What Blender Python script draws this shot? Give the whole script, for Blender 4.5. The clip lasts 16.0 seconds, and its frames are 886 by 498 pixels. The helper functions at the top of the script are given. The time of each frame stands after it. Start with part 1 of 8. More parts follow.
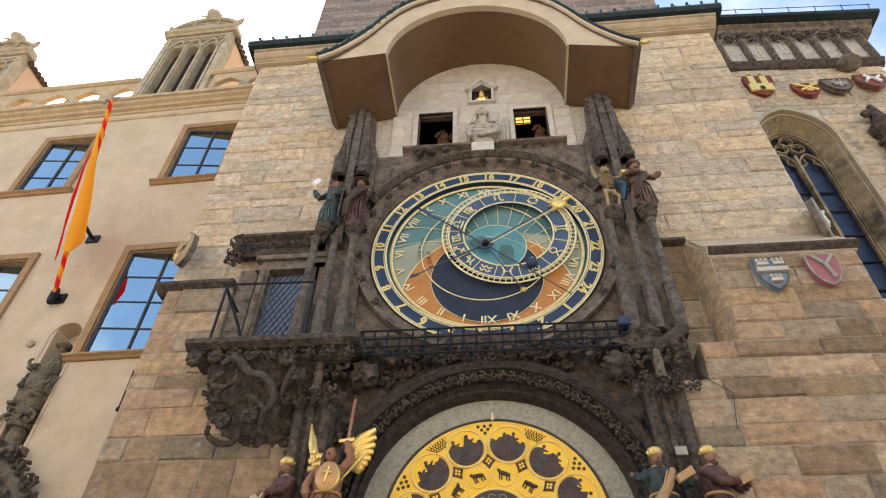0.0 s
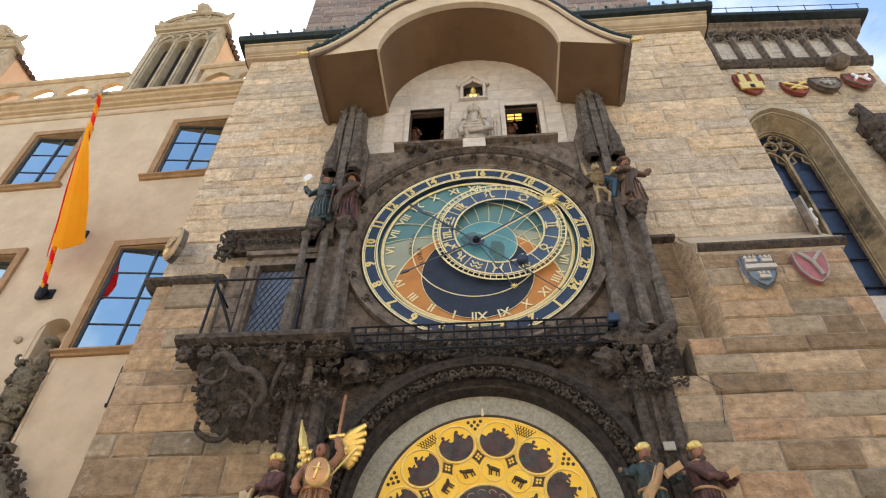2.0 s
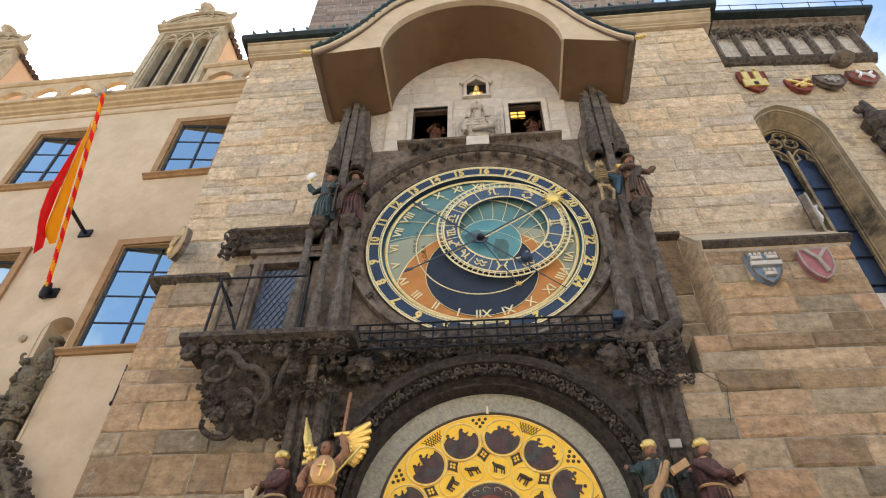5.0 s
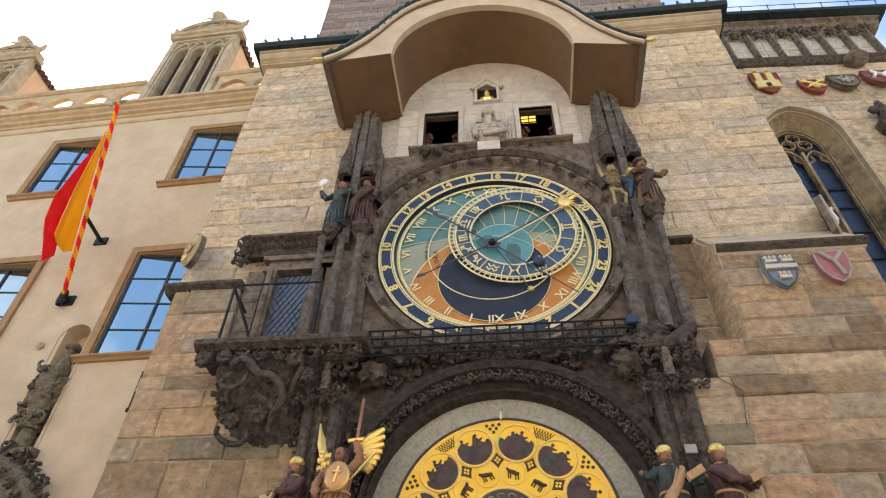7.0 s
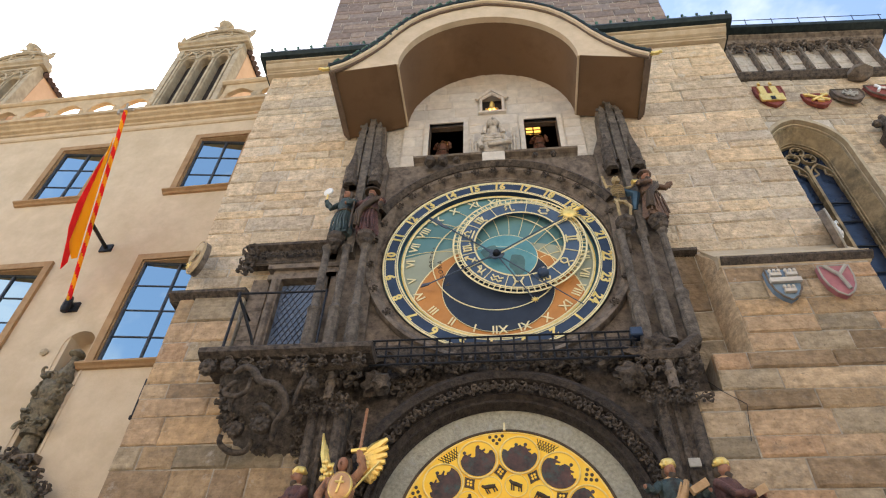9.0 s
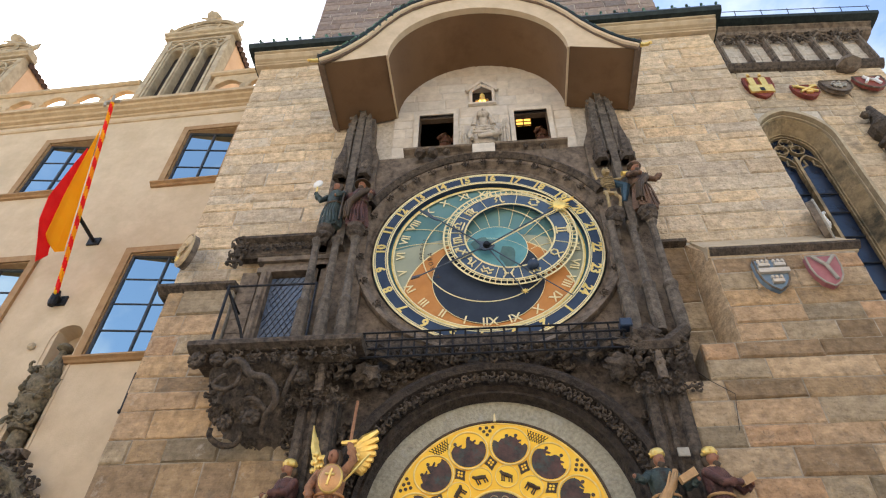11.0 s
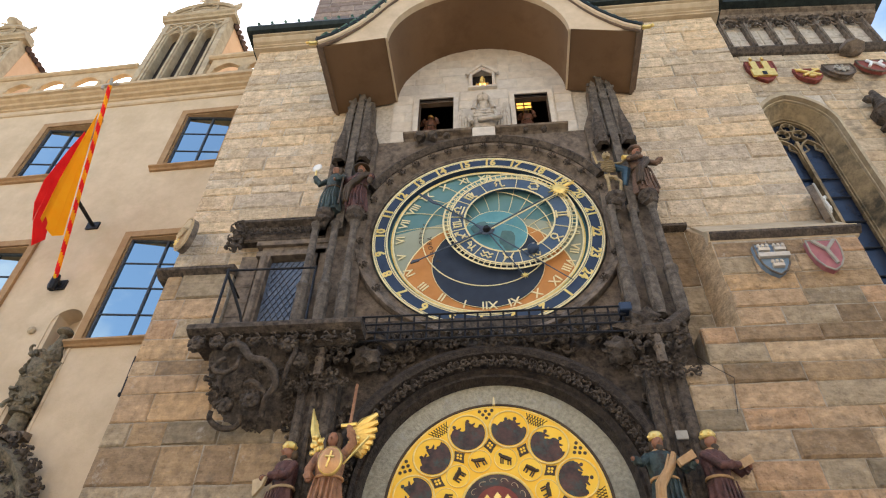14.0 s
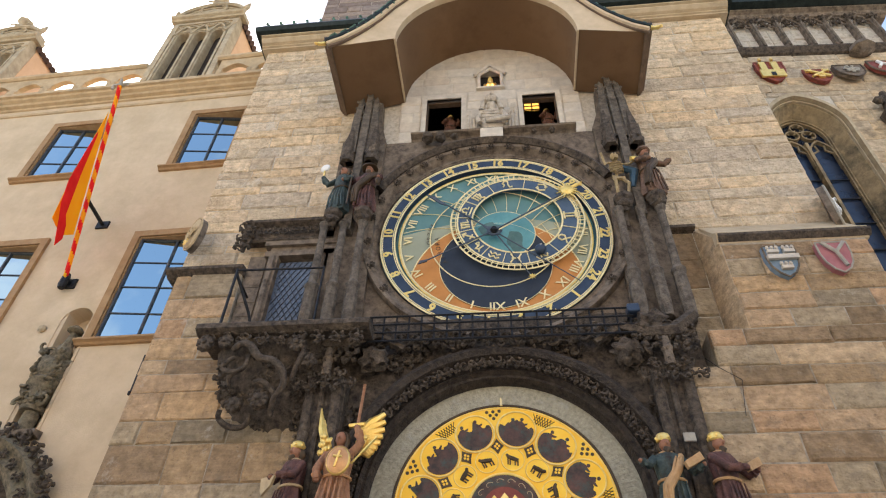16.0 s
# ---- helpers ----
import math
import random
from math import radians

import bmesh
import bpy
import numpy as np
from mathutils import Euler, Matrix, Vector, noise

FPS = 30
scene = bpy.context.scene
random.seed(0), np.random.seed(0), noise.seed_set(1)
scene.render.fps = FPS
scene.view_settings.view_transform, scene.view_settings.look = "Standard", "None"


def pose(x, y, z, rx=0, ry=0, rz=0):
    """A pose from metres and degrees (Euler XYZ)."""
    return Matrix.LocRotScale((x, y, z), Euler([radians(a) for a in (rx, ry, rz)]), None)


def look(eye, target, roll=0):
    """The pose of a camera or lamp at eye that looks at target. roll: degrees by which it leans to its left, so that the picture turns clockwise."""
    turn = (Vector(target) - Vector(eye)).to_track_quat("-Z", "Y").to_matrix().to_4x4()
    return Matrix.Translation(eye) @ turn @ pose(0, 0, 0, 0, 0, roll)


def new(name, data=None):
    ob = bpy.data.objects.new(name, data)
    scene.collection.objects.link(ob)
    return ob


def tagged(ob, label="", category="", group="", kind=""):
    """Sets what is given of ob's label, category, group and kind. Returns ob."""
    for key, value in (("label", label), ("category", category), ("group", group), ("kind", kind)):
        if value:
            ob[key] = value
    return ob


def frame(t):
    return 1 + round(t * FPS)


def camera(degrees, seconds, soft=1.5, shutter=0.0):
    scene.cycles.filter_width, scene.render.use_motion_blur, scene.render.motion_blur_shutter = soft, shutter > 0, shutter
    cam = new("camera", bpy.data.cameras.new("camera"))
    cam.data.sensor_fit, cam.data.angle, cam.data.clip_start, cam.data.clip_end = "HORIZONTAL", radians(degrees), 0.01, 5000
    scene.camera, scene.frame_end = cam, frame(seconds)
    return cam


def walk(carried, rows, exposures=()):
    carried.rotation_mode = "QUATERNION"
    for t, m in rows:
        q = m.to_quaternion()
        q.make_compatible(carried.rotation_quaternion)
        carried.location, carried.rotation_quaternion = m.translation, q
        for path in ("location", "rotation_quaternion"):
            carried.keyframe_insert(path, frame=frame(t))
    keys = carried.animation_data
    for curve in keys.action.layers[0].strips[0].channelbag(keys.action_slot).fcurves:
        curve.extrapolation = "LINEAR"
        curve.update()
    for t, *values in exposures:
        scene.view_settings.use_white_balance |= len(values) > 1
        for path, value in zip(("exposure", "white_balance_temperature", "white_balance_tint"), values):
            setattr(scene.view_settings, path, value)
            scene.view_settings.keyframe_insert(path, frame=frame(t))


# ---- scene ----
cam = camera(70.0, 16.0, soft=1.15)
PATH = [
    (0.0, pose(0.108, -5.596, 1.659, 133.74, -1.02, 5.48)),
    (0.5, pose(0.107, -5.591, 1.650, 133.54, -0.81, 5.43)),
    (1.0, pose(0.111, -5.595, 1.657, 133.36, -0.66, 5.42)),
    (1.5, pose(0.117, -5.601, 1.658, 133.59, -0.57, 5.11)),
    (2.0, pose(0.118, -5.597, 1.653, 133.44, -0.62, 4.82)),
    (2.5, pose(0.130, -5.588, 1.653, 133.62, -0.12, 4.87)),
    (3.0, pose(0.141, -5.584, 1.657, 133.34, 0.28, 4.59)),
    (3.5, pose(0.141, -5.587, 1.663, 133.17, 0.42, 4.59)),
    (4.0, pose(0.126, -5.571, 1.646, 133.06, 0.16, 4.68)),
    (6.5, pose(0.080, -5.594, 1.646, 134.01, -1.35, 5.48)),
    (7.0, pose(0.088, -5.596, 1.652, 133.73, -1.06, 6.09)),
    (7.5, pose(0.077, -5.615, 1.654, 134.18, -1.18, 6.13)),
    (8.0, pose(0.076, -5.626, 1.656, 134.30, -1.62, 6.16)),
    (8.5, pose(0.067, -5.618, 1.649, 134.59, -1.63, 5.94)),
    (9.0, pose(0.068, -5.617, 1.650, 134.57, -1.59, 5.89)),
    (9.5, pose(0.072, -5.608, 1.650, 134.41, -1.31, 5.77)),
    (12.0, pose(0.086, -5.596, 1.657, 133.51, -0.88, 5.44)),
    (12.5, pose(0.086, -5.587, 1.649, 133.21, -0.94, 5.65)),
    (13.0, pose(0.098, -5.583, 1.650, 132.77, -0.89, 5.47)),
    (13.5, pose(0.096, -5.580, 1.658, 132.49, -1.02, 5.35)),
    (14.0, pose(0.087, -5.577, 1.652, 132.61, -0.96, 5.46)),
    (14.5, pose(0.088, -5.570, 1.652, 132.49, -1.00, 5.49)),
    (15.0, pose(0.090, -5.578, 1.661, 132.25, -1.20, 5.60)),
    (15.5, pose(0.073, -5.578, 1.650, 132.49, -1.52, 5.54)),
    (16.0, pose(0.074, -5.595, 1.650, 132.58, -1.50, 5.75)),
]
walk(cam, PATH)
# ---- light ----
SUN_TURN, SUN_UP = radians(-48), radians(46)
world = bpy.data.worlds.new("sky")
scene.world = world
world.use_nodes = True
wn = world.node_tree
sky = wn.nodes.new("ShaderNodeTexSky")
sky.sky_type, sky.sun_disc = "NISHITA", False
sky.sun_elevation, sky.sun_rotation = SUN_UP, SUN_TURN
sky.air_density, sky.dust_density, sky.ozone_density = 1.0, 1.25, 1.0
wn.nodes["Background"].inputs["Strength"].default_value = 0.15
# thin drifting cloud over the whole sky
cl_way = wn.nodes.new("ShaderNodeTexCoord")
cl_map = wn.nodes.new("ShaderNodeMapping")
cl_map.inputs["Scale"].default_value = (1.6, 1.6, 3.6)
cl_map.inputs["Rotation"].default_value = (0.35, 0.2, 0.6)
cl_noise = wn.nodes.new("ShaderNodeTexNoise")
cl_noise.inputs["Scale"].default_value, cl_noise.inputs["Detail"].default_value, cl_noise.inputs["Roughness"].default_value = 2.2, 6, 0.6
cl_ramp = wn.nodes.new("ShaderNodeMapRange")
cl_ramp.inputs["From Min"].default_value, cl_ramp.inputs["From Max"].default_value, cl_ramp.inputs["To Max"].default_value = 0.45, 0.66, 0.8
cl_white = wn.nodes.new("ShaderNodeHueSaturation")
cl_white.inputs["Saturation"].default_value, cl_white.inputs["Value"].default_value = 0.25, 1.25
cl_mix = wn.nodes.new("ShaderNodeMix")
cl_mix.data_type = "RGBA"
wn.links.new(cl_way.outputs["Generated"], cl_map.inputs["Vector"])
wn.links.new(cl_map.outputs["Vector"], cl_noise.inputs["Vector"])
wn.links.new(cl_noise.outputs["Fac"], cl_ramp.inputs["Value"])
wn.links.new(cl_ramp.outputs["Result"], cl_mix.inputs["Factor"])
wn.links.new(sky.outputs["Color"], cl_white.inputs["Color"])
wn.links.new(sky.outputs["Color"], cl_mix.inputs["A"])
wn.links.new(cl_white.outputs["Color"], cl_mix.inputs["B"])
wn.links.new(cl_mix.outputs["Result"], wn.nodes["Background"].inputs["Color"])
sun = new("sun", bpy.data.lights.new("sun", "SUN"))
sun.data.energy, sun.data.angle, sun.data.color = 3.6, radians(0.6), (1.0, 0.93, 0.82)
SUN_WAY = Vector((math.sin(SUN_TURN) * math.cos(SUN_UP), math.cos(SUN_TURN) * math.cos(SUN_UP), math.sin(SUN_UP)))
sun.matrix_world = look(SUN_WAY * 60, (0, 0, 0))
scene.view_settings.exposure = 1.45

# ---- materials ----
def surf(name, dark, light, scale=6.0, rough=0.8, bump=0.3, fine=60.0, metal=0.0, stain=None, stain_at=(0.52, 0.68),
         stain_scale=1.2, vary=None, island=False, spec=0.3, own=False, pits=0.0, streak=0.0, wash=None, wash_at=(0.56, 0.66)):
    """A rough surface: two tones of grain, an optional stain tone, optional piece-to-piece tones, fine relief."""
    m = bpy.data.materials.new(name)
    m.use_nodes = True
    nt = m.node_tree
    N, L = nt.nodes.new, nt.links.new
    bsdf = nt.nodes["Principled BSDF"]
    if own:
        where = N("ShaderNodeTexCoord").outputs["Object"]
    else:
        where = N("ShaderNodeNewGeometry").outputs["Position"]
    n1 = N("ShaderNodeTexNoise")
    n1.inputs["Scale"].default_value, n1.inputs["Detail"].default_value, n1.inputs["Roughness"].default_value = scale, 5, 0.65
    L(where, n1.inputs["Vector"])
    ramp = N("ShaderNodeValToRGB")
    ramp.color_ramp.elements[0].position, ramp.color_ramp.elements[1].position = 0.32, 0.68
    ramp.color_ramp.elements[0].color, ramp.color_ramp.elements[1].color = (*dark, 1), (*light, 1)
    L(n1.outputs["Fac"], ramp.inputs["Fac"])
    col = ramp.outputs["Color"]
    if vary:
        src = N("ShaderNodeNewGeometry").outputs["Random Per Island"] if island else N("ShaderNodeObjectInfo").outputs["Random"]
        vr = N("ShaderNodeValToRGB")
        vr.color_ramp.interpolation = "CONSTANT"
        while len(vr.color_ramp.elements) < len(vary):
            vr.color_ramp.elements.new(1.0)
        for i, c in enumerate(vary):
            vr.color_ramp.elements[i].position = i / len(vary)
            vr.color_ramp.elements[i].color = (*c, 1)
        L(src, vr.inputs["Fac"])
        mul = N("ShaderNodeMix")
        mul.data_type, mul.blend_type = "RGBA", "MULTIPLY"
        mul.inputs["Factor"].default_value = 1.0
        L(col, mul.inputs["A"])
        L(vr.outputs["Color"], mul.inputs["B"])
        col = mul.outputs["Result"]
    if stain:
        n2 = N("ShaderNodeTexNoise")
        n2.inputs["Scale"].default_value, n2.inputs["Detail"].default_value, n2.inputs["Roughness"].default_value = stain_scale, 6, 0.7
        L(where, n2.inputs["Vector"])
        r2 = N("ShaderNodeMapRange")
        r2.inputs["From Min"].default_value, r2.inputs["From Max"].default_value = stain_at
        L(n2.outputs["Fac"], r2.inputs["Value"])
        mx = N("ShaderNodeMix")
        mx.data_type = "RGBA"
        L(r2.outputs["Result"], mx.inputs["Factor"])
        L(col, mx.inputs["A"])
        mx.inputs["B"].default_value = (*stain, 1)
        col = mx.outputs["Result"]
    if streak:
        # bedding layers of the stone, long and low
        mp = N("ShaderNodeMapping")
        mp.inputs["Scale"].default_value = (2.2, 2.2, 15.0)
        L(where, mp.inputs["Vector"])
        n5 = N("ShaderNodeTexNoise")
        n5.inputs["Scale"].default_value, n5.inputs["Detail"].default_value, n5.inputs["Roughness"].default_value = 1.6, 5, 0.7
        L(mp.outputs["Vector"], n5.inputs["Vector"])
        r5 = N("ShaderNodeMapRange")
        r5.inputs["From Min"].default_value, r5.inputs["From Max"].default_value = 0.3, 0.7
        r5.inputs["To Min"].default_value, r5.inputs["To Max"].default_value = 1 - streak, 1 + streak
        L(n5.outputs["Fac"], r5.inputs["Value"])
        m5 = N("ShaderNodeVectorMath")
        m5.operation = "SCALE"
        L(col, m5.inputs[0])
        L(r5.outputs["Result"], m5.inputs["Scale"])
        col = m5.outputs["Vector"]
    if wash:
        # pale lime smeared over the face from the joints
        n6 = N("ShaderNodeTexNoise")
        n6.inputs["Scale"].default_value, n6.inputs["Detail"].default_value, n6.inputs["Roughness"].default_value = 3.4, 7, 0.75
        L(where, n6.inputs["Vector"])
        r6 = N("ShaderNodeMapRange")
        r6.inputs["From Min"].default_value, r6.inputs["From Max"].default_value = wash_at
        r6.inputs["To Max"].default_value = 0.75
        L(n6.outputs["Fac"], r6.inputs["Value"])
        m6 = N("ShaderNodeMix")
        m6.data_type = "RGBA"
        L(r6.outputs["Result"], m6.inputs["Factor"])
        L(col, m6.inputs["A"])
        m6.inputs["B"].default_value = (*wash, 1)
        col = m6.outputs["Result"]
    if pits:
        n4 = N("ShaderNodeTexNoise")
        n4.inputs["Scale"].default_value, n4.inputs["Detail"].default_value, n4.inputs["Roughness"].default_value = 26.0, 3, 0.7
        L(where, n4.inputs["Vector"])
        r4 = N("ShaderNodeMapRange")
        r4.inputs["From Min"].default_value, r4.inputs["From Max"].default_value = 0.6, 0.72
        r4.inputs["To Max"].default_value = pits
        L(n4.outputs["Fac"], r4.inputs["Value"])
        m4 = N("ShaderNodeMix")
        m4.data_type = "RGBA"
        L(r4.outputs["Result"], m4.inputs["Factor"])
        L(col, m4.inputs["A"])
        m4.inputs["B"].default_value = (dark[0] * 0.4, dark[1] * 0.38, dark[2] * 0.36, 1)
        col = m4.outputs["Result"]
    L(col, bsdf.inputs["Base Color"])
    bsdf.inputs["Metallic"].default_value = metal
    bsdf.inputs["Specular IOR Level"].default_value = spec
    n3 = N("ShaderNodeTexNoise")
    n3.inputs["Scale"].default_value, n3.inputs["Detail"].default_value = fine, 4
    L(where, n3.inputs["Vector"])
    rr = N("ShaderNodeMapRange")
    rr.inputs["To Min"].default_value, rr.inputs["To Max"].default_value = max(rough - 0.12, 0.02), min(rough + 0.12, 1)
    L(n3.outputs["Fac"], rr.inputs["Value"])
    L(rr.outputs["Result"], bsdf.inputs["Roughness"])
    if bump:
        add = N("ShaderNodeMath")
        add.operation = "ADD"
        L(n1.outputs["Fac"], add.inputs[0])
        L(n3.outputs["Fac"], add.inputs[1])
        b = N("ShaderNodeBump")
        b.inputs["Strength"].default_value, b.inputs["Distance"].default_value = bump, 0.02
        L(add.outputs["Value"], b.inputs["Height"])
        L(b.outputs["Normal"], bsdf.inputs["Normal"])
    return m


def glow(name, color, strength):
    m = bpy.data.materials.new(name)
    m.use_nodes = True
    b = m.node_tree.nodes["Principled BSDF"]
    b.inputs["Base Color"].default_value = (*color, 1)
    b.inputs["Emission Color"].default_value = (*color, 1)
    b.inputs["Emission Strength"].default_value = strength
    return m


TONES = [(1.0, 0.96, 0.88), (0.9, 0.85, 0.76), (1.08, 1.0, 0.88), (0.84, 0.82, 0.8), (1.05, 0.93, 0.76), (1.04, 1.0, 0.94), (0.98, 0.89, 0.77), (1.14, 1.06, 0.94), (0.86, 0.8, 0.72), (1.0, 0.94, 0.84), (1.1, 1.0, 0.84), (0.94, 0.92, 0.88)]
LOWTONES = [(0.92, 0.77, 0.63), (0.5, 0.48, 0.43), (0.74, 0.62, 0.48), (1.02, 0.9, 0.76), (0.6, 0.5, 0.4), (0.86, 0.78, 0.68), (0.5, 0.42, 0.33), (0.76, 0.72, 0.64), (0.9, 0.7, 0.55), (0.62, 0.59, 0.53), (0.98, 0.8, 0.6)]
STONE = dict(dark=(0.40, 0.31, 0.205), light=(0.72, 0.585, 0.41), scale=11.0, bump=1.7, fine=34, stain=(0.19, 0.15, 0.105), stain_at=(0.54, 0.76), stain_scale=2.8, pits=0.8)
UPPER = dict(STONE, dark=(0.47, 0.372, 0.262), light=(0.79, 0.66, 0.492), stain_at=(0.6, 0.85), streak=0.16, wash=(0.68, 0.59, 0.46), pits=0.6)
LOWER = dict(STONE, bump=1.0, dark=(0.33, 0.257, 0.171), light=(0.61, 0.49, 0.345), streak=0.16, wash=(0.5, 0.44, 0.36), wash_at=(0.6, 0.72), pits=0.6)
m_block = surf("sandstone_block", vary=TONES, **UPPER)
m_blocks = surf("sandstone_blocks", vary=TONES, island=True, **UPPER)
m_chapelblock = surf("chapel_stone_block", vary=TONES, **dict(LOWER, dark=(0.38, 0.3, 0.21), light=(0.66, 0.545, 0.4)))
m_lowblock = surf("lower_sandstone_block", vary=LOWTONES, **LOWER)
m_joint = surf("lime_mortar", (0.42, 0.36, 0.28), (0.64, 0.56, 0.45), 20, 0.95, 0.4)
m_shaft = surf("grey_tower_stone", (0.2, 0.165, 0.145), (0.32, 0.265, 0.23), 9, 0.9, 0.6, vary=[(1, 0.95, 0.92), (0.75, 0.72, 0.72), (1.15, 1.05, 0.95), (0.85, 0.76, 0.72), (1.0, 0.88, 0.8)], island=True)
m_dressed = surf("dressed_sandstone", (0.42, 0.32, 0.2), (0.55, 0.44, 0.3), 5, 0.85, 0.3, stain=(0.22, 0.18, 0.13), stain_at=(0.55, 0.8))
# ochre stone with random dark brown blotches
m_revealstone = surf("dark_blotched_ochre_reveal", (0.2, 0.148, 0.084), (0.42, 0.31, 0.175), 6, 0.88, 0.4, stain=(0.06, 0.052, 0.036), stain_at=(0.47, 0.66), stain_scale=1.6)
m_joint2 = surf("brown_mortar", (0.25, 0.205, 0.155), (0.46, 0.39, 0.3), 16, 0.95, 0.4)
m_pale = surf("pale_limestone", (0.5, 0.44, 0.365), (0.66, 0.59, 0.5), 7, 0.85, 0.3, stain=(0.5, 0.38, 0.24), stain_at=(0.58, 0.85), stain_scale=2.2, vary=[(1, 1, 1), (0.93, 0.92, 0.9), (1.04, 1.02, 0.98), (0.97, 0.93, 0.88)])
m_dark = surf("sooty_carved_stone", (0.026, 0.0195, 0.0155), (0.135, 0.103, 0.075), 16, 0.85, 0.8, fine=50, stain=(0.24, 0.185, 0.13), stain_at=(0.57, 0.76), stain_scale=5.0)
m_soot = surf("black_soot_stone", (0.018, 0.0135, 0.011), (0.08, 0.06, 0.045), 18, 0.7, 0.9, fine=50, stain=(0.15, 0.112, 0.08), stain_at=(0.6, 0.78), stain_scale=4.0)
m_statue = surf("grey_weathered_limestone", (0.4, 0.34, 0.265), (0.6, 0.52, 0.42), 12, 0.88, 0.5, stain=(0.22, 0.18, 0.14), stain_at=(0.54, 0.72), stain_scale=7)
m_darkwarm = surf("sooty_brown_stone", (0.075, 0.057, 0.042), (0.26, 0.2, 0.148), 10, 0.88, 0.7, stain=(0.25, 0.19, 0.13), stain_at=(0.55, 0.8), stain_scale=3.0)
m_grey = surf("grey_granite_ring", (0.27, 0.25, 0.185), (0.46, 0.42, 0.315), 30, 0.8, 0.4, stain=(0.4, 0.39, 0.35), stain_at=(0.55, 0.75), stain_scale=6)
m_plaster = surf("ochre_plaster", (0.515, 0.392, 0.256), (0.625, 0.49, 0.334), 2.6, 0.92, 0.3, fine=70, stain=(0.47, 0.36, 0.23), stain_at=(0.5, 0.75), stain_scale=0.9)
m_trim = surf("brown_sandstone_trim", (0.29, 0.165, 0.075), (0.4, 0.25, 0.125), 6, 0.85, 0.25)
m_cornice = surf("tan_cornice_plaster", (0.42, 0.3, 0.17), (0.55, 0.41, 0.25), 5, 0.88, 0.25, stain=(0.3, 0.24, 0.15), stain_at=(0.52, 0.75), stain_scale=2)
m_dormer = surf("weathered_tan_stone", (0.36, 0.28, 0.18), (0.52, 0.42, 0.28), 6, 0.88, 0.4, stain=(0.22, 0.18, 0.12), stain_at=(0.54, 0.8), stain_scale=2.5)
m_peach = surf("peach_plaster", (0.62, 0.38, 0.22), (0.7, 0.46, 0.28), 2, 0.9, 0.15)
m_tile = surf("dark_roof_tile", (0.05, 0.03, 0.025), (0.12, 0.07, 0.05), 9, 0.8, 0.4)
m_frame = surf("dark_window_paint", (0.04, 0.044, 0.055), (0.075, 0.08, 0.095), 20, 0.45, 0.1)
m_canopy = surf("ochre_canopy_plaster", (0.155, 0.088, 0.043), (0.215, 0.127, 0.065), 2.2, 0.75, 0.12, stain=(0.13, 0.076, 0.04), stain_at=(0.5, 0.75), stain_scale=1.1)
m_fascia = surf("cream_canopy_edge", (0.5, 0.38, 0.24), (0.62, 0.48, 0.32), 4, 0.7, 0.12)
m_wood = surf("brown_painted_wood", (0.1, 0.065, 0.04), (0.17, 0.11, 0.07), 8, 0.6, 0.25)
m_copper = surf("green_copper", (0.06, 0.12, 0.095), (0.16, 0.28, 0.21), 9, 0.7, 0.3, metal=0.2, stain=(0.03, 0.035, 0.03), stain_at=(0.48, 0.62), stain_scale=6)
m_gutter = surf("black_green_gutter", (0.008, 0.012, 0.011), (0.026, 0.036, 0.032), 10, 0.5, 0.2, metal=0.3)
m_iron = surf("black_iron", (0.012, 0.012, 0.014), (0.035, 0.034, 0.036), 25, 0.55, 0.2, metal=0.5)
m_gold = surf("gilding", (0.82, 0.55, 0.13), (1.0, 0.74, 0.27), 14, 0.36, 0.25, metal=0.65)
m_goldplate = surf("gilt_plate", (0.98, 0.53, 0.03), (1.0, 0.64, 0.075), 3, 0.42, 0.06, metal=0.15)
m_goldpale = surf("pale_gold_paint", (0.78, 0.64, 0.32), (0.9, 0.78, 0.46), 14, 0.45, 0.15, metal=0.2)
m_ringblue = surf("midnight_blue_enamel", (0.022, 0.035, 0.065), (0.04, 0.06, 0.10), 6, 0.4, 0.06)
m_night = surf("night_black_paint", (0.018, 0.024, 0.036), (0.03, 0.037, 0.052), 4, 0.5, 0.06)
m_orange = surf("burnt_orange_paint", (0.47, 0.185, 0.04), (0.58, 0.25, 0.065), 4, 0.5, 0.06)
m_sky = surf("sky_teal_paint", (0.085, 0.2, 0.205), (0.145, 0.265, 0.25), 1.3, 0.5, 0.06)
m_skylow = surf("grey_green_paint", (0.29, 0.31, 0.22), (0.37, 0.38, 0.27), 2, 0.5, 0.06)
m_earth = surf("earth_blue_paint", (0.08, 0.24, 0.26), (0.16, 0.36, 0.36), 3.5, 0.45, 0.06)
m_zodiac = surf("zodiac_blue_paint", (0.05, 0.085, 0.14), (0.085, 0.12, 0.17), 6, 0.45, 0.06)
m_medal = surf("dark_painted_medallion", (0.035, 0.028, 0.022), (0.13, 0.06, 0.045), 10, 0.5, 0.1, stain=(0.06, 0.08, 0.065), stain_at=(0.5, 0.65), stain_scale=8)
m_umber = surf("umber_paint", (0.05, 0.032, 0.018), (0.1, 0.065, 0.035), 12, 0.55, 0.1)
m_red = surf("red_flag_cloth", (0.82, 0.02, 0.02), (0.92, 0.045, 0.04), 3, 0.8, 0.1, own=True)
m_yellow = surf("yellow_flag_cloth", (1.0, 0.50, 0.012), (1.0, 0.58, 0.025), 3, 0.8, 0.1, own=True)
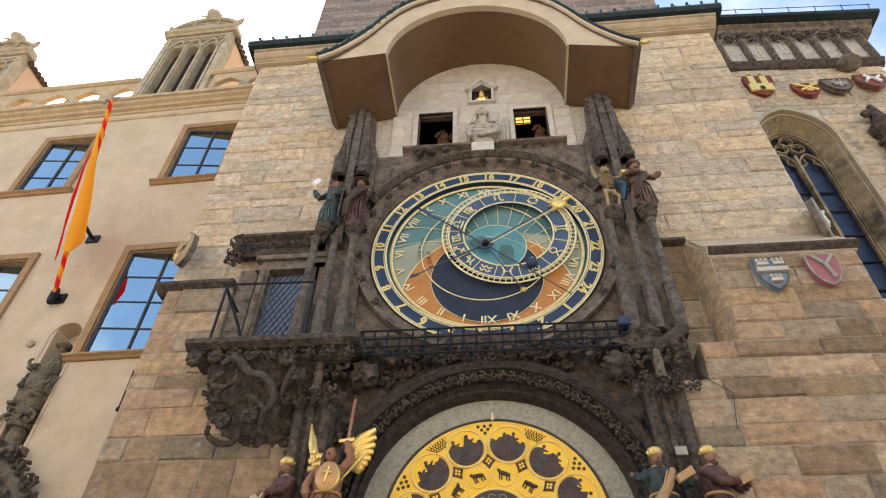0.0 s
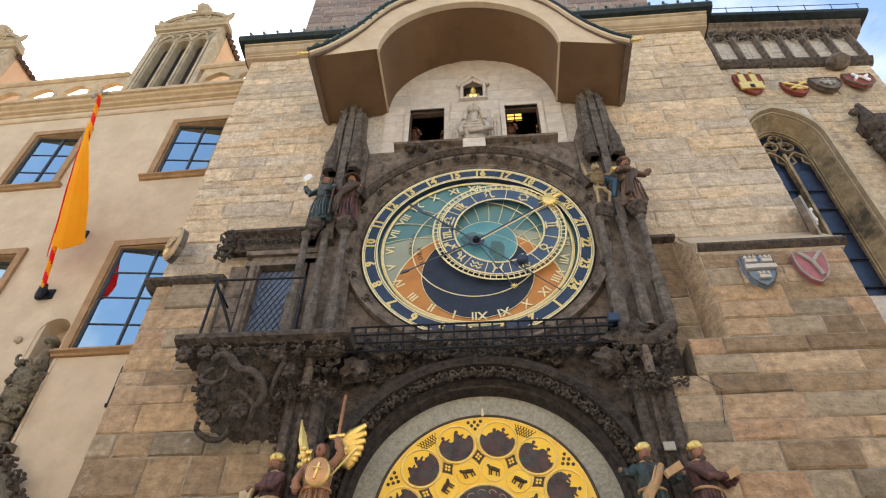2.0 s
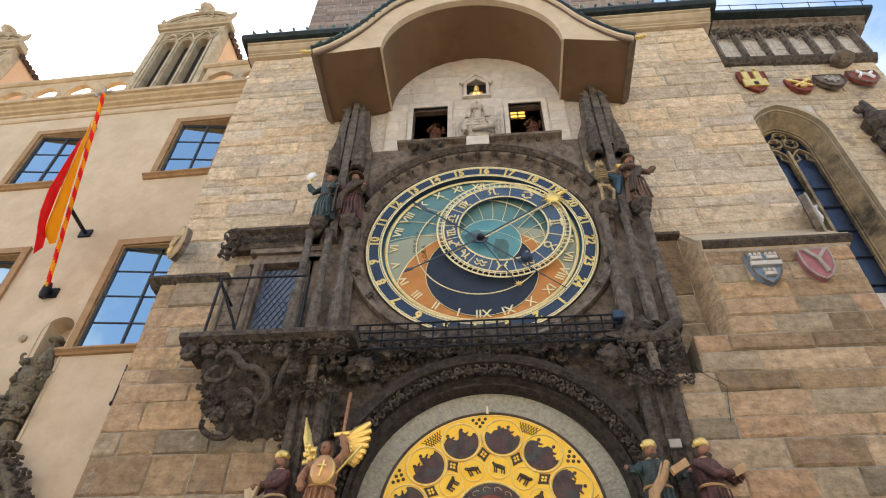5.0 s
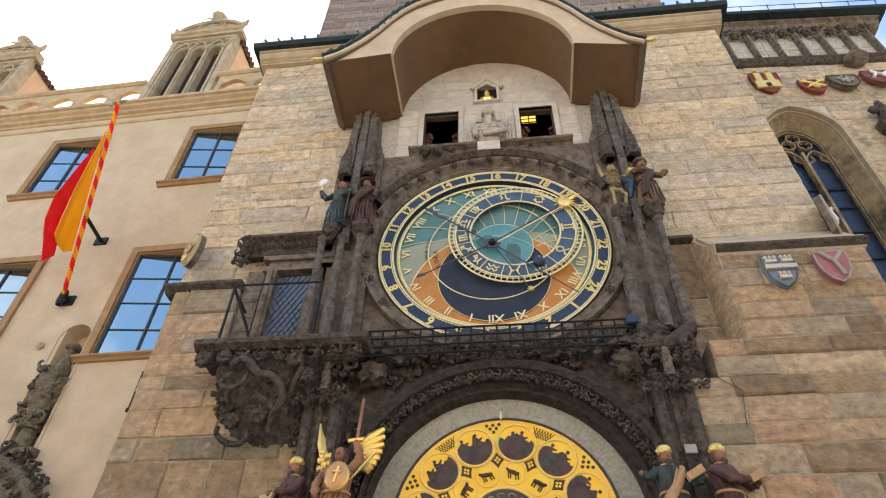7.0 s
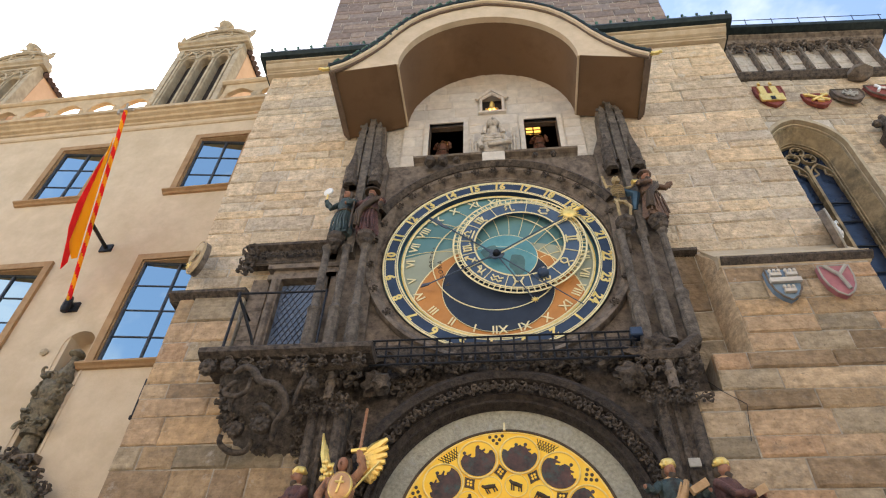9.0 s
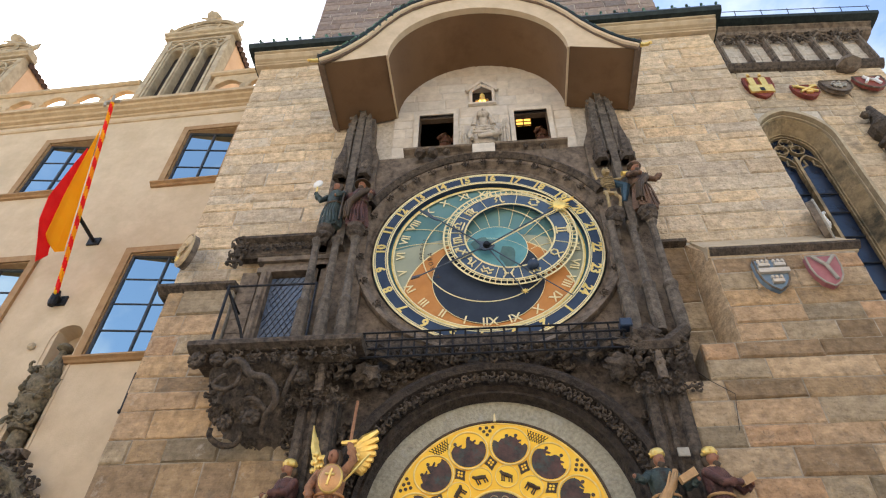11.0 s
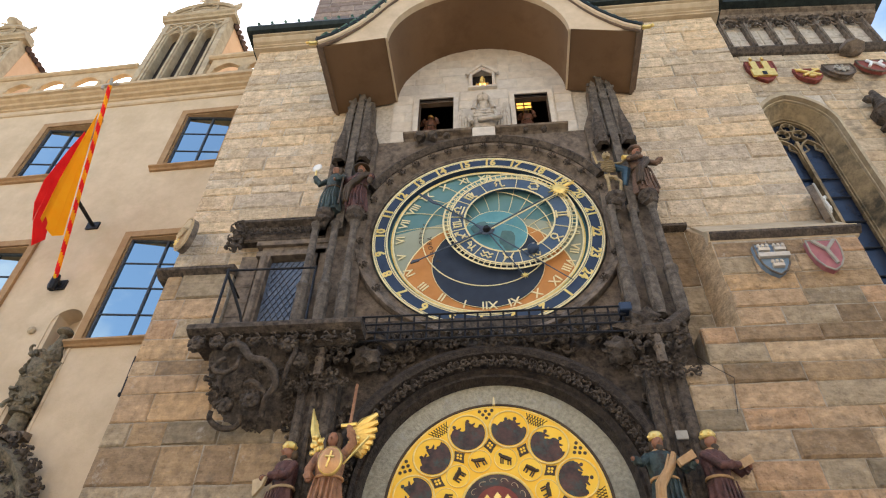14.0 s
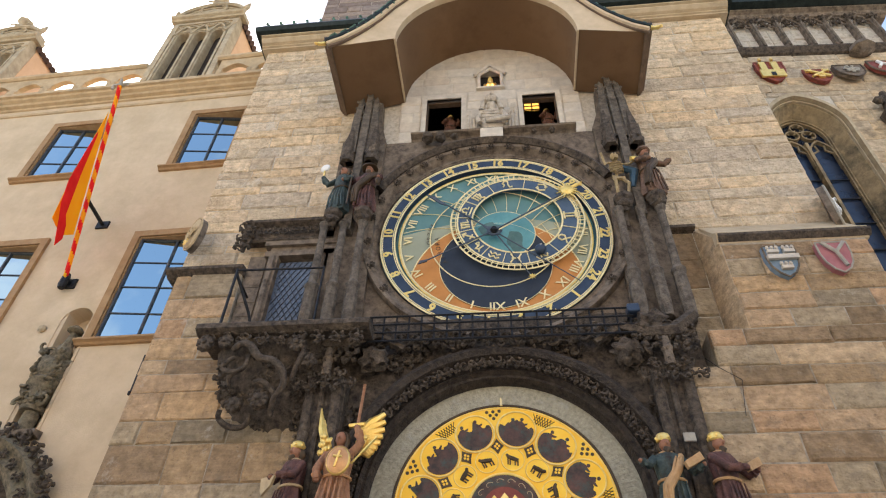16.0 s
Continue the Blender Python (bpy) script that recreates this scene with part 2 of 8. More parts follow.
for cloth in (m_red, m_yellow):
    # thin cloth lets the light behind it through
    nt_ = cloth.node_tree
    thin = nt_.nodes.new("ShaderNodeBsdfTranslucent")
    blend = nt_.nodes.new("ShaderNodeMixShader")
    blend.inputs["Fac"].default_value = 0.5
    body = nt_.nodes["Principled BSDF"]
    nt_.links.new(body.inputs["Base Color"].links[0].from_socket, thin.inputs["Color"])
    nt_.links.new(body.outputs["BSDF"], blend.inputs[1])
    nt_.links.new(thin.outputs["BSDF"], blend.inputs[2])
    nt_.links.new(blend.outputs["Shader"], nt_.nodes["Material Output"].inputs["Surface"])
m_robe_blue = surf("teal_painted_wood", (0.025, 0.042, 0.042), (0.075, 0.1, 0.09), 14, 0.6, 0.5, stain=(0.03, 0.022, 0.016), stain_at=(0.5, 0.66), stain_scale=9)
m_robe_red = surf("maroon_painted_wood", (0.07, 0.028, 0.026), (0.16, 0.075, 0.058), 14, 0.6, 0.5, stain=(0.035, 0.022, 0.018), stain_at=(0.5, 0.66), stain_scale=9)
m_skull = surf("dull_gilt_bone", (0.24, 0.165, 0.075), (0.46, 0.34, 0.17), 14, 0.55, 0.3)
m_moss = surf("mossy_brown_stone", (0.07, 0.06, 0.038), (0.27, 0.215, 0.14), 16, 0.85, 0.8, fine=50, stain=(0.2, 0.18, 0.11), stain_at=(0.52, 0.7), stain_scale=6)
m_hand = surf("blue_grey_hand_paint", (0.05, 0.065, 0.09), (0.09, 0.11, 0.14), 12, 0.5, 0.1)
m_colon = surf("grey_weathered_shaft", (0.07, 0.057, 0.045), (0.2, 0.162, 0.125), 14, 0.85, 0.8, stain=(0.045, 0.036, 0.028), stain_at=(0.5, 0.7), stain_scale=5)
m_land = surf("muted_green_paint", (0.06, 0.125, 0.12), (0.11, 0.19, 0.17), 9, 0.5, 0.06)
m_robe_tan = surf("tan_painted_wood", (0.4, 0.23, 0.1), (0.55, 0.34, 0.16), 12, 0.6, 0.3)
m_robe_brown = surf("brown_robe_paint", (0.26, 0.115, 0.055), (0.44, 0.22, 0.11), 14, 0.5, 0.5, stain=(0.12, 0.055, 0.03), stain_at=(0.54, 0.7), stain_scale=8)
m_robe_dull = surf("dull_brown_robe_paint", (0.1, 0.055, 0.034), (0.24, 0.14, 0.085), 14, 0.6, 0.5, stain=(0.05, 0.032, 0.022), stain_at=(0.5, 0.66), stain_scale=8)
m_skin = surf("flesh_painted_wood", (0.24, 0.105, 0.058), (0.36, 0.17, 0.098), 15, 0.55, 0.2)
m_copperskin = surf("salmon_gilt_shield", (0.5, 0.24, 0.1), (0.66, 0.36, 0.16), 8, 0.35, 0.2, metal=0.3)
m_bone = surf("old_ivory_paint", (0.42, 0.3, 0.16), (0.56, 0.42, 0.24), 15, 0.6, 0.3)
m_white = surf("white_paint_and_mirror_glare", (0.75, 0.73, 0.68), (0.85, 0.83, 0.79), 10, 0.4, 0.1)
m_apostle = surf("dark_brown_figure", (0.08, 0.035, 0.02), (0.24, 0.1, 0.055), 14, 0.5, 0.3, own=True)
# near-black colour stands in for shade inside the loft, niche and dormers
m_innershade = surf("painted_inner_shade", (0.02, 0.015, 0.012), (0.045, 0.033, 0.026), 8, 0.8, 0.3)
m_shblue = surf("blue_grey_paint", (0.14, 0.2, 0.26), (0.22, 0.29, 0.36), 10, 0.6, 0.2)
m_shpink = surf("faded_crimson_paint", (0.32, 0.11, 0.12), (0.42, 0.17, 0.17), 10, 0.6, 0.2)
m_shred = surf("red_heraldic_paint", (0.17, 0.035, 0.027), (0.27, 0.07, 0.045), 10, 0.6, 0.2)
m_ground = surf("granite_setts", (0.22, 0.2, 0.17), (0.36, 0.33, 0.29), 3, 0.8, 0.4)
m_bouncewall = surf("bounce_wall_plaster", (0.62, 0.5, 0.34), (0.72, 0.6, 0.44), 0.4, 0.9, 0.1)
m_lead = surf("blue_leaded_glass", (0.05, 0.065, 0.09), (0.13, 0.15, 0.19), 30, 0.2, 0.3, spec=0.6)
m_darkglass = surf("dark_church_glass", (0.010, 0.016, 0.032), (0.02, 0.03, 0.055), 3, 0.12, 0.08, spec=0.5)
# no lamp: daylight through a far window, given as emission
m_dayglow = glow("daylight_glow_glass", (1.0, 0.5, 0.09), 0.9)
m_warm = glow("warm_bulb", (1.0, 0.36, 0.05), 5.0)

m_pane = bpy.data.materials.new("window_pane")
m_pane.use_nodes = True
pb = m_pane.node_tree.nodes["Principled BSDF"]
pb.inputs["Base Color"].default_value = (0.46, 0.56, 0.57, 1)
pb.inputs["Metallic"].default_value = 1.0
pb.inputs["Roughness"].default_value = 0.03
pn = m_pane.node_tree.nodes.new("ShaderNodeTexNoise")
pn.inputs["Scale"].default_value, pn.inputs["Detail"].default_value = 2.2, 1
pp = m_pane.node_tree.nodes.new("ShaderNodeBump")
pp.inputs["Strength"].default_value, pp.inputs["Distance"].default_value = 0.25, 0.01
m_pane.node_tree.links.new(m_pane.node_tree.nodes.new("ShaderNodeNewGeometry").outputs["Position"], pn.inputs["Vector"])
m_pane.node_tree.links.new(pn.outputs["Fac"], pp.inputs["Height"])
m_pane.node_tree.links.new(pp.outputs["Normal"], pb.inputs["Normal"])


# ---- mesh helpers ----
def mesh_of(name, bm, *mats, smooth=None):
    bmesh.ops.recalc_face_normals(bm, faces=bm.faces)
    if smooth:
        for f in bm.faces:
            f.smooth = True
        for e in bm.edges:
            if len(e.link_faces) == 2 and e.calc_face_angle(0) > smooth:
                e.smooth = False
    me = bpy.data.meshes.new(name)
    bm.to_mesh(me)
    bm.free()
    for m in mats:
        me.materials.append(m)
    return me


def part(name, bm, material, parent, label="", smooth=None, m=None):
    mats = material if isinstance(material, (list, tuple)) else (material,)
    ob = new(name, bm if isinstance(bm, bpy.types.Mesh) else mesh_of(name, bm, *mats, smooth=smooth))
    ob.parent = parent
    if m is not None:
        ob.matrix_basis = m
    return tagged(ob, label)


def thing(name, m, label, category, group="", kind=""):
    ob = new(name)
    ob.empty_display_size = 0.2
    ob.matrix_basis = m
    return tagged(ob, label, category, group, kind)


def solid(name, bm, mats, m, label, category, group="", kind="", smooth=None):
    """A top-level thing of one mesh."""
    mats = mats if isinstance(mats, (list, tuple)) else (mats,)
    ob = new(name, mesh_of(name, bm, *mats, smooth=smooth))
    ob.matrix_basis = m
    return tagged(ob, label, category, group, kind)


def box(bm, x0, x1, y0, y1, z0, z1, mi=0, bevel=0.0):
    vs = [bm.verts.new((x, y, z)) for x in (x0, x1) for y in (y0, y1) for z in (z0, z1)]
    fs = [bm.faces.new([vs[i] for i in q]) for q in ((0, 1, 3, 2), (4, 6, 7, 5), (0, 4, 5, 1), (2, 3, 7, 6), (0, 2, 6, 4), (1, 5, 7, 3))]
    for f in fs:
        f.material_index = mi
    if bevel:
        es = list({e for f in fs for e in f.edges})
        r = bmesh.ops.bevel(bm, geom=es, offset=bevel, segments=1, affect="EDGES")
        for f in r["faces"]:
            f.material_index = mi
    return bm


def cube(*a, **k):
    return box(bmesh.new(), *a, **k)


def prism(bm, pts, y0, y1, mi=0):
    """A flat outline in x and z, given thickness along y."""
    a = [bm.verts.new((x, y0, z)) for x, z in pts]
    b = [bm.verts.new((x, y1, z)) for x, z in pts]
    fs = [bm.faces.new(a), bm.faces.new(b[::-1])]
    n = len(pts)
    for i in range(n):
        fs.append(bm.faces.new((a[i], b[i], b[(i + 1) % n], a[(i + 1) % n])))
    for f in fs:
        f.material_index = mi
    return bm


def sweep_x(bm, prof, x0, x1, mi=0):
    """An outline in y and z, drawn out along x."""
    a = [bm.verts.new((x0, y, z)) for y, z in prof]
    b = [bm.verts.new((x1, y, z)) for y, z in prof]
    fs = [bm.faces.new(a), bm.faces.new(b[::-1])]
    n = len(prof)
    for i in range(n):
        fs.append(bm.faces.new((a[i], b[i], b[(i + 1) % n], a[(i + 1) % n])))
    for f in fs:
        f.material_index = mi
    return bm


def hoop(bm, prof, cx, cz, seg=64, a0=0.0, a1=360.0, mi=0, closed=True):
    """An outline in radius and y, turned about an axis along y."""
    full = abs(a1 - a0 - 360) < 1e-6
    n = seg if full else seg + 1
    rings = []
    for i in range(n):
        a = radians(a0 + (a1 - a0) * i / seg)
        rings.append([bm.verts.new((cx + r * math.cos(a), y, cz + r * math.sin(a))) for r, y in prof])
    k = len(prof)
    for i in range(seg):
        p, q = rings[i], rings[(i + 1) % n]
        for j in range(k if closed else k - 1):
            f = bm.faces.new((p[j], q[j], q[(j + 1) % k], p[(j + 1) % k]))
            f.material_index = mi
    if not full and closed:
        for r in (rings[0], rings[-1][::-1]):
            bm.faces.new(r).material_index = mi
    return bm


def disc(bm, cx, cz, r, y0, y1, seg=48, mi=0):
    return prism(bm, [(cx + r * math.cos(2 * math.pi * i / seg), cz + r * math.sin(2 * math.pi * i / seg)) for i in range(seg)], y0, y1, mi)


def tube(bm, pts, radii, seg=6, mi=0):
    """A round bar along pts; radii is one number or one a point."""
    pts = [Vector(p) for p in pts]
    if not isinstance(radii, (list, tuple)):
        radii = [radii] * len(pts)
    rings = []
    side = None
    for i, p in enumerate(pts):
        d = (pts[min(i + 1, len(pts) - 1)] - pts[max(i - 1, 0)]).normalized()
        if side is None:
            side = d.orthogonal().normalized()
        side = (side - d * side.dot(d)).normalized()
        up = d.cross(side)
        rings.append([bm.verts.new(p + radii[i] * (math.cos(2 * math.pi * j / seg) * side + math.sin(2 * math.pi * j / seg) * up)) for j in range(seg)])
    for a, b in zip(rings, rings[1:]):
        for j in range(seg):
            bm.faces.new((a[j], a[(j + 1) % seg], b[(j + 1) % seg], b[j])).material_index = mi
    bm.faces.new(rings[0][::-1]).material_index = mi
    bm.faces.new(rings[-1]).material_index = mi
    return bm


def turned(bm, prof, x=0.0, y=0.0, seg=10, mi=0, sx=1.0, sy=1.0):
    """An outline in radius and z, turned about an upright axis."""
    rings = [[bm.verts.new((x + sx * r * math.cos(2 * math.pi * j / seg), y + sy * r * math.sin(2 * math.pi * j / seg), z)) for j in range(seg)] for r, z in prof]
    for a, b in zip(rings, rings[1:]):
        for j in range(seg):
            bm.faces.new((a[j], a[(j + 1) % seg], b[(j + 1) % seg], b[j])).material_index = mi
    bm.faces.new(rings[0][::-1]).material_index = mi
    bm.faces.new(rings[-1]).material_index = mi
    return bm


def lump(bm, x, y, z, rx, ry, rz, rough=0.18, level=2, mi=0, seed=0):
    """A rounded, uneven mass."""
    r = bmesh.ops.create_icosphere(bm, subdivisions=level, radius=1.0)
    for v in r["verts"]:
        k = 1 + rough * noise.noise(v.co * 2.3 + Vector((seed * 7.1, seed * 3.3, x * 5)))
        v.co = Vector((x + v.co.x * rx * k, y + v.co.y * ry * k, z + v.co.z * rz * k))
        for f in v.link_faces:
            f.material_index = mi
    return bm


def lettering(text, size, depth=0.004, heavy=0.0):
    """A mesh of text in the x-z plane, centred, facing -y."""
    cu = bpy.data.curves.new("lettering", "FONT")
    cu.body, cu.size, cu.extrude, cu.offset = text, size, depth, heavy
    cu.align_x, cu.align_y, cu.resolution_u = "CENTER", "CENTER", 2
    ob = new("lettering", cu)
    dg = bpy.context.evaluated_depsgraph_get()
    me = bpy.data.meshes.new_from_object(ob.evaluated_get(dg))
    bpy.data.objects.remove(ob)
    me.transform(pose(0, 0, 0, 90, 0, 0))
    return me


def curl(bm, o, a, size, turn=1, thick=0.22, mi=0, out=0.35):
    """A carved scroll that unrolls from o in direction a (degrees) in the x-z plane."""
    pts, rad = [], []
    ang, p, step = radians(a), Vector(o), size * 0.24
    for i in range(11):
        pts.append(p.copy())
        rad.append(size * thick * (1.0 - 0.07 * i))
        p = p + Vector((math.cos(ang) * step, -out * step * math.sin(i * 0.35), math.sin(ang) * step))
        ang += turn * (0.16 + 0.075 * i)
        step *= 0.94
    return tube(bm, pts, rad, 5, mi)


def leaf_cluster(size, seed, n=6, depth=0.6):
    """Carved foliage: scrolled leaves with knobs, in the x-z plane, swelling towards -y."""
    rng = random.Random(seed)
    bm = bmesh.new()
    for i in range(n):
        a = 360 * i / n + rng.uniform(-25, 25)
        curl(bm, (0, -size * rng.uniform(0.05, 0.2), 0), a, size * rng.uniform(0.42, 0.6), rng.choice((-1, 1)), rng.uniform(0.2, 0.3), out=depth)
        lump(bm, size * 0.55 * math.cos(radians(a + 30)), -size * depth * 0.35, size * 0.55 * math.sin(radians(a + 30)), size * 0.17, size * 0.2, size * 0.17, 0.5, 1, seed=seed + i)
    lump(bm, 0, -size * 0.3 * depth, 0, size * 0.28, size * 0.3, size * 0.28, 0.5, 1, seed=seed)
    return bm


# ---- ashlar ----
def ashlar(rng, x0, x1, z0, z1, heights, lengths):
    """Courses of blocks over a rectangle: x0, x1, z0, z1 of each."""
    out, z = [], z0
    while z < z1 - 0.02:
        h = rng.uniform(*heights)
        if z1 - z - h < heights[0] * 0.7:
            h = z1 - z
        x = x0
        first = True
        while x < x1 - 0.02:
            l = rng.uniform(*lengths) * (0.6 if first and rng.random() < 0.5 else 1.0)
            first = False
            if x1 - x - l < lengths[0] * 0.6:
                l = x1 - x
            out.append((x, x + l, z, z + h))
            x += l
        z += h
    return out


def stone_verts(rng, w, h, proud, deep=0.05, joint=0.0055):
    """One block with worn edges, centred on x and z, its face towards -y."""
    a, b, c = w / 2 - joint, h / 2 - joint, min(0.018, h * 0.12)
    v = [(sx * a, deep, sz * b) for sx, sz in ((-1, -1), (1, -1), (1, 1), (-1, 1))]
    v += [(sx * a + rng.uniform(-0.007, 0.007), -proud * 0.3, sz * b + rng.uniform(-0.008, 0.008)) for sx, sz in ((-1, -1), (1, -1), (1, 1), (-1, 1))]
    v += [(sx * (a - c * rng.uniform(0.5, 1.6)), -proud - rng.uniform(0, 0.006), sz * (b - c * rng.uniform(0.5, 1.6))) for sx, sz in ((-1, -1), (1, -1), (1, 1), (-1, 1))]
    return v


STONE_FACES = [(0, 1, 5, 4), (1, 2, 6, 5), (2, 3, 7, 6), (3, 0, 4, 7), (4, 5, 9, 8), (5, 6, 10, 9), (6, 7, 11, 10), (7, 4, 8, 11), (8, 9, 10, 11)]


def stones(rng, cells, parent, mat, y=0.0, proud=(0.004, 0.022), name="stone_block", single=True, many=None, label=""):
    """Blocks as parts, or as one joined mesh."""
    if single:
        for x0, x1, z0, z1 in cells:
            me = bpy.data.meshes.new(name)
            me.from_pydata(stone_verts(rng, x1 - x0, z1 - z0, rng.uniform(*proud)), [], STONE_FACES)
            me.materials.append(mat)
            ob = new(name, me)
            ob.parent = parent
            ob.location = ((x0 + x1) / 2, y, (z0 + z1) / 2)
    else:
        V, Fc = [], []
        for x0, x1, z0, z1 in cells:
            k = len(V)
            V += [(p[0] + (x0 + x1) / 2, p[1] + y, p[2] + (z0 + z1) / 2) for p in stone_verts(rng, x1 - x0, z1 - z0, rng.uniform(*proud))]
            Fc += [tuple(k + i for i in f) for f in STONE_FACES]
        me = bpy.data.meshes.new(name)
        me.from_pydata(V, [], Fc)
        me.materials.append(mat)
        ob = new(name, me)
        ob.parent = parent
        tagged(ob, label, kind="stuff")


ZD = 7.0  # height of the dial's centre
DIAL = pose(0, 0, ZD)
# ---- ground and an unseen bounce wall on the far side of the square ----
bm = bmesh.new()
box(bm, -400, 400, -400, 400, -0.3, 0.0)
solid("ground", bm, m_ground, pose(0, 0, 0), "grey granite setts of the square", "ground", kind="structure")
# added out of view: one plain wall that throws warm light back
bm = bmesh.new()
box(bm, -60, 60, -31, -30, 0, 13)
solid("wall_unseen_far_side", bm, m_bouncewall, pose(0, 0, 0), "unseen plain wall for the houses opposite, added to bounce warm light", "wall", kind="structure")

# ---- tower ----
WY = 0.06
tower = thing("wall_tower", DIAL, "ochre sandstone ashlar wall of the clock tower", "wall", kind="structure")
bm = bmesh.new()
box(bm, -3.93, -1.35, WY, 6.0, -ZD, 5.12)
box(bm, 1.35, 3.945, WY, 6.0, -ZD, 5.12)
box(bm, -1.35, 1.35, WY, 6.0, -ZD, 1.9)
box(bm, -1.35, 1.35, 1.9, 6.0, 1.9, 5.12)
box(bm, -1.35, 1.35, WY, 6.0, 4.6, 5.12)
part("core", bm, m_joint, tower, "pale lime mortar joints")
# lower storey stands proud of the upper wall
bm = bmesh.new()
box(bm, -3.82, -1.9, -0.1, WY, -ZD, -2.1)
box(bm, -3.82, -2.0, -0.1, WY, -2.1, -1.7)
box(bm, -3.82, -3.02, -0.1, WY, -1.7, -0.46)
box(bm, 1.8, 3.95, -0.28, WY, -ZD, -2.1)
box(bm, 2.05, 3.95, -0.28, WY, -2.1, -1.68)
prism(bm, [(2.45, -1.68), (3.95, -1.68), (3.95, -0.55), (2.45, -0.55)], -0.28, WY)
part("plinth", bm, m_joint2, tower, "mortar core of the projecting lower wall")
# splayed side of the recess beside the clock
bm = bmesh.new()
v = [bm.verts.new(p) for p in ((2.34, WY - 0.004, -1.68), (2.44, -0.287, -1.68), (2.44, -0.287, -0.5), (2.34, WY - 0.004, -0.02))]
bm.faces.new(v)
v2 = [bm.verts.new(p) for p in ((2.6, WY, -1.68), (2.6, -0.2, -1.68), (2.6, -0.2, -0.5), (2.6, WY, -0.02))]
bm.faces.new(v2[::-1])
for i in range(4):
    bm.faces.new((v[i], v[(i + 1) % 4], v2[(i + 1) % 4], v2[i]))
part("reveal", bm, m_lowblock, tower, "grey splayed reveal of dressed stone")
# weathered ledges
bm = bmesh.new()
sweep_x(bm, [(WY, 0.02), (-0.26, -0.38), (-0.33, -0.43), (-0.33, -0.48), (-0.28, -0.56), (WY, -0.56)], 2.42, 4.0)
part("ledge", bm, (m_dressed,), tower, "sloping stone ledge with a dark drip edge")
bm = bmesh.new()
sweep_x(bm, [(-0.335, -0.45), (-0.35, -0.46), (-0.35, -0.49), (-0.30, -0.545), (-0.28, -0.54), (-0.325, -0.48)], 2.44, 4.02)
part("ledge_drip", bm, m_dark, tower, "sooty drip moulding")
bm = bmesh.new()
sweep_x(bm, [(WY, 0.04), (-0.04, 0.0), (-0.04, -0.04), (WY, -0.06)], 1.9, 2.36)
part("ledge_drip", bm, m_dark, tower, "sooty drip moulding")
bm = bmesh.new()
sweep_x(bm, [(WY, -0.38), (-0.19, -0.43), (-0.19, -0.47), (-0.1, -0.53), (WY, -0.53)], -3.96, -3.0)
part("ledge", bm, m_dark, tower, "weathered stone ledge")
# cornice, gutter and lean-to roof
bm = bmesh.new()
sweep_x(bm, [(WY, 4.89), (-0.03, 4.89), (-0.03, 4.92), (-0.06, 4.93), (-0.06, 4.95), (-0.11, 4.97), (-0.16, 5.02), (-0.16, 5.05), (-0.2, 5.06), (-0.2, 5.11), (6.0, 5.11), (6.0, 4.89)], -4.02, 4.06)
part("cornice", bm, m_dressed, tower, "moulded sandstone cornice")
bm = bmesh.new()
sweep_x(bm, [(-0.2, 5.09), (-0.27, 5.11), (-0.31, 5.18), (-0.28, 5.27), (-0.15, 5.29), (6.1, 5.29), (6.1, 5.09)], -4.12, 4.16)
part("gutter", bm, m_gutter, tower, "black-green metal gutter")
bm = bmesh.new()
v = [bm.verts.new(p) for p in ((-4.08, -0.2, 5.29), (4.12, -0.2, 5.29), (3.97, 1.25, 6.5), (-3.85, 1.25, 6.5))]
bm.faces.new(v)
w = [bm.verts.new(p) for p in ((-4.08, -0.2, 5.25), (4.12, -0.2, 5.25), (3.97, 1.25, 6.4), (-3.85, 1.25, 6.4))]
bm.faces.new(w[::-1])
for i in range(4):
    bm.faces.new((v[i], w[i], w[(i + 1) % 4], v[(i + 1) % 4]))
part("roof", bm, m_copper, tower, "green copper lean-to roof")
bm = bmesh.new()
tube(bm, [(-0.05, 0, 0), (-0.02, 0, 0.05), (0.04, 0, 0.07), (0.06, 0, 0.03)], 0.014, 5)
tube(bm, [(0, 0, 0), (0, -0.02, 0.09)], 0.013, 5)
lump(bm, 0, -0.02, 0.1, 0.03, 0.03, 0.03, 0.3, 1)
crest = mesh_of("crocket", bm, m_copper)
for i in range(34):
    x = -3.95 + i * 0.245
    if abs(x) > 1.9:
        part("crocket", crest, m_copper, tower, m=pose(x, -0.24, 5.27, 0, 0, (i * 37) % 30 - 15))

# upper shaft
shaft = thing("tower_shaft", DIAL, "grey-purple stone shaft of the tower above the roof", "tower", kind="structure")
bm = bmesh.new()
box(bm, -3.78, 3.97, 1.24, 8.0, 5.3, 16)
part("core", bm, m_joint, shaft, "mortar core")

# ---- right-hand chapel ----
CH = pose(3.98, 1.5, ZD, 0, 0, 2.5)
chapel = thing("wall_chapel", CH, "grey-brown gothic chapel wall with a tall pointed window", "chapel", kind="structure")


def pointed(cx, half, z0, spring, apex, n=10):
    """The outline of a pointed opening, from its left foot over the apex to its right foot."""
    h = apex - spring
    r = (half * half + h * h) / (2 * half)
    top = math.asin(min(1, h / r))
    right = [(cx + half - r + r * math.cos(top * i / n), spring + r * math.sin(top * i / n)) for i in range(n + 1)]
    left = [(2 * cx - x, z) for x, z in right]
    return [(cx - half, z0)] + left[:-1] + right[::-1] + [(cx + half, z0)]


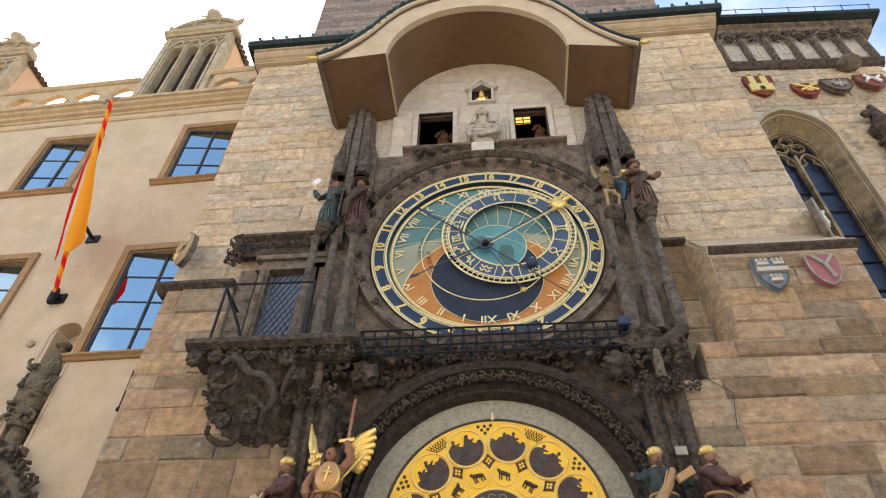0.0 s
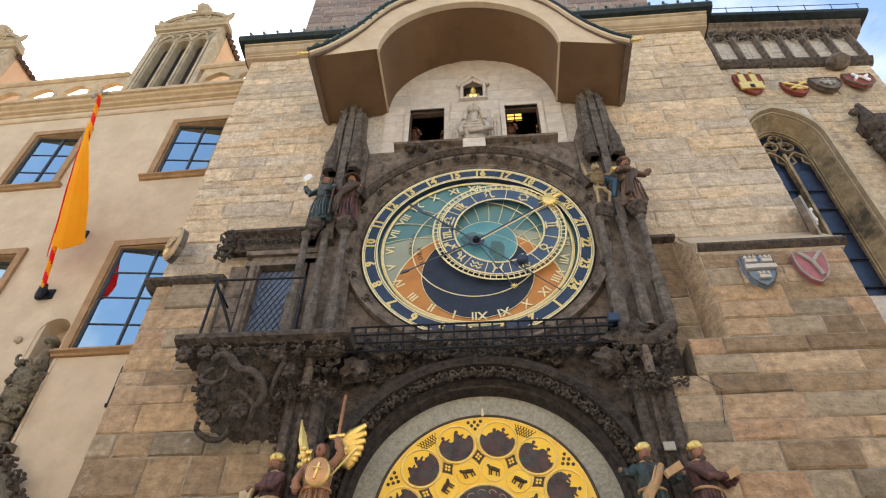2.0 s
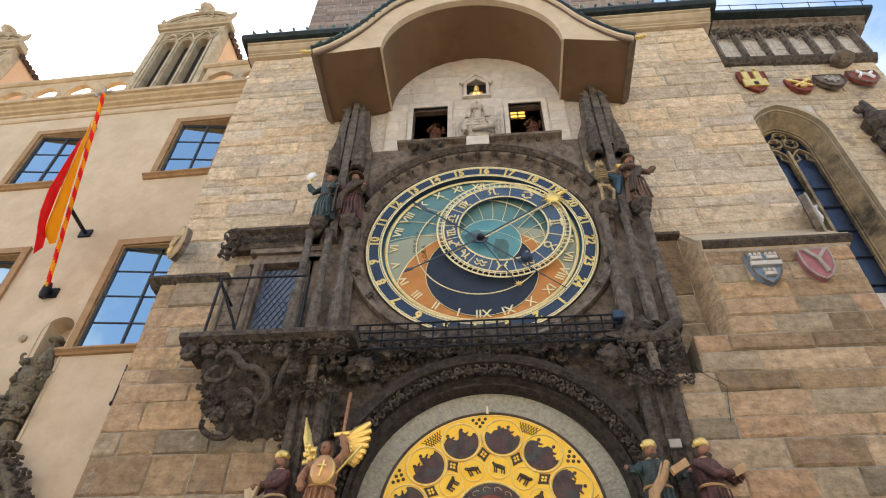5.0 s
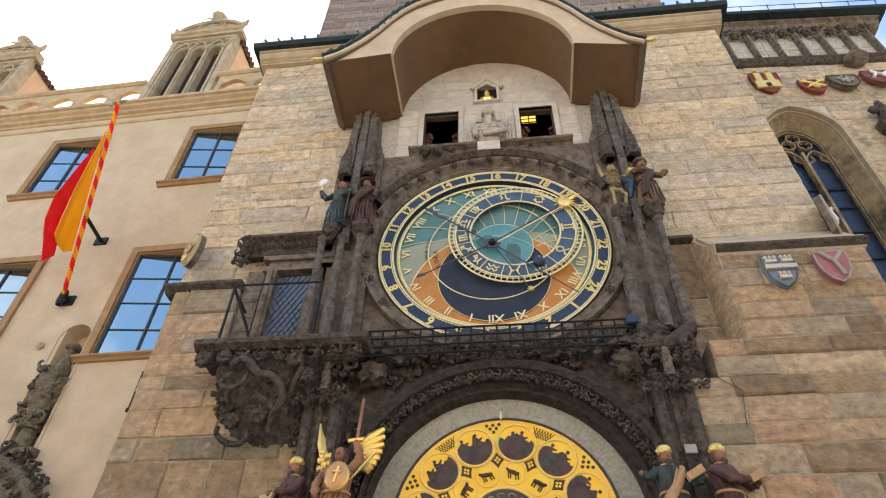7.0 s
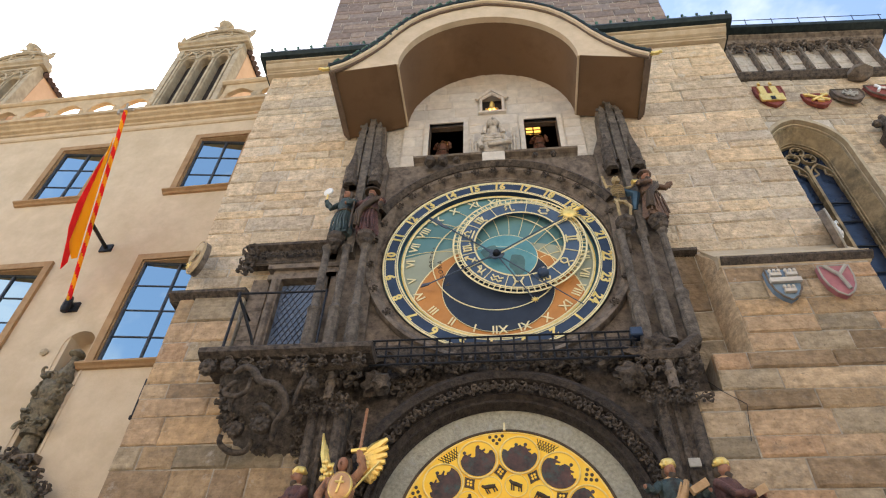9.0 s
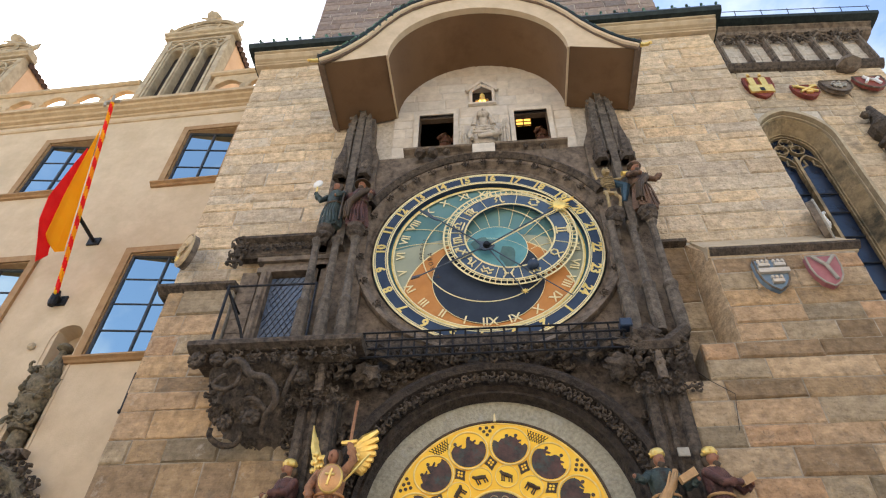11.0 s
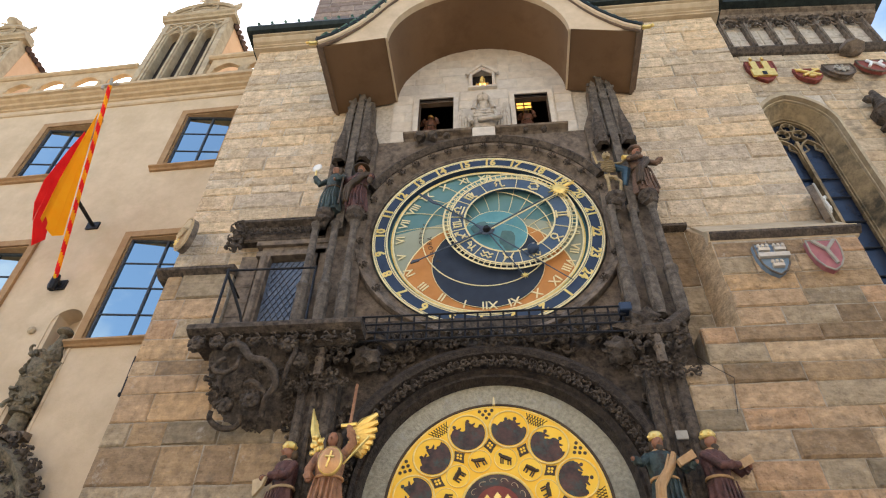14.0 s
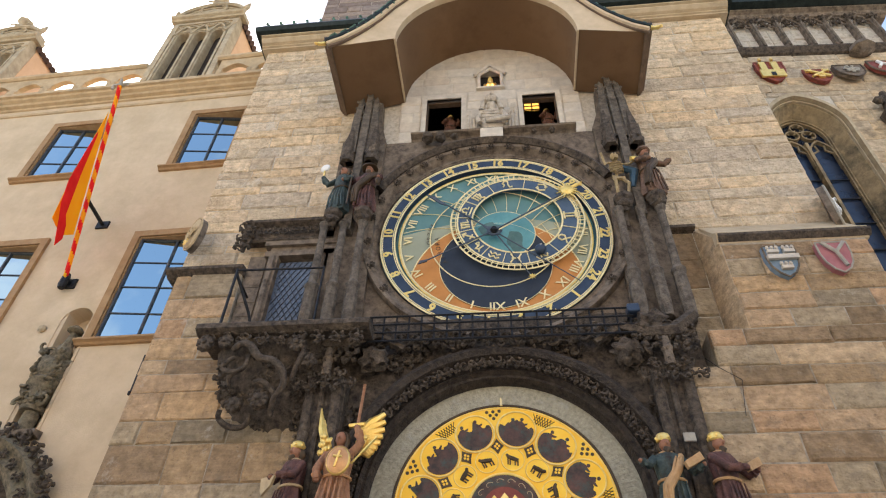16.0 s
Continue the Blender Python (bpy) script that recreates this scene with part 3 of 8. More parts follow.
def pointed_band(bm, cx, h0, h1, z0, spring, a0, a1, y0, y1, mi=0, n=10):
    """A band between two pointed outlines."""
    p, q = pointed(cx, h0, z0, spring, a0, n), pointed(cx, h1, z0, spring, a1, n)
    for i in range(len(p) - 1):
        f = [(p[i], y0), (p[i + 1], y0), (q[i + 1], y0), (q[i], y0)]
        v = [bm.verts.new((x, y0, z)) for (x, z), _ in f] + [bm.verts.new((x, y1, z)) for (x, z), _ in f]
        for quad in ((0, 1, 2, 3), (7, 6, 5, 4), (0, 4, 5, 1), (1, 5, 6, 2), (2, 6, 7, 3), (3, 7, 4, 0)):
            bm.faces.new([v[k] for k in quad]).material_index = mi
    return bm


def splay(bm, cx, a, b, ya, yb, z0, spring, n=12):
    """A slanting reveal between two pointed outlines; a and b are (half width, apex)."""
    p, q = pointed(cx, a[0], z0, spring, a[1], n), pointed(cx, b[0], z0, spring, b[1], n)
    P = [bm.verts.new((x, ya, z)) for x, z in p]
    Q = [bm.verts.new((x, yb, z)) for x, z in q]
    for i in range(len(p) - 1):
        bm.faces.new((P[i], P[i + 1], Q[i + 1], Q[i]))
    return bm


WC, WSPR = 1.46, 3.72  # centre and springing of the chapel window
bm = bmesh.new()
box(bm, -0.6, WC - 0.7, 0.03, 0.6, -ZD, 6.2)
box(bm, WC + 0.7, 3.9, 0.03, 0.6, -ZD, 6.2)
box(bm, WC - 0.7, WC + 0.7, 0.03, 0.6, 4.62, 6.2)
# spandrels over the pointed head
p = pointed(WC, 0.69, -3.0, WSPR, 4.6)
for i in range(1, len(p) - 2):
    (xa, za), (xb, zb) = p[i], p[i + 1]
    prism(bm, [(xa, za), (xb, zb), (xb, 4.63), (xa, 4.63)], 0.03, 0.6)
box(bm, WC - 0.7, WC + 0.7, 0.03, 0.6, -ZD, 0.2)
box(bm, -0.6, 3.9, 0.03, 0.6, 6.2, 7.75)
part("core", bm, m_joint, chapel, "mortar core")
bm = bmesh.new()
a, b = (3.9, 0.03), (5.1, 1.3)
vs = [bm.verts.new(p) for p in ((*a, -ZD), (*b, -ZD), (*b, 7.6), (*a, 7.6), (3.9, 0.6, -ZD), (4.6, 1.8, -ZD), (4.6, 1.8, 7.6), (3.9, 0.6, 7.6))]
for q in ((0, 1, 2, 3), (7, 6, 5, 4), (0, 4, 5, 1), (1, 5, 6, 2), (2, 6, 7, 3), (3, 7, 4, 0)):
    bm.faces.new([vs[i] for i in q])
part("corner_facet", bm, m_shaft, chapel, "grey stone side of the chapel")
bm = bmesh.new()
splay(bm, WC, (0.69, 4.6), (0.63, 4.5), -0.02, 0.05, -3, WSPR)
splay(bm, WC, (0.63, 4.5), (0.6, 4.47), 0.05, 0.05, -3, WSPR)
splay(bm, WC, (0.6, 4.47), (0.47, 4.3), 0.05, 0.27, -3, WSPR)
splay(bm, WC, (0.47, 4.3), (0.45, 4.28), 0.27, 0.27, -3, WSPR)
splay(bm, WC, (0.45, 4.28), (0.44, 4.26), 0.27, 0.4, -3, WSPR)
part("window_reveal", bm, m_revealstone, chapel, "ochre stone splayed reveal of the pointed arch")
bm = bmesh.new()
pointed_band(bm, WC, 0.645, 0.70, -3, WSPR, 4.53, 4.63, -0.08, 0.03)
pointed_band(bm, WC, 0.61, 0.63, -3, WSPR, 4.48, 4.505, 0.0, 0.05)
part("hood_mould", bm, m_dormer, chapel, "weathered stone hood moulding")
bm = bmesh.new()
pointed_band(bm, WC, 0.42, 0.445, -3, WSPR, 4.24, 4.27, 0.3, 0.36)
box(bm, WC - 0.025, WC + 0.025, 0.25, 0.36, -3, 3.6)
for sx in (-1, 1):
    pointed_band(bm, WC + sx * 0.22, 0.18, 0.205, 3.0, 3.35, 3.66, 3.7, 0.28, 0.35)
    for k in (-1, 1):
        tube(bm, [(WC + sx * 0.22 + k * 0.16, 0.3, 3.35), (WC + sx * 0.22 + k * 0.06, 0.3, 3.42), (WC + sx * 0.22 + k * 0.08, 0.3, 3.55)], 0.018, 5)
for dx, dz in ((0, 4.04), (-0.14, 3.84), (0.14, 3.84)):
    hoop(bm, [(0.105, 0.28), (0.125, 0.28), (0.125, 0.35), (0.105, 0.35)], WC + dx, dz, 18)
    for q in range(4):
        t_ = radians(90 * q + 45)
        tube(bm, [(WC + dx + 0.1 * math.cos(t_), 0.3, dz + 0.1 * math.sin(t_)), (WC + dx + 0.05 * math.cos(t_), 0.3, dz + 0.05 * math.sin(t_))], [0.02, 0.008], 5)
part("tracery", bm, m_revealstone, chapel, "carved stone tracery and mullion")
bm = bmesh.new()
prism(bm, pointed(WC, 0.445, -3, WSPR, 4.28), 0.37, 0.39)
part("leaded_pane", bm, m_darkglass, chapel, "dark blue church glass")
bm = bmesh.new()
for z in (0.6, 1.15, 1.7, 2.25, 2.7):
    box(bm, WC - 0.44, WC + 0.44, 0.335, 0.355, z, z + 0.022)
part("glazing_bar", bm, m_iron, chapel, "iron glazing bars")
# string course, blind gallery and eaves
bm = bmesh.new()
sweep_x(bm, [(0.03, 6.0), (-0.04, 6.03), (-0.12, 6.13), (-0.12, 6.17), (0.03, 6.24)], -0.6, 3.96)
part("string_course", bm, m_dark, chapel, "dark moulded string course")
bm = bmesh.new()
sweep_x(bm, [(0.03, 7.36), (-0.06, 7.40), (-0.1, 7.48), (-0.18, 7.52), (-0.18, 7.58), (0.6, 7.62), (0.6, 7.36)], -0.6, 4.3)
part("eaves", bm, m_darkwarm, chapel, "moulded stone eaves")
bm = bmesh.new()
sweep_x(bm, [(-0.2, 7.56), (-0.34, 7.59), (-0.36, 7.66), (-0.3, 7.68), (0.6, 7.81), (0.6, 7.58)], -0.6, 4.42)
part("roof_edge", bm, m_gutter, chapel, "black metal roof edge")
bm = bmesh.new()
tube(bm, [(-0.5, -0.38, 7.81), (4.3, -0.38, 7.81)], 0.008, 4)
for i in range(8):
    tube(bm, [(0.4 + 0.55 * i, -0.34, 7.66), (0.4 + 0.55 * i, -0.38, 7.85)], 0.008, 4)
part("lightning_wire", bm, m_iron, chapel, "thin wire along the eaves")
bm = bmesh.new()
prism(bm, [(-0.045, 0), (0.045, 0), (0.045, 1.0), (-0.045, 1.0)], -0.1, 0.03)
tube(bm, [(0, -0.12, 0), (0, -0.12, 0.95)], 0.03, 6)
rib = mesh_of("rib", bm, m_darkwarm)
knot = mesh_of("gallery_leaf", leaf_cluster(0.17, 3, 5), m_dark)
bm = bmesh.new()
for sx in (-1, 1):
    tube(bm, [(sx * 0.24, -0.06, 0.75), (sx * 0.2, -0.06, 0.92), (sx * 0.1, -0.06, 1.03), (0, -0.06, 1.12)], 0.03, 5)
    tube(bm, [(sx * 0.24, -0.06, 0.75), (sx * 0.12, -0.05, 0.80), (sx * 0.1, -0.05, 0.92)], 0.02, 5)
lump(bm, 0, -0.07, 1.16, 0.06, 0.05, 0.05, 0.5, 1)
ogee = mesh_of("ogee_arch", bm, m_darkwarm)
for i in range(9):
    x = 0.55 + 0.48 * i - 0.5
    part("rib", rib, m_darkwarm, chapel, m=pose(x, 0.02, 6.22))
    part("leaf_boss", knot, m_dark, chapel, m=pose(x, -0.08, 7.2, 0, 40 * i, 0))
    if i < 8:
        part("ogee_arch", ogee, m_darkwarm, chapel, m=pose(x + 0.24, 0.0, 6.22))
        part("leaf_boss", knot, m_dark, chapel, m=pose(x + 0.24, -0.02, 7.14, 0, 70 * i, 0))


# ---- heraldic shields ----
def shield(w, h, mats, charge, m, label, thick=0.055, oval=False):
    """A shield with a rim and raised charges, upright in its own x-z plane, facing -y."""
    out = [(-w / 2, h * 0.42), (w / 2, h * 0.42), (w / 2, h * 0.05), (w * 0.42, -h * 0.22), (w * 0.24, -h * 0.44), (0, -h * 0.56), (-w * 0.24, -h * 0.44), (-w * 0.42, -h * 0.22), (-w / 2, h * 0.05)]
    if oval:
        out = [(w / 2 * math.sin(k * math.pi / 10), h / 2 * math.cos(k * math.pi / 10)) for k in range(20)]
    t = thing("heraldic_shield", m, label, "coat of arms", "shields on the town hall")
    bm = bmesh.new()
    prism(bm, out, -thick, 0.02)
    part("field", bm, mats[0], t)
    bm = bmesh.new()
    for i in range(len(out)):
        a, b = out[i], out[(i + 1) % len(out)]
        tube(bm, [(a[0], -thick, a[1]), (b[0], -thick, b[1])], w * 0.035, 5)
    part("rim", bm, mats[1], t)
    for k, c in enumerate(charge):
        part("charge", c, mats[2], t)
    return t


def chg(*tubes, r=0.02):
    bm = bmesh.new()
    for t in tubes:
        tube(bm, [(x, -0.085, z) for x, z in t], r, 6)
    return bm


def chb(*rects):
    bm = bmesh.new()
    for x0, x1, z0, z1 in rects:
        box(bm, x0, x1, -0.1, -0.06, z0, z1)
    return bm


def crown(x, z):
    bm = bmesh.new()
    box(bm, x - 0.055, x + 0.055, -0.1, -0.06, z - 0.04, z)
    for k in (-1, 0, 1):
        lump(bm, x + 0.045 * k, -0.085, z + 0.03, 0.022, 0.02, 0.03, 0.2, 1)
    return bm


def oval_plate(w, h, out):
    bm = bmesh.new()
    prism(bm, [(w / 2 * math.sin(k * math.pi / 10), h / 2 * math.cos(k * math.pi / 10)) for k in range(20)], -out, -out + 0.03)
    return bm


def relief(size, seed, out):
    bm = leaf_cluster(size, seed, 7)
    for v in bm.verts:
        v.co.y = v.co.y * 0.5 - out
    return bm


m_shgrey = surf("worn_grey_stone_paint", (0.3, 0.27, 0.22), (0.42, 0.38, 0.31), 10, 0.7, 0.3)
shield(0.32, 0.43, (m_shblue, m_darkwarm, m_pale), [crown(-0.08, 0.1), crown(0.08, 0.1), chb((-0.155, 0.155, -0.025, 0.03)), crown(0.0, -0.12)],
       pose(2.98, -0.31, ZD - 0.88), "blue-grey shield with three crowns and a pale bar on the ashlar", 0.055)
shield(0.31, 0.42, (m_shpink, m_shgrey, m_shgrey), [chg([(0, 0.02), (-0.11, 0.15)], [(0, 0.02), (0.11, 0.15)], [(0, 0.02), (0.04, -0.17)])],
       pose(3.52, -0.31, ZD - 0.86), "faded crimson shield with a pale forked cross on the ashlar", 0.055)
CHW = CH @ pose(0, 0, 0)
s = shield(0.52, 0.66, (m_shred, m_shred, m_gold), [chb((-0.24, 0.2, -0.24, -0.02)), chb((-0.2, -0.08, -0.02, 0.24)), chb((0.02, 0.14, -0.02, 0.24)), chg([(-0.14, 0.3), (-0.14, 0.36)], [(0.08, 0.3), (0.08, 0.36)], r=0.03)],
           CHW @ pose(1.36, 0.01, 5.42), "red shield with a golden twin-towered castle")
bm = bmesh.new()
box(bm, -0.06, 0.02, -0.11, -0.08, -0.22, -0.12)
part("gate_mark", bm, m_iron, s)
shield(0.46, 0.5, (m_shred, m_shred, m_gold), [chg([(-0.18, 0.12), (0.16, -0.12)], [(0.18, 0.12), (-0.16, -0.12)], r=0.028), crown(-0.16, 0.12), crown(0.16, 0.12), crown(0, -0.12)],
       CHW @ pose(2.16, 0.01, 5.22, -8), "red shield with crossed golden keys")
shield(0.52, 0.5, (m_darkwarm, m_umber, m_shgrey), [relief(0.2, 31, 0.06)], CHW @ pose(2.72, -0.05, 5.25, -8), "dark brown shield with a worn relief")
shield(0.52, 0.52, (m_shred, m_darkwarm, m_white), [chg([(-0.15, -0.1), (-0.05, 0.05), (0.05, 0.0), (0.16, 0.1)], [(-0.05, 0.05), (-0.1, 0.15)], [(0.05, 0), (0.1, -0.14)], r=0.03)],
       CHW @ pose(3.38, -0.05, 5.35, -8), "red shield with a white rearing lion")
# shields turned side-on at the two corners of the tower
# left oval's body is coloured dark brown for its thick, shaded edge
sh = shield(0.31, 0.54, (m_darkwarm, m_bone, m_bone), [relief(0.14, 41, 0.085), oval_plate(0.27, 0.48, 0.075)], pose(-3.74, -0.16, ZD + 0.1, 0, 0, -32), "worn ivory oval shield with gilt relief set on a corner", 0.065, True)
bm = relief(0.08, 44, 0.1)
bmesh.ops.translate(bm, vec=(-0.02, 0, -0.16), verts=bm.verts)
part("gilt_relief", bm, m_gold, sh, "gilt carved relief")
sh = shield(0.38, 0.68, (m_darkwarm, m_shgrey, m_white), [relief(0.16, 43, 0.07), oval_plate(0.3, 0.56, 0.065)], pose(3.9, -0.06, ZD + 0.10, 0, 0, 58), "brown oval shield with white relief set on a corner", 0.06, True)

# ---- left-hand house ----
HOUSE = pose(-3.85, 0.8, ZD, 0, 0, -1.5)
house = thing("wall_house", HOUSE, "ochre plastered town house front beside the tower", "house", kind="structure")
UP, LOW = [(-1.66, -0.5), (-4.41, -3.25), (-7.16, -6.0), (-9.9, -8.75)], [(-1.6, -0.26), (-4.35, -3.01), (-7.1, -5.76), (-9.85, -8.5)]
UZ, LZ = (2.77, 4.37), (-0.74, 1.24)
bm = bmesh.new()


def wall_row(bm, holes, z0, z1, x0, x1, y0=0.0, y1=0.4):
    x = x1
    for a, b in holes:
        box(bm, b - 0.1, x, y0, y1, z0, z1)
        x = a + 0.1
    box(bm, x0, x, y0, y1, z0, z1)


box(bm, -14, 0.1, 0, 0.4, -ZD, -2.02)
wall_row(bm, [(-2.13, -1.56)], -2.02, -0.72, -14, 0.1)
wall_row(bm, [LOW[0], (-2.13, -1.56)] + LOW[1:], -0.72, -0.14, -14, 0.1)
wall_row(bm, LOW, -0.14, 1.2, -14, 0.1)
box(bm, -14, 0.1, 0, 0.4, 1.2, 2.8)
wall_row(bm, UP, 2.8, 4.34, -14, 0.1)
box(bm, -14, 0.1, 0, 0.4, 4.34, 5.3)
box(bm, -14, 0.1, 0.4, 0.5, -ZD, 5.3)
part("plaster_wall", bm, m_plaster, house)
# moulded cornice
bm = bmesh.new()
sweep_x(bm, [(0, 4.78), (-0.025, 4.79), (-0.03, 4.84), (0, 4.86)], -14, 0.0)
sweep_x(bm, [(0, 4.98), (-0.03, 4.99), (-0.04, 5.03), (-0.1, 5.05), (-0.12, 5.09), (-0.18, 5.12), (-0.2, 5.16), (-0.25, 5.17), (-0.25, 5.25), (0.5, 5.28), (0.5, 4.98)], -14, 0.0)
part("cornice", bm, m_cornice, house, "tan moulded cornice")
# parapet with low arches
par = thing("parapet", HOUSE, "stone roof parapet pierced by low segmental arches", "balustrade", kind="structure")
AW, PITCH = 0.27, 0.74


def parapet_bay(bm):
    top, z0, z1 = 6.06, 5.25, 5.88
    arc = [(-AW + 2 * AW * i / 10, z1 - 0.16 + 0.16 * math.sin(math.pi * i / 10)) for i in range(11)]
    box(bm, -PITCH / 2, -AW, -0.07, 0.02, z0, top)
    box(bm, AW, PITCH / 2, -0.07, 0.02, z0, top)
    box(bm, -AW, AW, -0.07, 0.02, z0, z0 + 0.14)
    for (xa, za), (xb, zb) in zip(arc, arc[1:]):
        prism(bm, [(xa, za), (xb, zb), (xb, top), (xa, top)], -0.07, 0.02)
        tube(bm, [(xa, -0.07, za), (xb, -0.07, zb)], 0.022, 4)
    for sx in (-1, 1):
        lump(bm, sx * (PITCH / 2 - 0.05), -0.08, z0 + 0.33, 0.06, 0.03, 0.12, 0.2, 1)


bay = bmesh.new()
parapet_bay(bay)
bay = mesh_of("arch_bay", bay, m_cornice)
for i in [i for i in range(17) if not any(abs(-0.42 - PITCH * i - c) < 0.95 for c in (-2.38, -7.42))]:
    part("arch_bay", bay, m_cornice, par, m=pose(-0.42 - PITCH * i, 0, 0))
bm = bmesh.new()
for xa, xb in ((-1.62, 0.0), (-6.66, -3.14), (-12.9, -8.18)):
    sweep_x(bm, [(-0.09, 6.06), (-0.13, 6.1), (-0.13, 6.16), (0.06, 6.2), (0.06, 6.06)], xa, xb)
part("coping", bm, m_cornice, par, "weathered coping")


# windows of the house
def house_window(name, x0, x1, z0, z1, rows, tint):
    """A casement in a moulded stone surround with a sill; glass set back."""
    w = thing(name, HOUSE, tint, "window", kind="structure")
    bm = bmesh.new()
    for a, y in ((0.0, -0.05), (0.05, -0.03)):
        t = 0.11 - a
        box(bm, x0 + a, x0 + a + t, y, 0.02, z0, z1 - a)
        box(bm, x1 - a - t, x1 - a, y, 0.02, z0, z1 - a)
        box(bm, x0 + a + t, x1 - a - t, y, 0.02, z1 - a - t, z1 - a)
    box(bm, x0 + 0.1, x0 + 0.13, -0.02, 0.24, z0, z1 - 0.1)
    box(bm, x1 - 0.13, x1 - 0.1, -0.02, 0.24, z0, z1 - 0.1)
    box(bm, x0 + 0.13, x1 - 0.13, -0.02, 0.24, z1 - 0.13, z1 - 0.1)
    part("surround", bm, m_trim, w, "moulded brown stone surround")
    bm = bmesh.new()
    sweep_x(bm, [(0.2, z0 + 0.02), (-0.1, z0), (-0.105, z0 - 0.03), (-0.06, z0 - 0.05), (-0.04, z0 - 0.075), (0.0, z0 - 0.08), (0.2, z0 - 0.08)], x0 - 0.09, x1 + 0.09)
    part("window_sill", bm, m_trim, w)
    gx0, gx1, gz0, gz1, gy = x0 + 0.12, x1 - 0.12, z0 + 0.02, z1 - 0.12, 0.1
    bm = bmesh.new()
    f = 0.026
    box(bm, gx0, gx0 + f, gy - 0.03, gy + 0.03, gz0, gz1)
    box(bm, gx1 - f, gx1, gy - 0.03, gy + 0.03, gz0, gz1)
    box(bm, gx0 + f, gx1 - f, gy - 0.03, gy + 0.03, gz0, gz0 + f)
    box(bm, gx0 + f, gx1 - f, gy - 0.03, gy + 0.03, gz1 - f, gz1)
    mid = (gx0 + gx1) / 2
    box(bm, mid - 0.012, mid + 0.012, gy - 0.028, gy + 0.028, gz0 + f, gz1 - f)
    step = (gz1 - gz0) / rows
    for r in range(1, rows):
        for a, b in ((gx0 + f, mid - 0.012), (mid + 0.012, gx1 - f)):
            box(bm, a, b, gy - 0.015, gy + 0.015, gz0 + r * step - 0.0065, gz0 + r * step + 0.0065)
    fr = part("window_frame", bm, m_frame, w, "dark painted casement frame", m=pose(mid, gy, 0, 0, 0, 7.5) @ pose(-mid, -gy, 0))
    rng = random.Random(name + tint + str(x0))
    for r in range(rows):
        for a, b in ((gx0 + f * 0.6, mid - 0.006), (mid + 0.006, gx1 - f * 0.6)):
            bm = bmesh.new()
            box(bm, -(b - a) / 2, (b - a) / 2, 0, 0.006, -step / 2 + 0.004, step / 2 - 0.004)
            part("pane", bm, m_pane, fr, m=pose((a + b) / 2, gy, gz0 + (r + 0.5) * step, rng.uniform(-0.5, 0.5), 0, rng.uniform(-0.4, 0.4)))


k = 1
for a, b in UP[:3]:
    house_window("window_%d" % k, a, b, *UZ, 3, "upper casement window reflecting blue sky")
    k += 1
for a, b in LOW[:3]:
    house_window("window_%d" % k, a, b, *LZ, 4, "tall casement window reflecting blue sky")
    k += 1


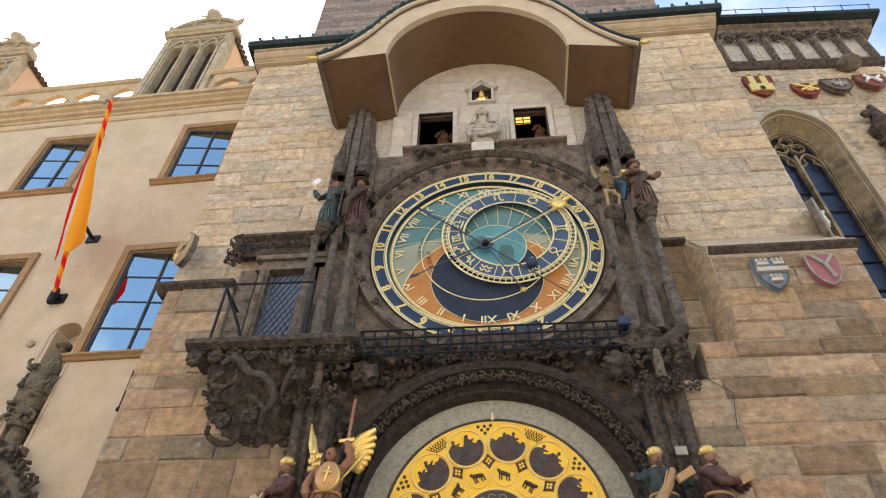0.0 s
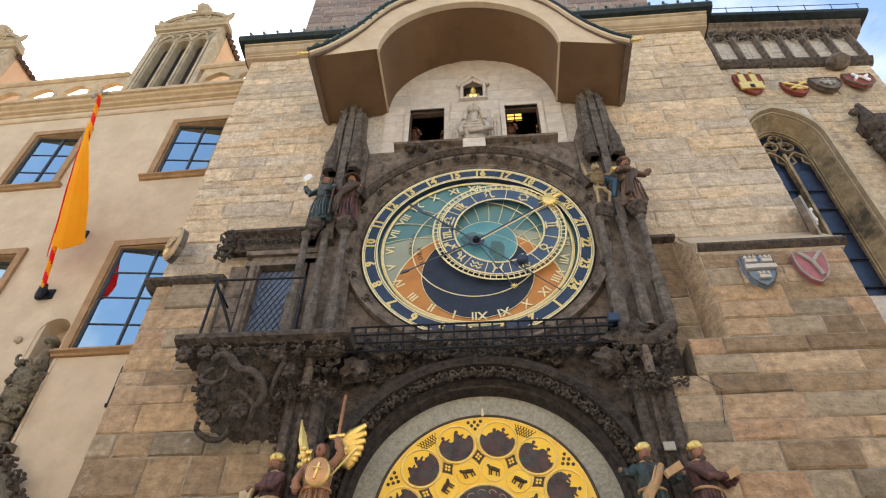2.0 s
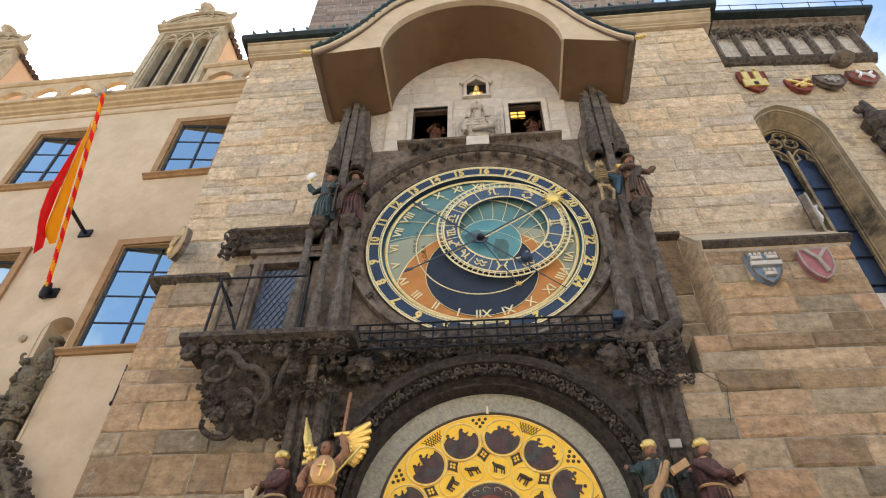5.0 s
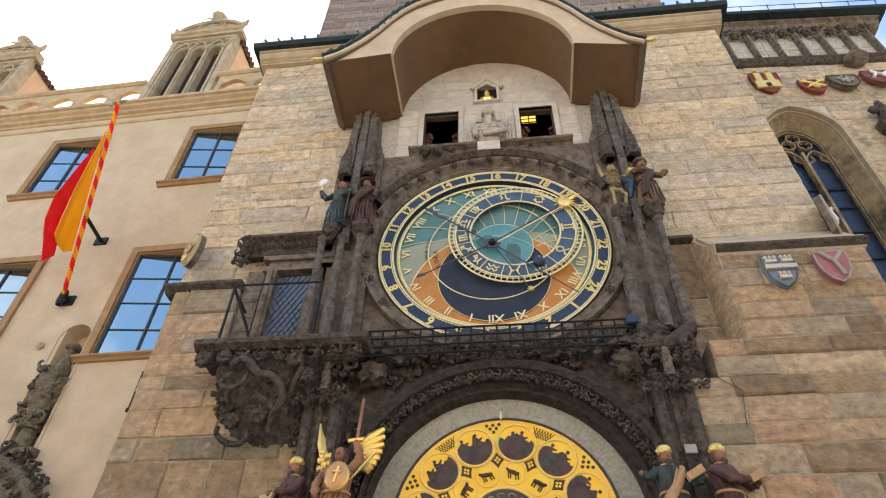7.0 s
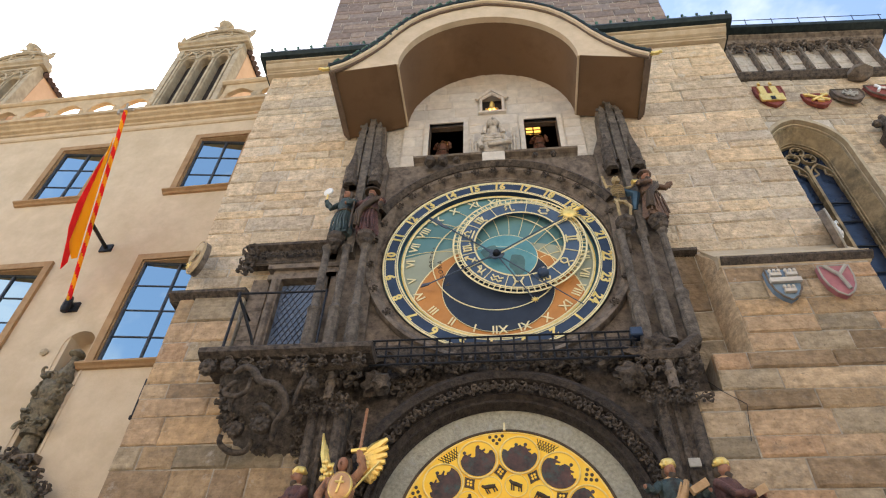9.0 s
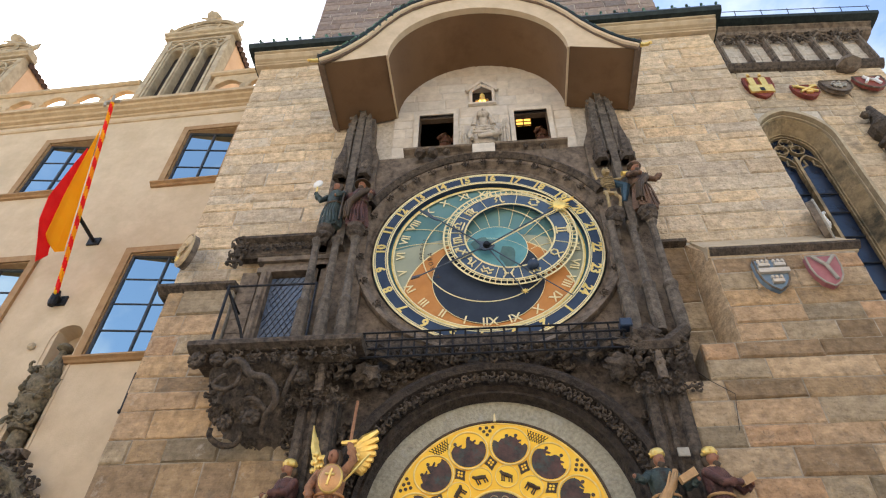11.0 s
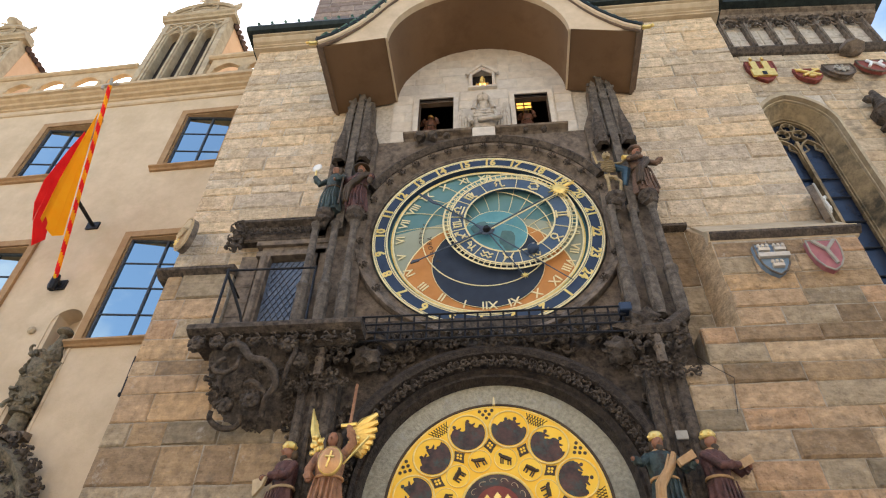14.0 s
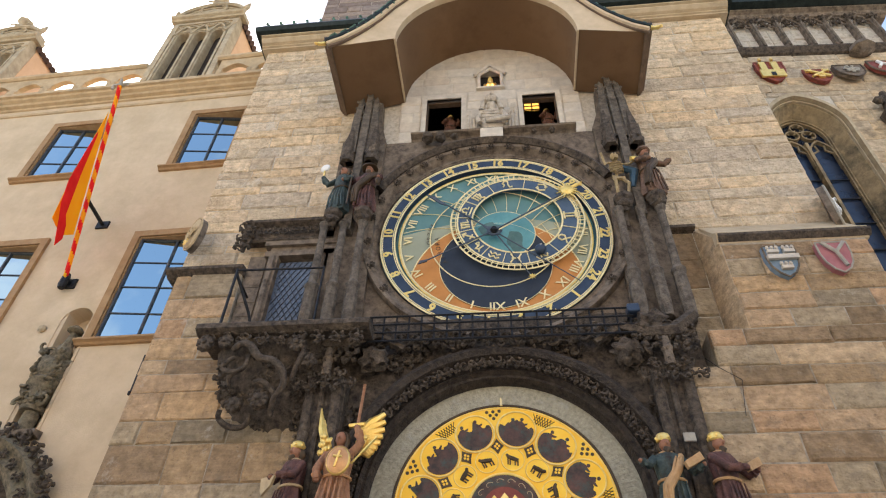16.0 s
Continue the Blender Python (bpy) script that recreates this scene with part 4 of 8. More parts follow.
# dormers
def dormer(x, label):
    """A gabled stone dormer with three arched lights, a curved pediment and a tiled roof."""
    d = thing("dormer", HOUSE @ pose(x, -0.04, 0), label, "dormer", "roof dormers", kind="structure")
    a, b, z0, z1, yf = -0.75, 0.75, 5.25, 7.93, 0.0
    lights, lw, spr = [-0.39, 0.0, 0.39], 0.135, 7.3
    bm = bmesh.new()
    xs = a
    for c in lights:
        box(bm, xs, c - lw, yf, yf + 0.22, z0, 7.5)
        xs = c + lw
        arc = [(c - lw * math.cos(math.pi * i / 10), spr + lw * math.sin(math.pi * i / 10)) for i in range(11)]
        for (xa, za), (xb, zb) in zip(arc, arc[1:]):
            prism(bm, [(xa, za), (xb, zb), (xb, 7.5), (xa, 7.5)], yf, yf + 0.22)
    box(bm, xs, b, yf, yf + 0.22, z0, 7.5)
    box(bm, a, b, yf, yf + 0.22, 7.5, z1)
    part("front", bm, m_dormer, d)
    for c in lights:
        bm = bmesh.new()
        for r_, y_ in ((lw + 0.018, -0.006), (lw + 0.05, -0.02)):
            pts_ = [(c - r_, y_, z0)] + [(c - r_ * math.cos(math.pi * i / 10), y_, spr + r_ * math.sin(math.pi * i / 10)) for i in range(11)] + [(c + r_, y_, z0)]
            tube(bm, pts_, 0.016, 5)
        part("light_surround", bm, m_dormer, d, "moulded round-headed surround")
    for c in (-0.585, -0.195, 0.195, 0.585):
        bm = bmesh.new()
        box(bm, c - 0.02, c + 0.02, yf - 0.04, yf + 0.02, z0, 7.34)
        tube(bm, [(c, -0.05, 7.32), (c - 0.1, -0.04, 7.56), (c - 0.195, -0.04, 7.66)], 0.022, 5)
        tube(bm, [(c, -0.05, 7.32), (c + 0.1, -0.04, 7.56), (c + 0.195, -0.04, 7.66)], 0.022, 5)
        part("mullion", bm, m_dormer, d, "slim mullion with interlacing ribs")
    bm = bmesh.new()
    for c in (-0.49, -0.29, -0.1, 0.1, 0.29, 0.49):
        tube(bm, [(c - 0.1, -0.03, 7.66), (c, -0.03, 7.74), (c + 0.1, -0.03, 7.66), (c, -0.03, 7.6), (c - 0.1, -0.03, 7.66)], 0.02, 5)
    box(bm, a, b, -0.03, 0.01, 7.8, 7.86)
    part("tracery", bm, m_dormer, d, "carved interlaced tracery band")
    # flat sheet behind the open lights, coloured dark for the shade within
    bm = bmesh.new()
    box(bm, -0.56, 0.56, yf + 0.17, yf + 0.2, z0, 7.46)
    part("shade_sheet", bm, m_innershade, d, "flat near-black sheet in place of the shade behind the openings")
    bm = bmesh.new()
    for sx in (-1, 1):
        box(bm, sx * 0.7 - 0.06, sx * 0.7 + 0.06, yf - 0.04, yf + 0.01, z0, 7.8)
    sweep_x(bm, [(0.22, z1), (-0.06, z1), (-0.08, z1 + 0.04), (-0.13, z1 + 0.07), (-0.15, z1 + 0.12), (0.22, z1 + 0.14)], a - 0.1, b + 0.1)
    n, PH = 16, 0.56
    arc = [(-(b + 0.04) * math.cos(math.pi * i / n), z1 + 0.13 + PH * math.sin(math.pi * i / n) ** 0.85) for i in range(n + 1)]
    prism(bm, [(a - 0.03, z1 + 0.12)] + arc + [(b + 0.03, z1 + 0.12)], 0.0, 0.22)
    tube(bm, [(x_, -0.03, z_) for x_, z_ in arc], 0.05, 6)
    tube(bm, [(x_ * 0.86, -0.005, z1 + 0.13 + (z_ - z1 - 0.13) * 0.8) for x_, z_ in arc], 0.024, 5)
    part("pediment", bm, m_dormer, d, "curved stone pediment")
    bm = bmesh.new()
    lump(bm, 0, -0.02, z1 + 0.36, 0.09, 0.05, 0.1, 0.4, 2, seed=5)
    for sx in (-1, 1):
        curl(bm, (sx * 0.1, -0.01, z1 + 0.34), 90 - sx * 75, 0.28, sx, 0.12, out=0.1)
        curl(bm, (sx * 0.34, -0.01, z1 + 0.25), 90 - sx * 40, 0.16, -sx, 0.14, out=0.1)
    part("relief", bm, m_dormer, d, "carved scrolled tympanum relief")
    top = z1 + 0.13 + PH
    bm = bmesh.new()
    turned(bm, [(0.13, top), (0.15, top + 0.06), (0.08, top + 0.1), (0.11, top + 0.22), (0.17, top + 0.3), (0.19, top + 0.36), (0.1, top + 0.38)], 0, 0.05, 8)
    for sx in (-1, 1):
        curl(bm, (sx * 0.05, 0.0, top + 0.18), 90 - sx * 50, 0.16, -sx)
    part("finial", bm, m_dormer, d, "carved stone finial")
    for sx in (-1, 1):
        bm = bmesh.new()
        tube(bm, [(sx * 0.74, -0.03, z1 + 0.12), (sx * 0.79, -0.03, z1 + 0.28), (sx * 0.83, -0.03, z1 + 0.4), (sx * 0.87, -0.03, z1 + 0.54)], [0.08, 0.045, 0.06, 0.025], 7)
        lump(bm, sx * 0.79, -0.04, z1 + 0.34, 0.08, 0.06, 0.07, 0.5, 2, seed=3)
        part("corner_finial", bm, m_dormer, d, "small carved corner finial")
    for sx in (-1, 1):
        bm = bmesh.new()
        box(bm, sx * 0.72 - 0.04, sx * 0.72 + 0.04, 0.22, 0.95, z0, z1 - 0.1)
        part("cheek", bm, m_peach, d, "peach plastered cheek wall")
    bm = bmesh.new()
    for sx in (-1, 1):
        for i in range(6):
            y = 0.2 + 0.13 * i
            for j in range(3):
                tube(bm, [(sx * (0.84 - 0.14 * j), y, z1 - 0.1 + 0.11 * j), (sx * (0.7 - 0.14 * j), y + 0.01, z1 + 0.02 + 0.11 * j)], [0.07, 0.06], 6)
    part("tiled_roof", bm, m_tile, d, "dark clay roof tiles")


dormer(-2.38, "stone dormer with three arched lights above the parapet")
dormer(-7.42, "stone dormer with peach cheek walls above the parapet")
bm = bmesh.new()
vs = [bm.verts.new(p) for p in ((-14, 0.5, 5.0), (0.0, 0.5, 5.0), (0.0, 6, 5.1), (-14, 6, 5.1))]
bm.faces.new(vs)
vs2 = [bm.verts.new(p) for p in ((-14, 0.5, 4.9), (0.0, 0.5, 4.9), (0.0, 6, 5.0), (-14, 6, 5.0))]
bm.faces.new(vs2[::-1])
for i in range(4):
    bm.faces.new((vs[i], vs2[i], vs2[(i + 1) % 4], vs[(i + 1) % 4]))
solid("roof", bm, m_tile, HOUSE, "low flat roof behind the parapet", "roof", kind="structure")
# ---- apostle loft: pale wall, windows, niche ----
loft = thing("wall_loft", DIAL, "pale limestone wall with two small windows above the dial", "wall", kind="structure")
bm = bmesh.new()
T0, T1 = 0.03, 0.12
for r in ((-1.36, -0.97, 1.85, 3.0), (-0.4, 0.49, 1.85, 3.0), (1.03, 1.36, 1.85, 3.0), (-1.36, 1.36, 3.0, 3.22), (-1.36, -0.16, 3.22, 3.7), (0.22, 1.36, 3.22, 3.7), (-1.36, 1.36, 3.7, 4.6)):
    box(bm, r[0], r[1], T0, T1, r[2], r[3])
part("core", bm, m_pale, loft)
HOLES = [(-1.03, -0.34, 1.9, 3.07), (0.43, 1.09, 1.9, 3.07), (-0.21, 0.27, 3.16, 3.86)]
rng = random.Random(5)
for x0, x1, z0, z1 in ashlar(rng, -1.36, 1.36, 2.0, 4.5, (0.2, 0.26), (0.34, 0.62)):
    pieces = [(x0, x1)]
    for a, b, c, d in HOLES:
        if z1 > c + 0.01 and z0 < d - 0.01:
            nxt = []
            for p, q in pieces:
                if q <= a or p >= b:
                    nxt.append((p, q))
                else:
                    nxt += [s for s in ((p, min(q, a)), (max(p, b), q)) if s[1] - s[0] > 0.05]
            pieces = nxt
    stones(rng, [(p, q, z0, z1) for p, q in pieces], loft, m_pale, T0, (0.002, 0.008))


def loft_window(name, a, b, z0, z1, label):
    w = thing(name, DIAL, label, "window", kind="structure")
    bm = bmesh.new()
    for o, y in ((0.0, -0.02), (0.035, 0.0)):
        t = 0.07 - o
        box(bm, a - 0.07 + o, a, y, T0, z0, z1 + 0.07 - o)
        box(bm, b, b + 0.07 - o, y, T0, z0, z1 + 0.07 - o)
        box(bm, a, b, y, T0, z1, z1 + 0.07 - o)
    part("window_frame", bm, m_pale, w, "moulded pale stone frame")
    bm = bmesh.new()
    box(bm, a - 0.004, a + 0.012, T0 + 0.03, 0.14, z0, z1)
    box(bm, b - 0.012, b + 0.004, T0 + 0.03, 0.14, z0, z1)
    box(bm, a + 0.012, b - 0.012, T0 + 0.03, 0.14, z1 - 0.014, z1 + 0.004)
    part("dark_lining", bm, m_wood, w, "dark wooden lining")
    return w


loft_window("window_11", -0.95, -0.42, 2.02, 2.97, "small square opening with its shutter slid away")
loft_window("window_12", 0.5, 1.0, 2.02, 2.93, "small square opening with its shutter slid away")
# the loft's inner shade is put into the colour of this lining
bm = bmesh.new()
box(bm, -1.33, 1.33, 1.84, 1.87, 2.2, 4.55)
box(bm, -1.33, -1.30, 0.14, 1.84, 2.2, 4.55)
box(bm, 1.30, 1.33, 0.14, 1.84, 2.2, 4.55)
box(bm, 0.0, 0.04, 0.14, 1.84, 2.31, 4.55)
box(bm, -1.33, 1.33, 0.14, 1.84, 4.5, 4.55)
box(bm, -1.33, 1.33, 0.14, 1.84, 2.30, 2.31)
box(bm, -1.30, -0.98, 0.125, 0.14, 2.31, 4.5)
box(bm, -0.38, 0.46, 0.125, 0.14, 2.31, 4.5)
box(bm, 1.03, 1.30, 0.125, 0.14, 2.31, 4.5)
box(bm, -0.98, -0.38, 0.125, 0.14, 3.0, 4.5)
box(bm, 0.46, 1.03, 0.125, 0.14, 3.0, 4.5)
solid("wall_loft_lining", bm, m_innershade, DIAL, "loft lining coloured near black in place of the shade inside", "wall", kind="structure")
# two-light lattice window deep inside the loft; glowing panes stand in for daylight
lit = thing("lit_window", pose(0.70, 0.72, ZD + 3.66), "small lit yellow two-light window inside the loft", "window")
for k, sx in enumerate((-1, 1)):
    bm = bmesh.new()
    box(bm, sx * 0.065 - 0.055, sx * 0.065 + 0.055, 0, 0.02, -0.085, 0.085)
    part("pane", bm, m_dayglow, lit)
bm = bmesh.new()
for x in (-0.13, 0.0, 0.13):
    box(bm, x - 0.01, x + 0.01, -0.02, 0.03, -0.1, 0.1)
for z in (-0.095, 0.0, 0.095):
    box(bm, -0.12, 0.12, -0.015, 0.005, z - 0.006, z + 0.006)
part("bars", bm, m_wood, lit, "dark glazing bars")
bm = bmesh.new()
box(bm, -0.02, 0.02, 0.02, 0.05, 0.08, 0.85)
part("hanger", bm, m_wood, lit, "dark hanger added to hold the glowing panes")

# niche of the golden cockerel
niche = thing("cockerel_niche", DIAL, "small gabled stone niche lit warm inside", "niche", kind="structure")
bm = bmesh.new()
pts = [(-0.15, 3.22), (-0.15, 3.58), (0.03, 3.74), (0.21, 3.58), (0.21, 3.22)]
for a, b in zip(pts, pts[1:]):
    tube(bm, [(a[0], 0.0, a[1]), (b[0], 0.0, b[1])], 0.03, 5)
for a, b in (((-0.22, 3.55), (0.03, 3.82)), ((0.03, 3.82), (0.28, 3.55))):
    tube(bm, [(a[0], -0.02, a[1]), (b[0], -0.02, b[1])], 0.032, 5)
box(bm, -0.19, 0.25, -0.03, 0.06, 3.18, 3.22)
part("niche_frame", bm, m_pale, niche, "gabled stone frame")
# back and side boards carry the niche's shade as dark colour
bm = bmesh.new()
box(bm, -0.17, 0.23, 0.30, 0.315, 3.1, 3.9)
part("niche_back", bm, m_innershade, niche)
bm = bmesh.new()
box(bm, -0.165, -0.15, 0.04, 0.3, 3.2, 3.72)
box(bm, 0.21, 0.225, 0.04, 0.3, 3.2, 3.72)
box(bm, -0.165, 0.225, 0.04, 0.3, 3.72, 3.735)
part("niche_shade_lining", bm, m_umber, niche, "niche lining coloured dark for the shade inside")
bm = bmesh.new()
lump(bm, -0.005, 0.0, 3.275, 0.02, 0.02, 0.03, 0.1, 1)
lump(bm, 0.065, 0.0, 3.275, 0.02, 0.02, 0.03, 0.1, 1)
part("bulb", bm, m_warm, niche, "warm glowing lamp")
bm = bmesh.new()
lump(bm, 0, 0, 0.14, 0.075, 0.07, 0.09, 0.2, 2)
lump(bm, 0, -0.03, 0.27, 0.04, 0.045, 0.05, 0.2, 2)
tube(bm, [(0, 0, 0.16), (0, -0.02, 0.22), (0, -0.03, 0.27)], 0.045, 6)
tube(bm, [(0, 0.02, 0.33), (0, -0.02, 0.345), (0, -0.05, 0.32)], 0.014, 4)
for sx in (-1, 1):
    lump(bm, sx * 0.085, 0.0, 0.14, 0.03, 0.05, 0.09, 0.4, 1, seed=2)
    tube(bm, [(sx * 0.03, 0, 0.07), (sx * 0.035, -0.01, 0.0)], 0.016, 5)
solid("cockerel_statue", bm, m_gold, pose(0.03, 0.08, ZD + 3.23), "small gilded cockerel in the niche", "statue", smooth=0.9)

# sill under the loft windows
sill = thing("loft_sill", DIAL, "sooty stone sill carried by carved corbels", "sill", kind="structure")
bm = bmesh.new()
sweep_x(bm, [(0.03, 2.03), (-0.15, 1.985), (-0.165, 1.97), (-0.15, 1.945), (-0.07, 1.92), (-0.03, 1.88), (0.03, 1.87)], -1.13, 1.2)
part("sill_slab", bm, m_darkwarm, sill)
bm = bmesh.new()
box(bm, -1.1, 1.15, -0.02, 0.05, 1.4, 1.85)
part("sill_panel", bm, m_darkwarm, sill, "brown sooty stone panel")
bm = bmesh.new()
box(bm, -0.14, 0.18, -0.175, 0.02, 1.7, 1.96, bevel=0.012)
part("pedestal", bm, m_pale, sill, "pale stone pedestal block")
for x, s in ((-0.88, 0.08), (-0.7, 0.075), (-0.5, 0.05), (0.6, 0.04), (0.85, 0.04)):
    bm = bmesh.new()
    lump(bm, 0, -0.1, 0, s, s * 1.1, s, 0.5, 2, seed=int(x * 10))
    curl(bm, (0, -0.1, 0), 20, s * 0.9, 1, 0.3)
    part("carved_head", bm, m_dark, sill, m=pose(x, -0.06, 1.82))
# ---- canopy ----
canopy = thing("canopy", DIAL, "ochre plaster barrel canopy with a green copper roof", "canopy")
LEAN = 0.033


def front_y(x, y):
    """The canopy stands a little askew to the wall."""
    return y * (0.975 - LEAN * x)


def askew(bm):
    for v in bm.verts:
        v.co.y = front_y(v.co.x, v.co.y) if v.co.y < 0 else v.co.y
    return bm


SPRING, ARX, ARZ = 3.02, 1.3, 1.36
inner = [(ARX * math.cos(math.pi * (1 - i / 28)), SPRING + ARZ * math.sin(math.pi * (1 - i / 28))) for i in range(29)]
half_out = [(2.25, 2.85), (2.05, 2.97), (1.88, 3.14), (1.72, 3.33), (1.55, 3.59), (1.38, 3.91), (1.2, 4.18), (1.0, 4.39), (0.75, 4.56), (0.5, 4.67), (0.25, 4.75), (0.0, 4.8)]
outer = [(-x, z) for x, z in half_out] + [(x, z) for x, z in half_out[::-1][1:]]
FY = -1.04
bm = bmesh.new()
prev = None
for x, z in inner:
    cur = [bm.verts.new((x, FY, z)), bm.verts.new((x, 0.03, z)), bm.verts.new((x * 1.02, 0.03, z + 0.03)), bm.verts.new((x * 1.02, FY, z + 0.03))]
    if prev:
        for a in range(4):
            bm.faces.new((prev[a], prev[(a + 1) % 4], cur[(a + 1) % 4], cur[a]))
    prev = cur
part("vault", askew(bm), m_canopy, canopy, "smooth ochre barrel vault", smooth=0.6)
for sx in (-1, 1):
    bm = bmesh.new()
    v = [bm.verts.new(p) for p in ((sx * ARX, FY, SPRING), (sx * 2.2, FY, 2.86), (sx * 2.2, 0.03, 2.80), (sx * ARX, 0.03, SPRING - 0.02))]
    u = [bm.verts.new((p.co.x, p.co.y, p.co.z + 0.08)) for p in v]
    bm.faces.new(v), bm.faces.new(u[::-1])
    for i in range(4):
        bm.faces.new((v[i], u[i], u[(i + 1) % 4], v[(i + 1) % 4]))
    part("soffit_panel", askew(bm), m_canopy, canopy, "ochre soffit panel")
    bm = bmesh.new()
    for x0, y0, h in ((2.2, 0.0, 0.0), (2.235, -0.03, 0.05), (2.27, -0.05, 0.11)):
        vs = [bm.verts.new(p) for p in ((sx * x0, FY + y0, 2.82 + h), (sx * (x0 + 0.05), FY + y0, 2.84 + h), (sx * (x0 + 0.05), 0.04, 2.79 + h), (sx * x0, 0.04, 2.77 + h))]
        us = [bm.verts.new((p.co.x, p.co.y, p.co.z + 0.12)) for p in vs]
        bm.faces.new(vs), bm.faces.new(us[::-1])
        for i in range(4):
            bm.faces.new((vs[i], us[i], us[(i + 1) % 4], vs[(i + 1) % 4]))
    part("side_board", askew(bm), m_wood, canopy, "stepped brown wooden side moulding")
    bm = bmesh.new()
    tube(bm, [(sx * ARX, FY - 0.005, SPRING - 0.01), (sx * ARX, 0.0, SPRING - 0.03)], 0.018, 5)
    part("corner_bead", askew(bm), m_fascia, canopy)
# front band between the arch and the curved roof line
bm = bmesh.new()


def along(path, k):
    d = [0.0]
    for a, b in zip(path, path[1:]):
        d.append(d[-1] + math.hypot(b[0] - a[0], b[1] - a[1]))
    s, i = k * d[-1], 1
    while i < len(d) - 1 and d[i] < s:
        i += 1
    f = (s - d[i - 1]) / max(d[i] - d[i - 1], 1e-6)
    return path[i - 1][0] + f * (path[i][0] - path[i - 1][0]), path[i - 1][1] + f * (path[i][1] - path[i - 1][1])


def outer_at(x):
    for a, b in zip(outer, outer[1:]):
        if a[0] <= x <= b[0]:
            return a[1] + (b[1] - a[1]) * (x - a[0]) / (b[0] - a[0])
    return outer[0][1]


xs = sorted({round(p[0], 4) for p in inner} | {round(p[0], 4) for p in outer} | {-2.22, 2.22})
prev = None
for x in xs:
    if abs(x) < ARX - 1e-3:
        lo = SPRING + ARZ * math.sqrt(1 - (x / ARX) ** 2)
    else:
        lo = SPRING - 0.16 * (abs(x) - ARX)
    if abs(x) < ARX - 1e-3:
        lo = min(a[1] + (b[1] - a[1]) * (x - a[0]) / (b[0] - a[0]) for a, b in zip(inner, inner[1:]) if a[0] - 1e-6 <= x <= b[0] + 1e-6) - 0.006
    hi = max(outer_at(x), lo + 0.02)
    cur = [bm.verts.new((x, FY, lo)), bm.verts.new((x, FY - 0.02, hi)), bm.verts.new((x, FY + 0.1, hi)), bm.verts.new((x, FY + 0.1, lo))]
    if prev:
        for a in range(4):
            bm.faces.new((prev[a], prev[(a + 1) % 4], cur[(a + 1) % 4], cur[a]))
    prev = cur
part("front_band", askew(bm), m_fascia, canopy, "cream plastered front band")
for dz, dy, r, mt, nm in ((-0.045, -0.03, 0.026, m_wood, "roll_moulding"), (0.0, -0.06, 0.035, m_fascia, "roll_moulding"), (0.045, -0.08, 0.035, m_gutter, "gutter_edge")):
    bm = bmesh.new()
    tube(bm, [(x * (1 + 0.012 * (dz > 0)), FY + dy, z + dz) for x, z in outer], r, 6)
    part(nm, askew(bm), mt, canopy, smooth=0.8)
bm = bmesh.new()
prev = None
for x, z in outer:
    cur = [bm.verts.new((x * 1.01, FY - 0.09, z + 0.06)), bm.verts.new((x * 1.01, 0.1, z + 0.06)), bm.verts.new((x, 0.1, z - 0.0)), bm.verts.new((x, FY - 0.06, z + 0.0))]
    if prev:
        for a in range(4):
            bm.faces.new((prev[a], prev[(a + 1) % 4], cur[(a + 1) % 4], cur[a]))
    prev = cur
part("copper_roof", askew(bm), m_copper, canopy, "green copper sheet")
bm = bmesh.new()
tube(bm, [(-0.05, 0, 0), (-0.04, -0.01, 0.07), (0.02, -0.03, 0.1), (0.06, -0.02, 0.06)], [0.025, 0.02, 0.02, 0.012], 5)
tube(bm, [(0, 0, 0), (0.03, -0.02, 0.05), (0.07, -0.02, 0.03)], 0.018, 5)
cro = mesh_of("crocket", bm, m_copper)
for k in range(36):
    x, z = along(outer, (k + 0.5) / 36)
    part("crocket", cro, m_copper, canopy, m=pose(x, front_y(x, FY - 0.07), z + 0.06, 0, 0, 0 if x < 0 else 180))
bm = bmesh.new()
turned(bm, [(0.16, 4.9), (0.2, 4.98), (0.1, 5.06), (0.07, 5.2), (0.13, 5.3), (0.05, 5.42), (0.02, 5.6)], 0, FY + 0.08, 8)
for sx in (-1, 1):
    curl(bm, (sx * 0.12, FY + 0.0, 4.96), 90 - sx * 40, 0.22, sx, 0.16)
    curl(bm, (sx * 0.35, FY + 0.0, 4.92), 90 - sx * 20, 0.18, -sx, 0.16)
part("copper_finial", bm, m_copper, canopy, "green copper finial")
for sx in (-1, 1):
    bm = bmesh.new()
    tube(bm, [(0, 0, 0.02), (sx * 0.06, -0.02, 0.03), (sx * 0.13, -0.03, 0.0), (sx * 0.2, -0.04, 0.0)], [0.055, 0.05, 0.035, 0.045], 6)
    lump(bm, sx * 0.23, -0.05, 0.01, 0.05, 0.035, 0.03, 0.4, 1)
    part("gilt_dragon", bm, m_gold, canopy, "gilt dragon-head spout", m=pose(sx * 2.25, front_y(sx * 2.27, FY), 2.92) @ Matrix.Scale(0.75, 4))
    bm = bmesh.new()
    tube(bm, [(0, 0, 0.02), (-sx * 0.04, 0, 0.1), (sx * 0.03, 0, 0.2)], [0.05, 0.06, 0.01], 6)
    lump(bm, -sx * 0.1, 0, 0.06, 0.1, 0.06, 0.06, 0.5, 1)
    part("copper_crest", bm, m_copper, canopy, "green copper crest", m=pose(sx * 2.2, front_y(sx * 2.2, FY), 2.94))

# ---- dark carved frame of the clock ----
frame_ = thing("clock_surround", DIAL, "sooty carved stone surround of the clock", "clock surround", kind="structure")
bm = bmesh.new()
n = 48
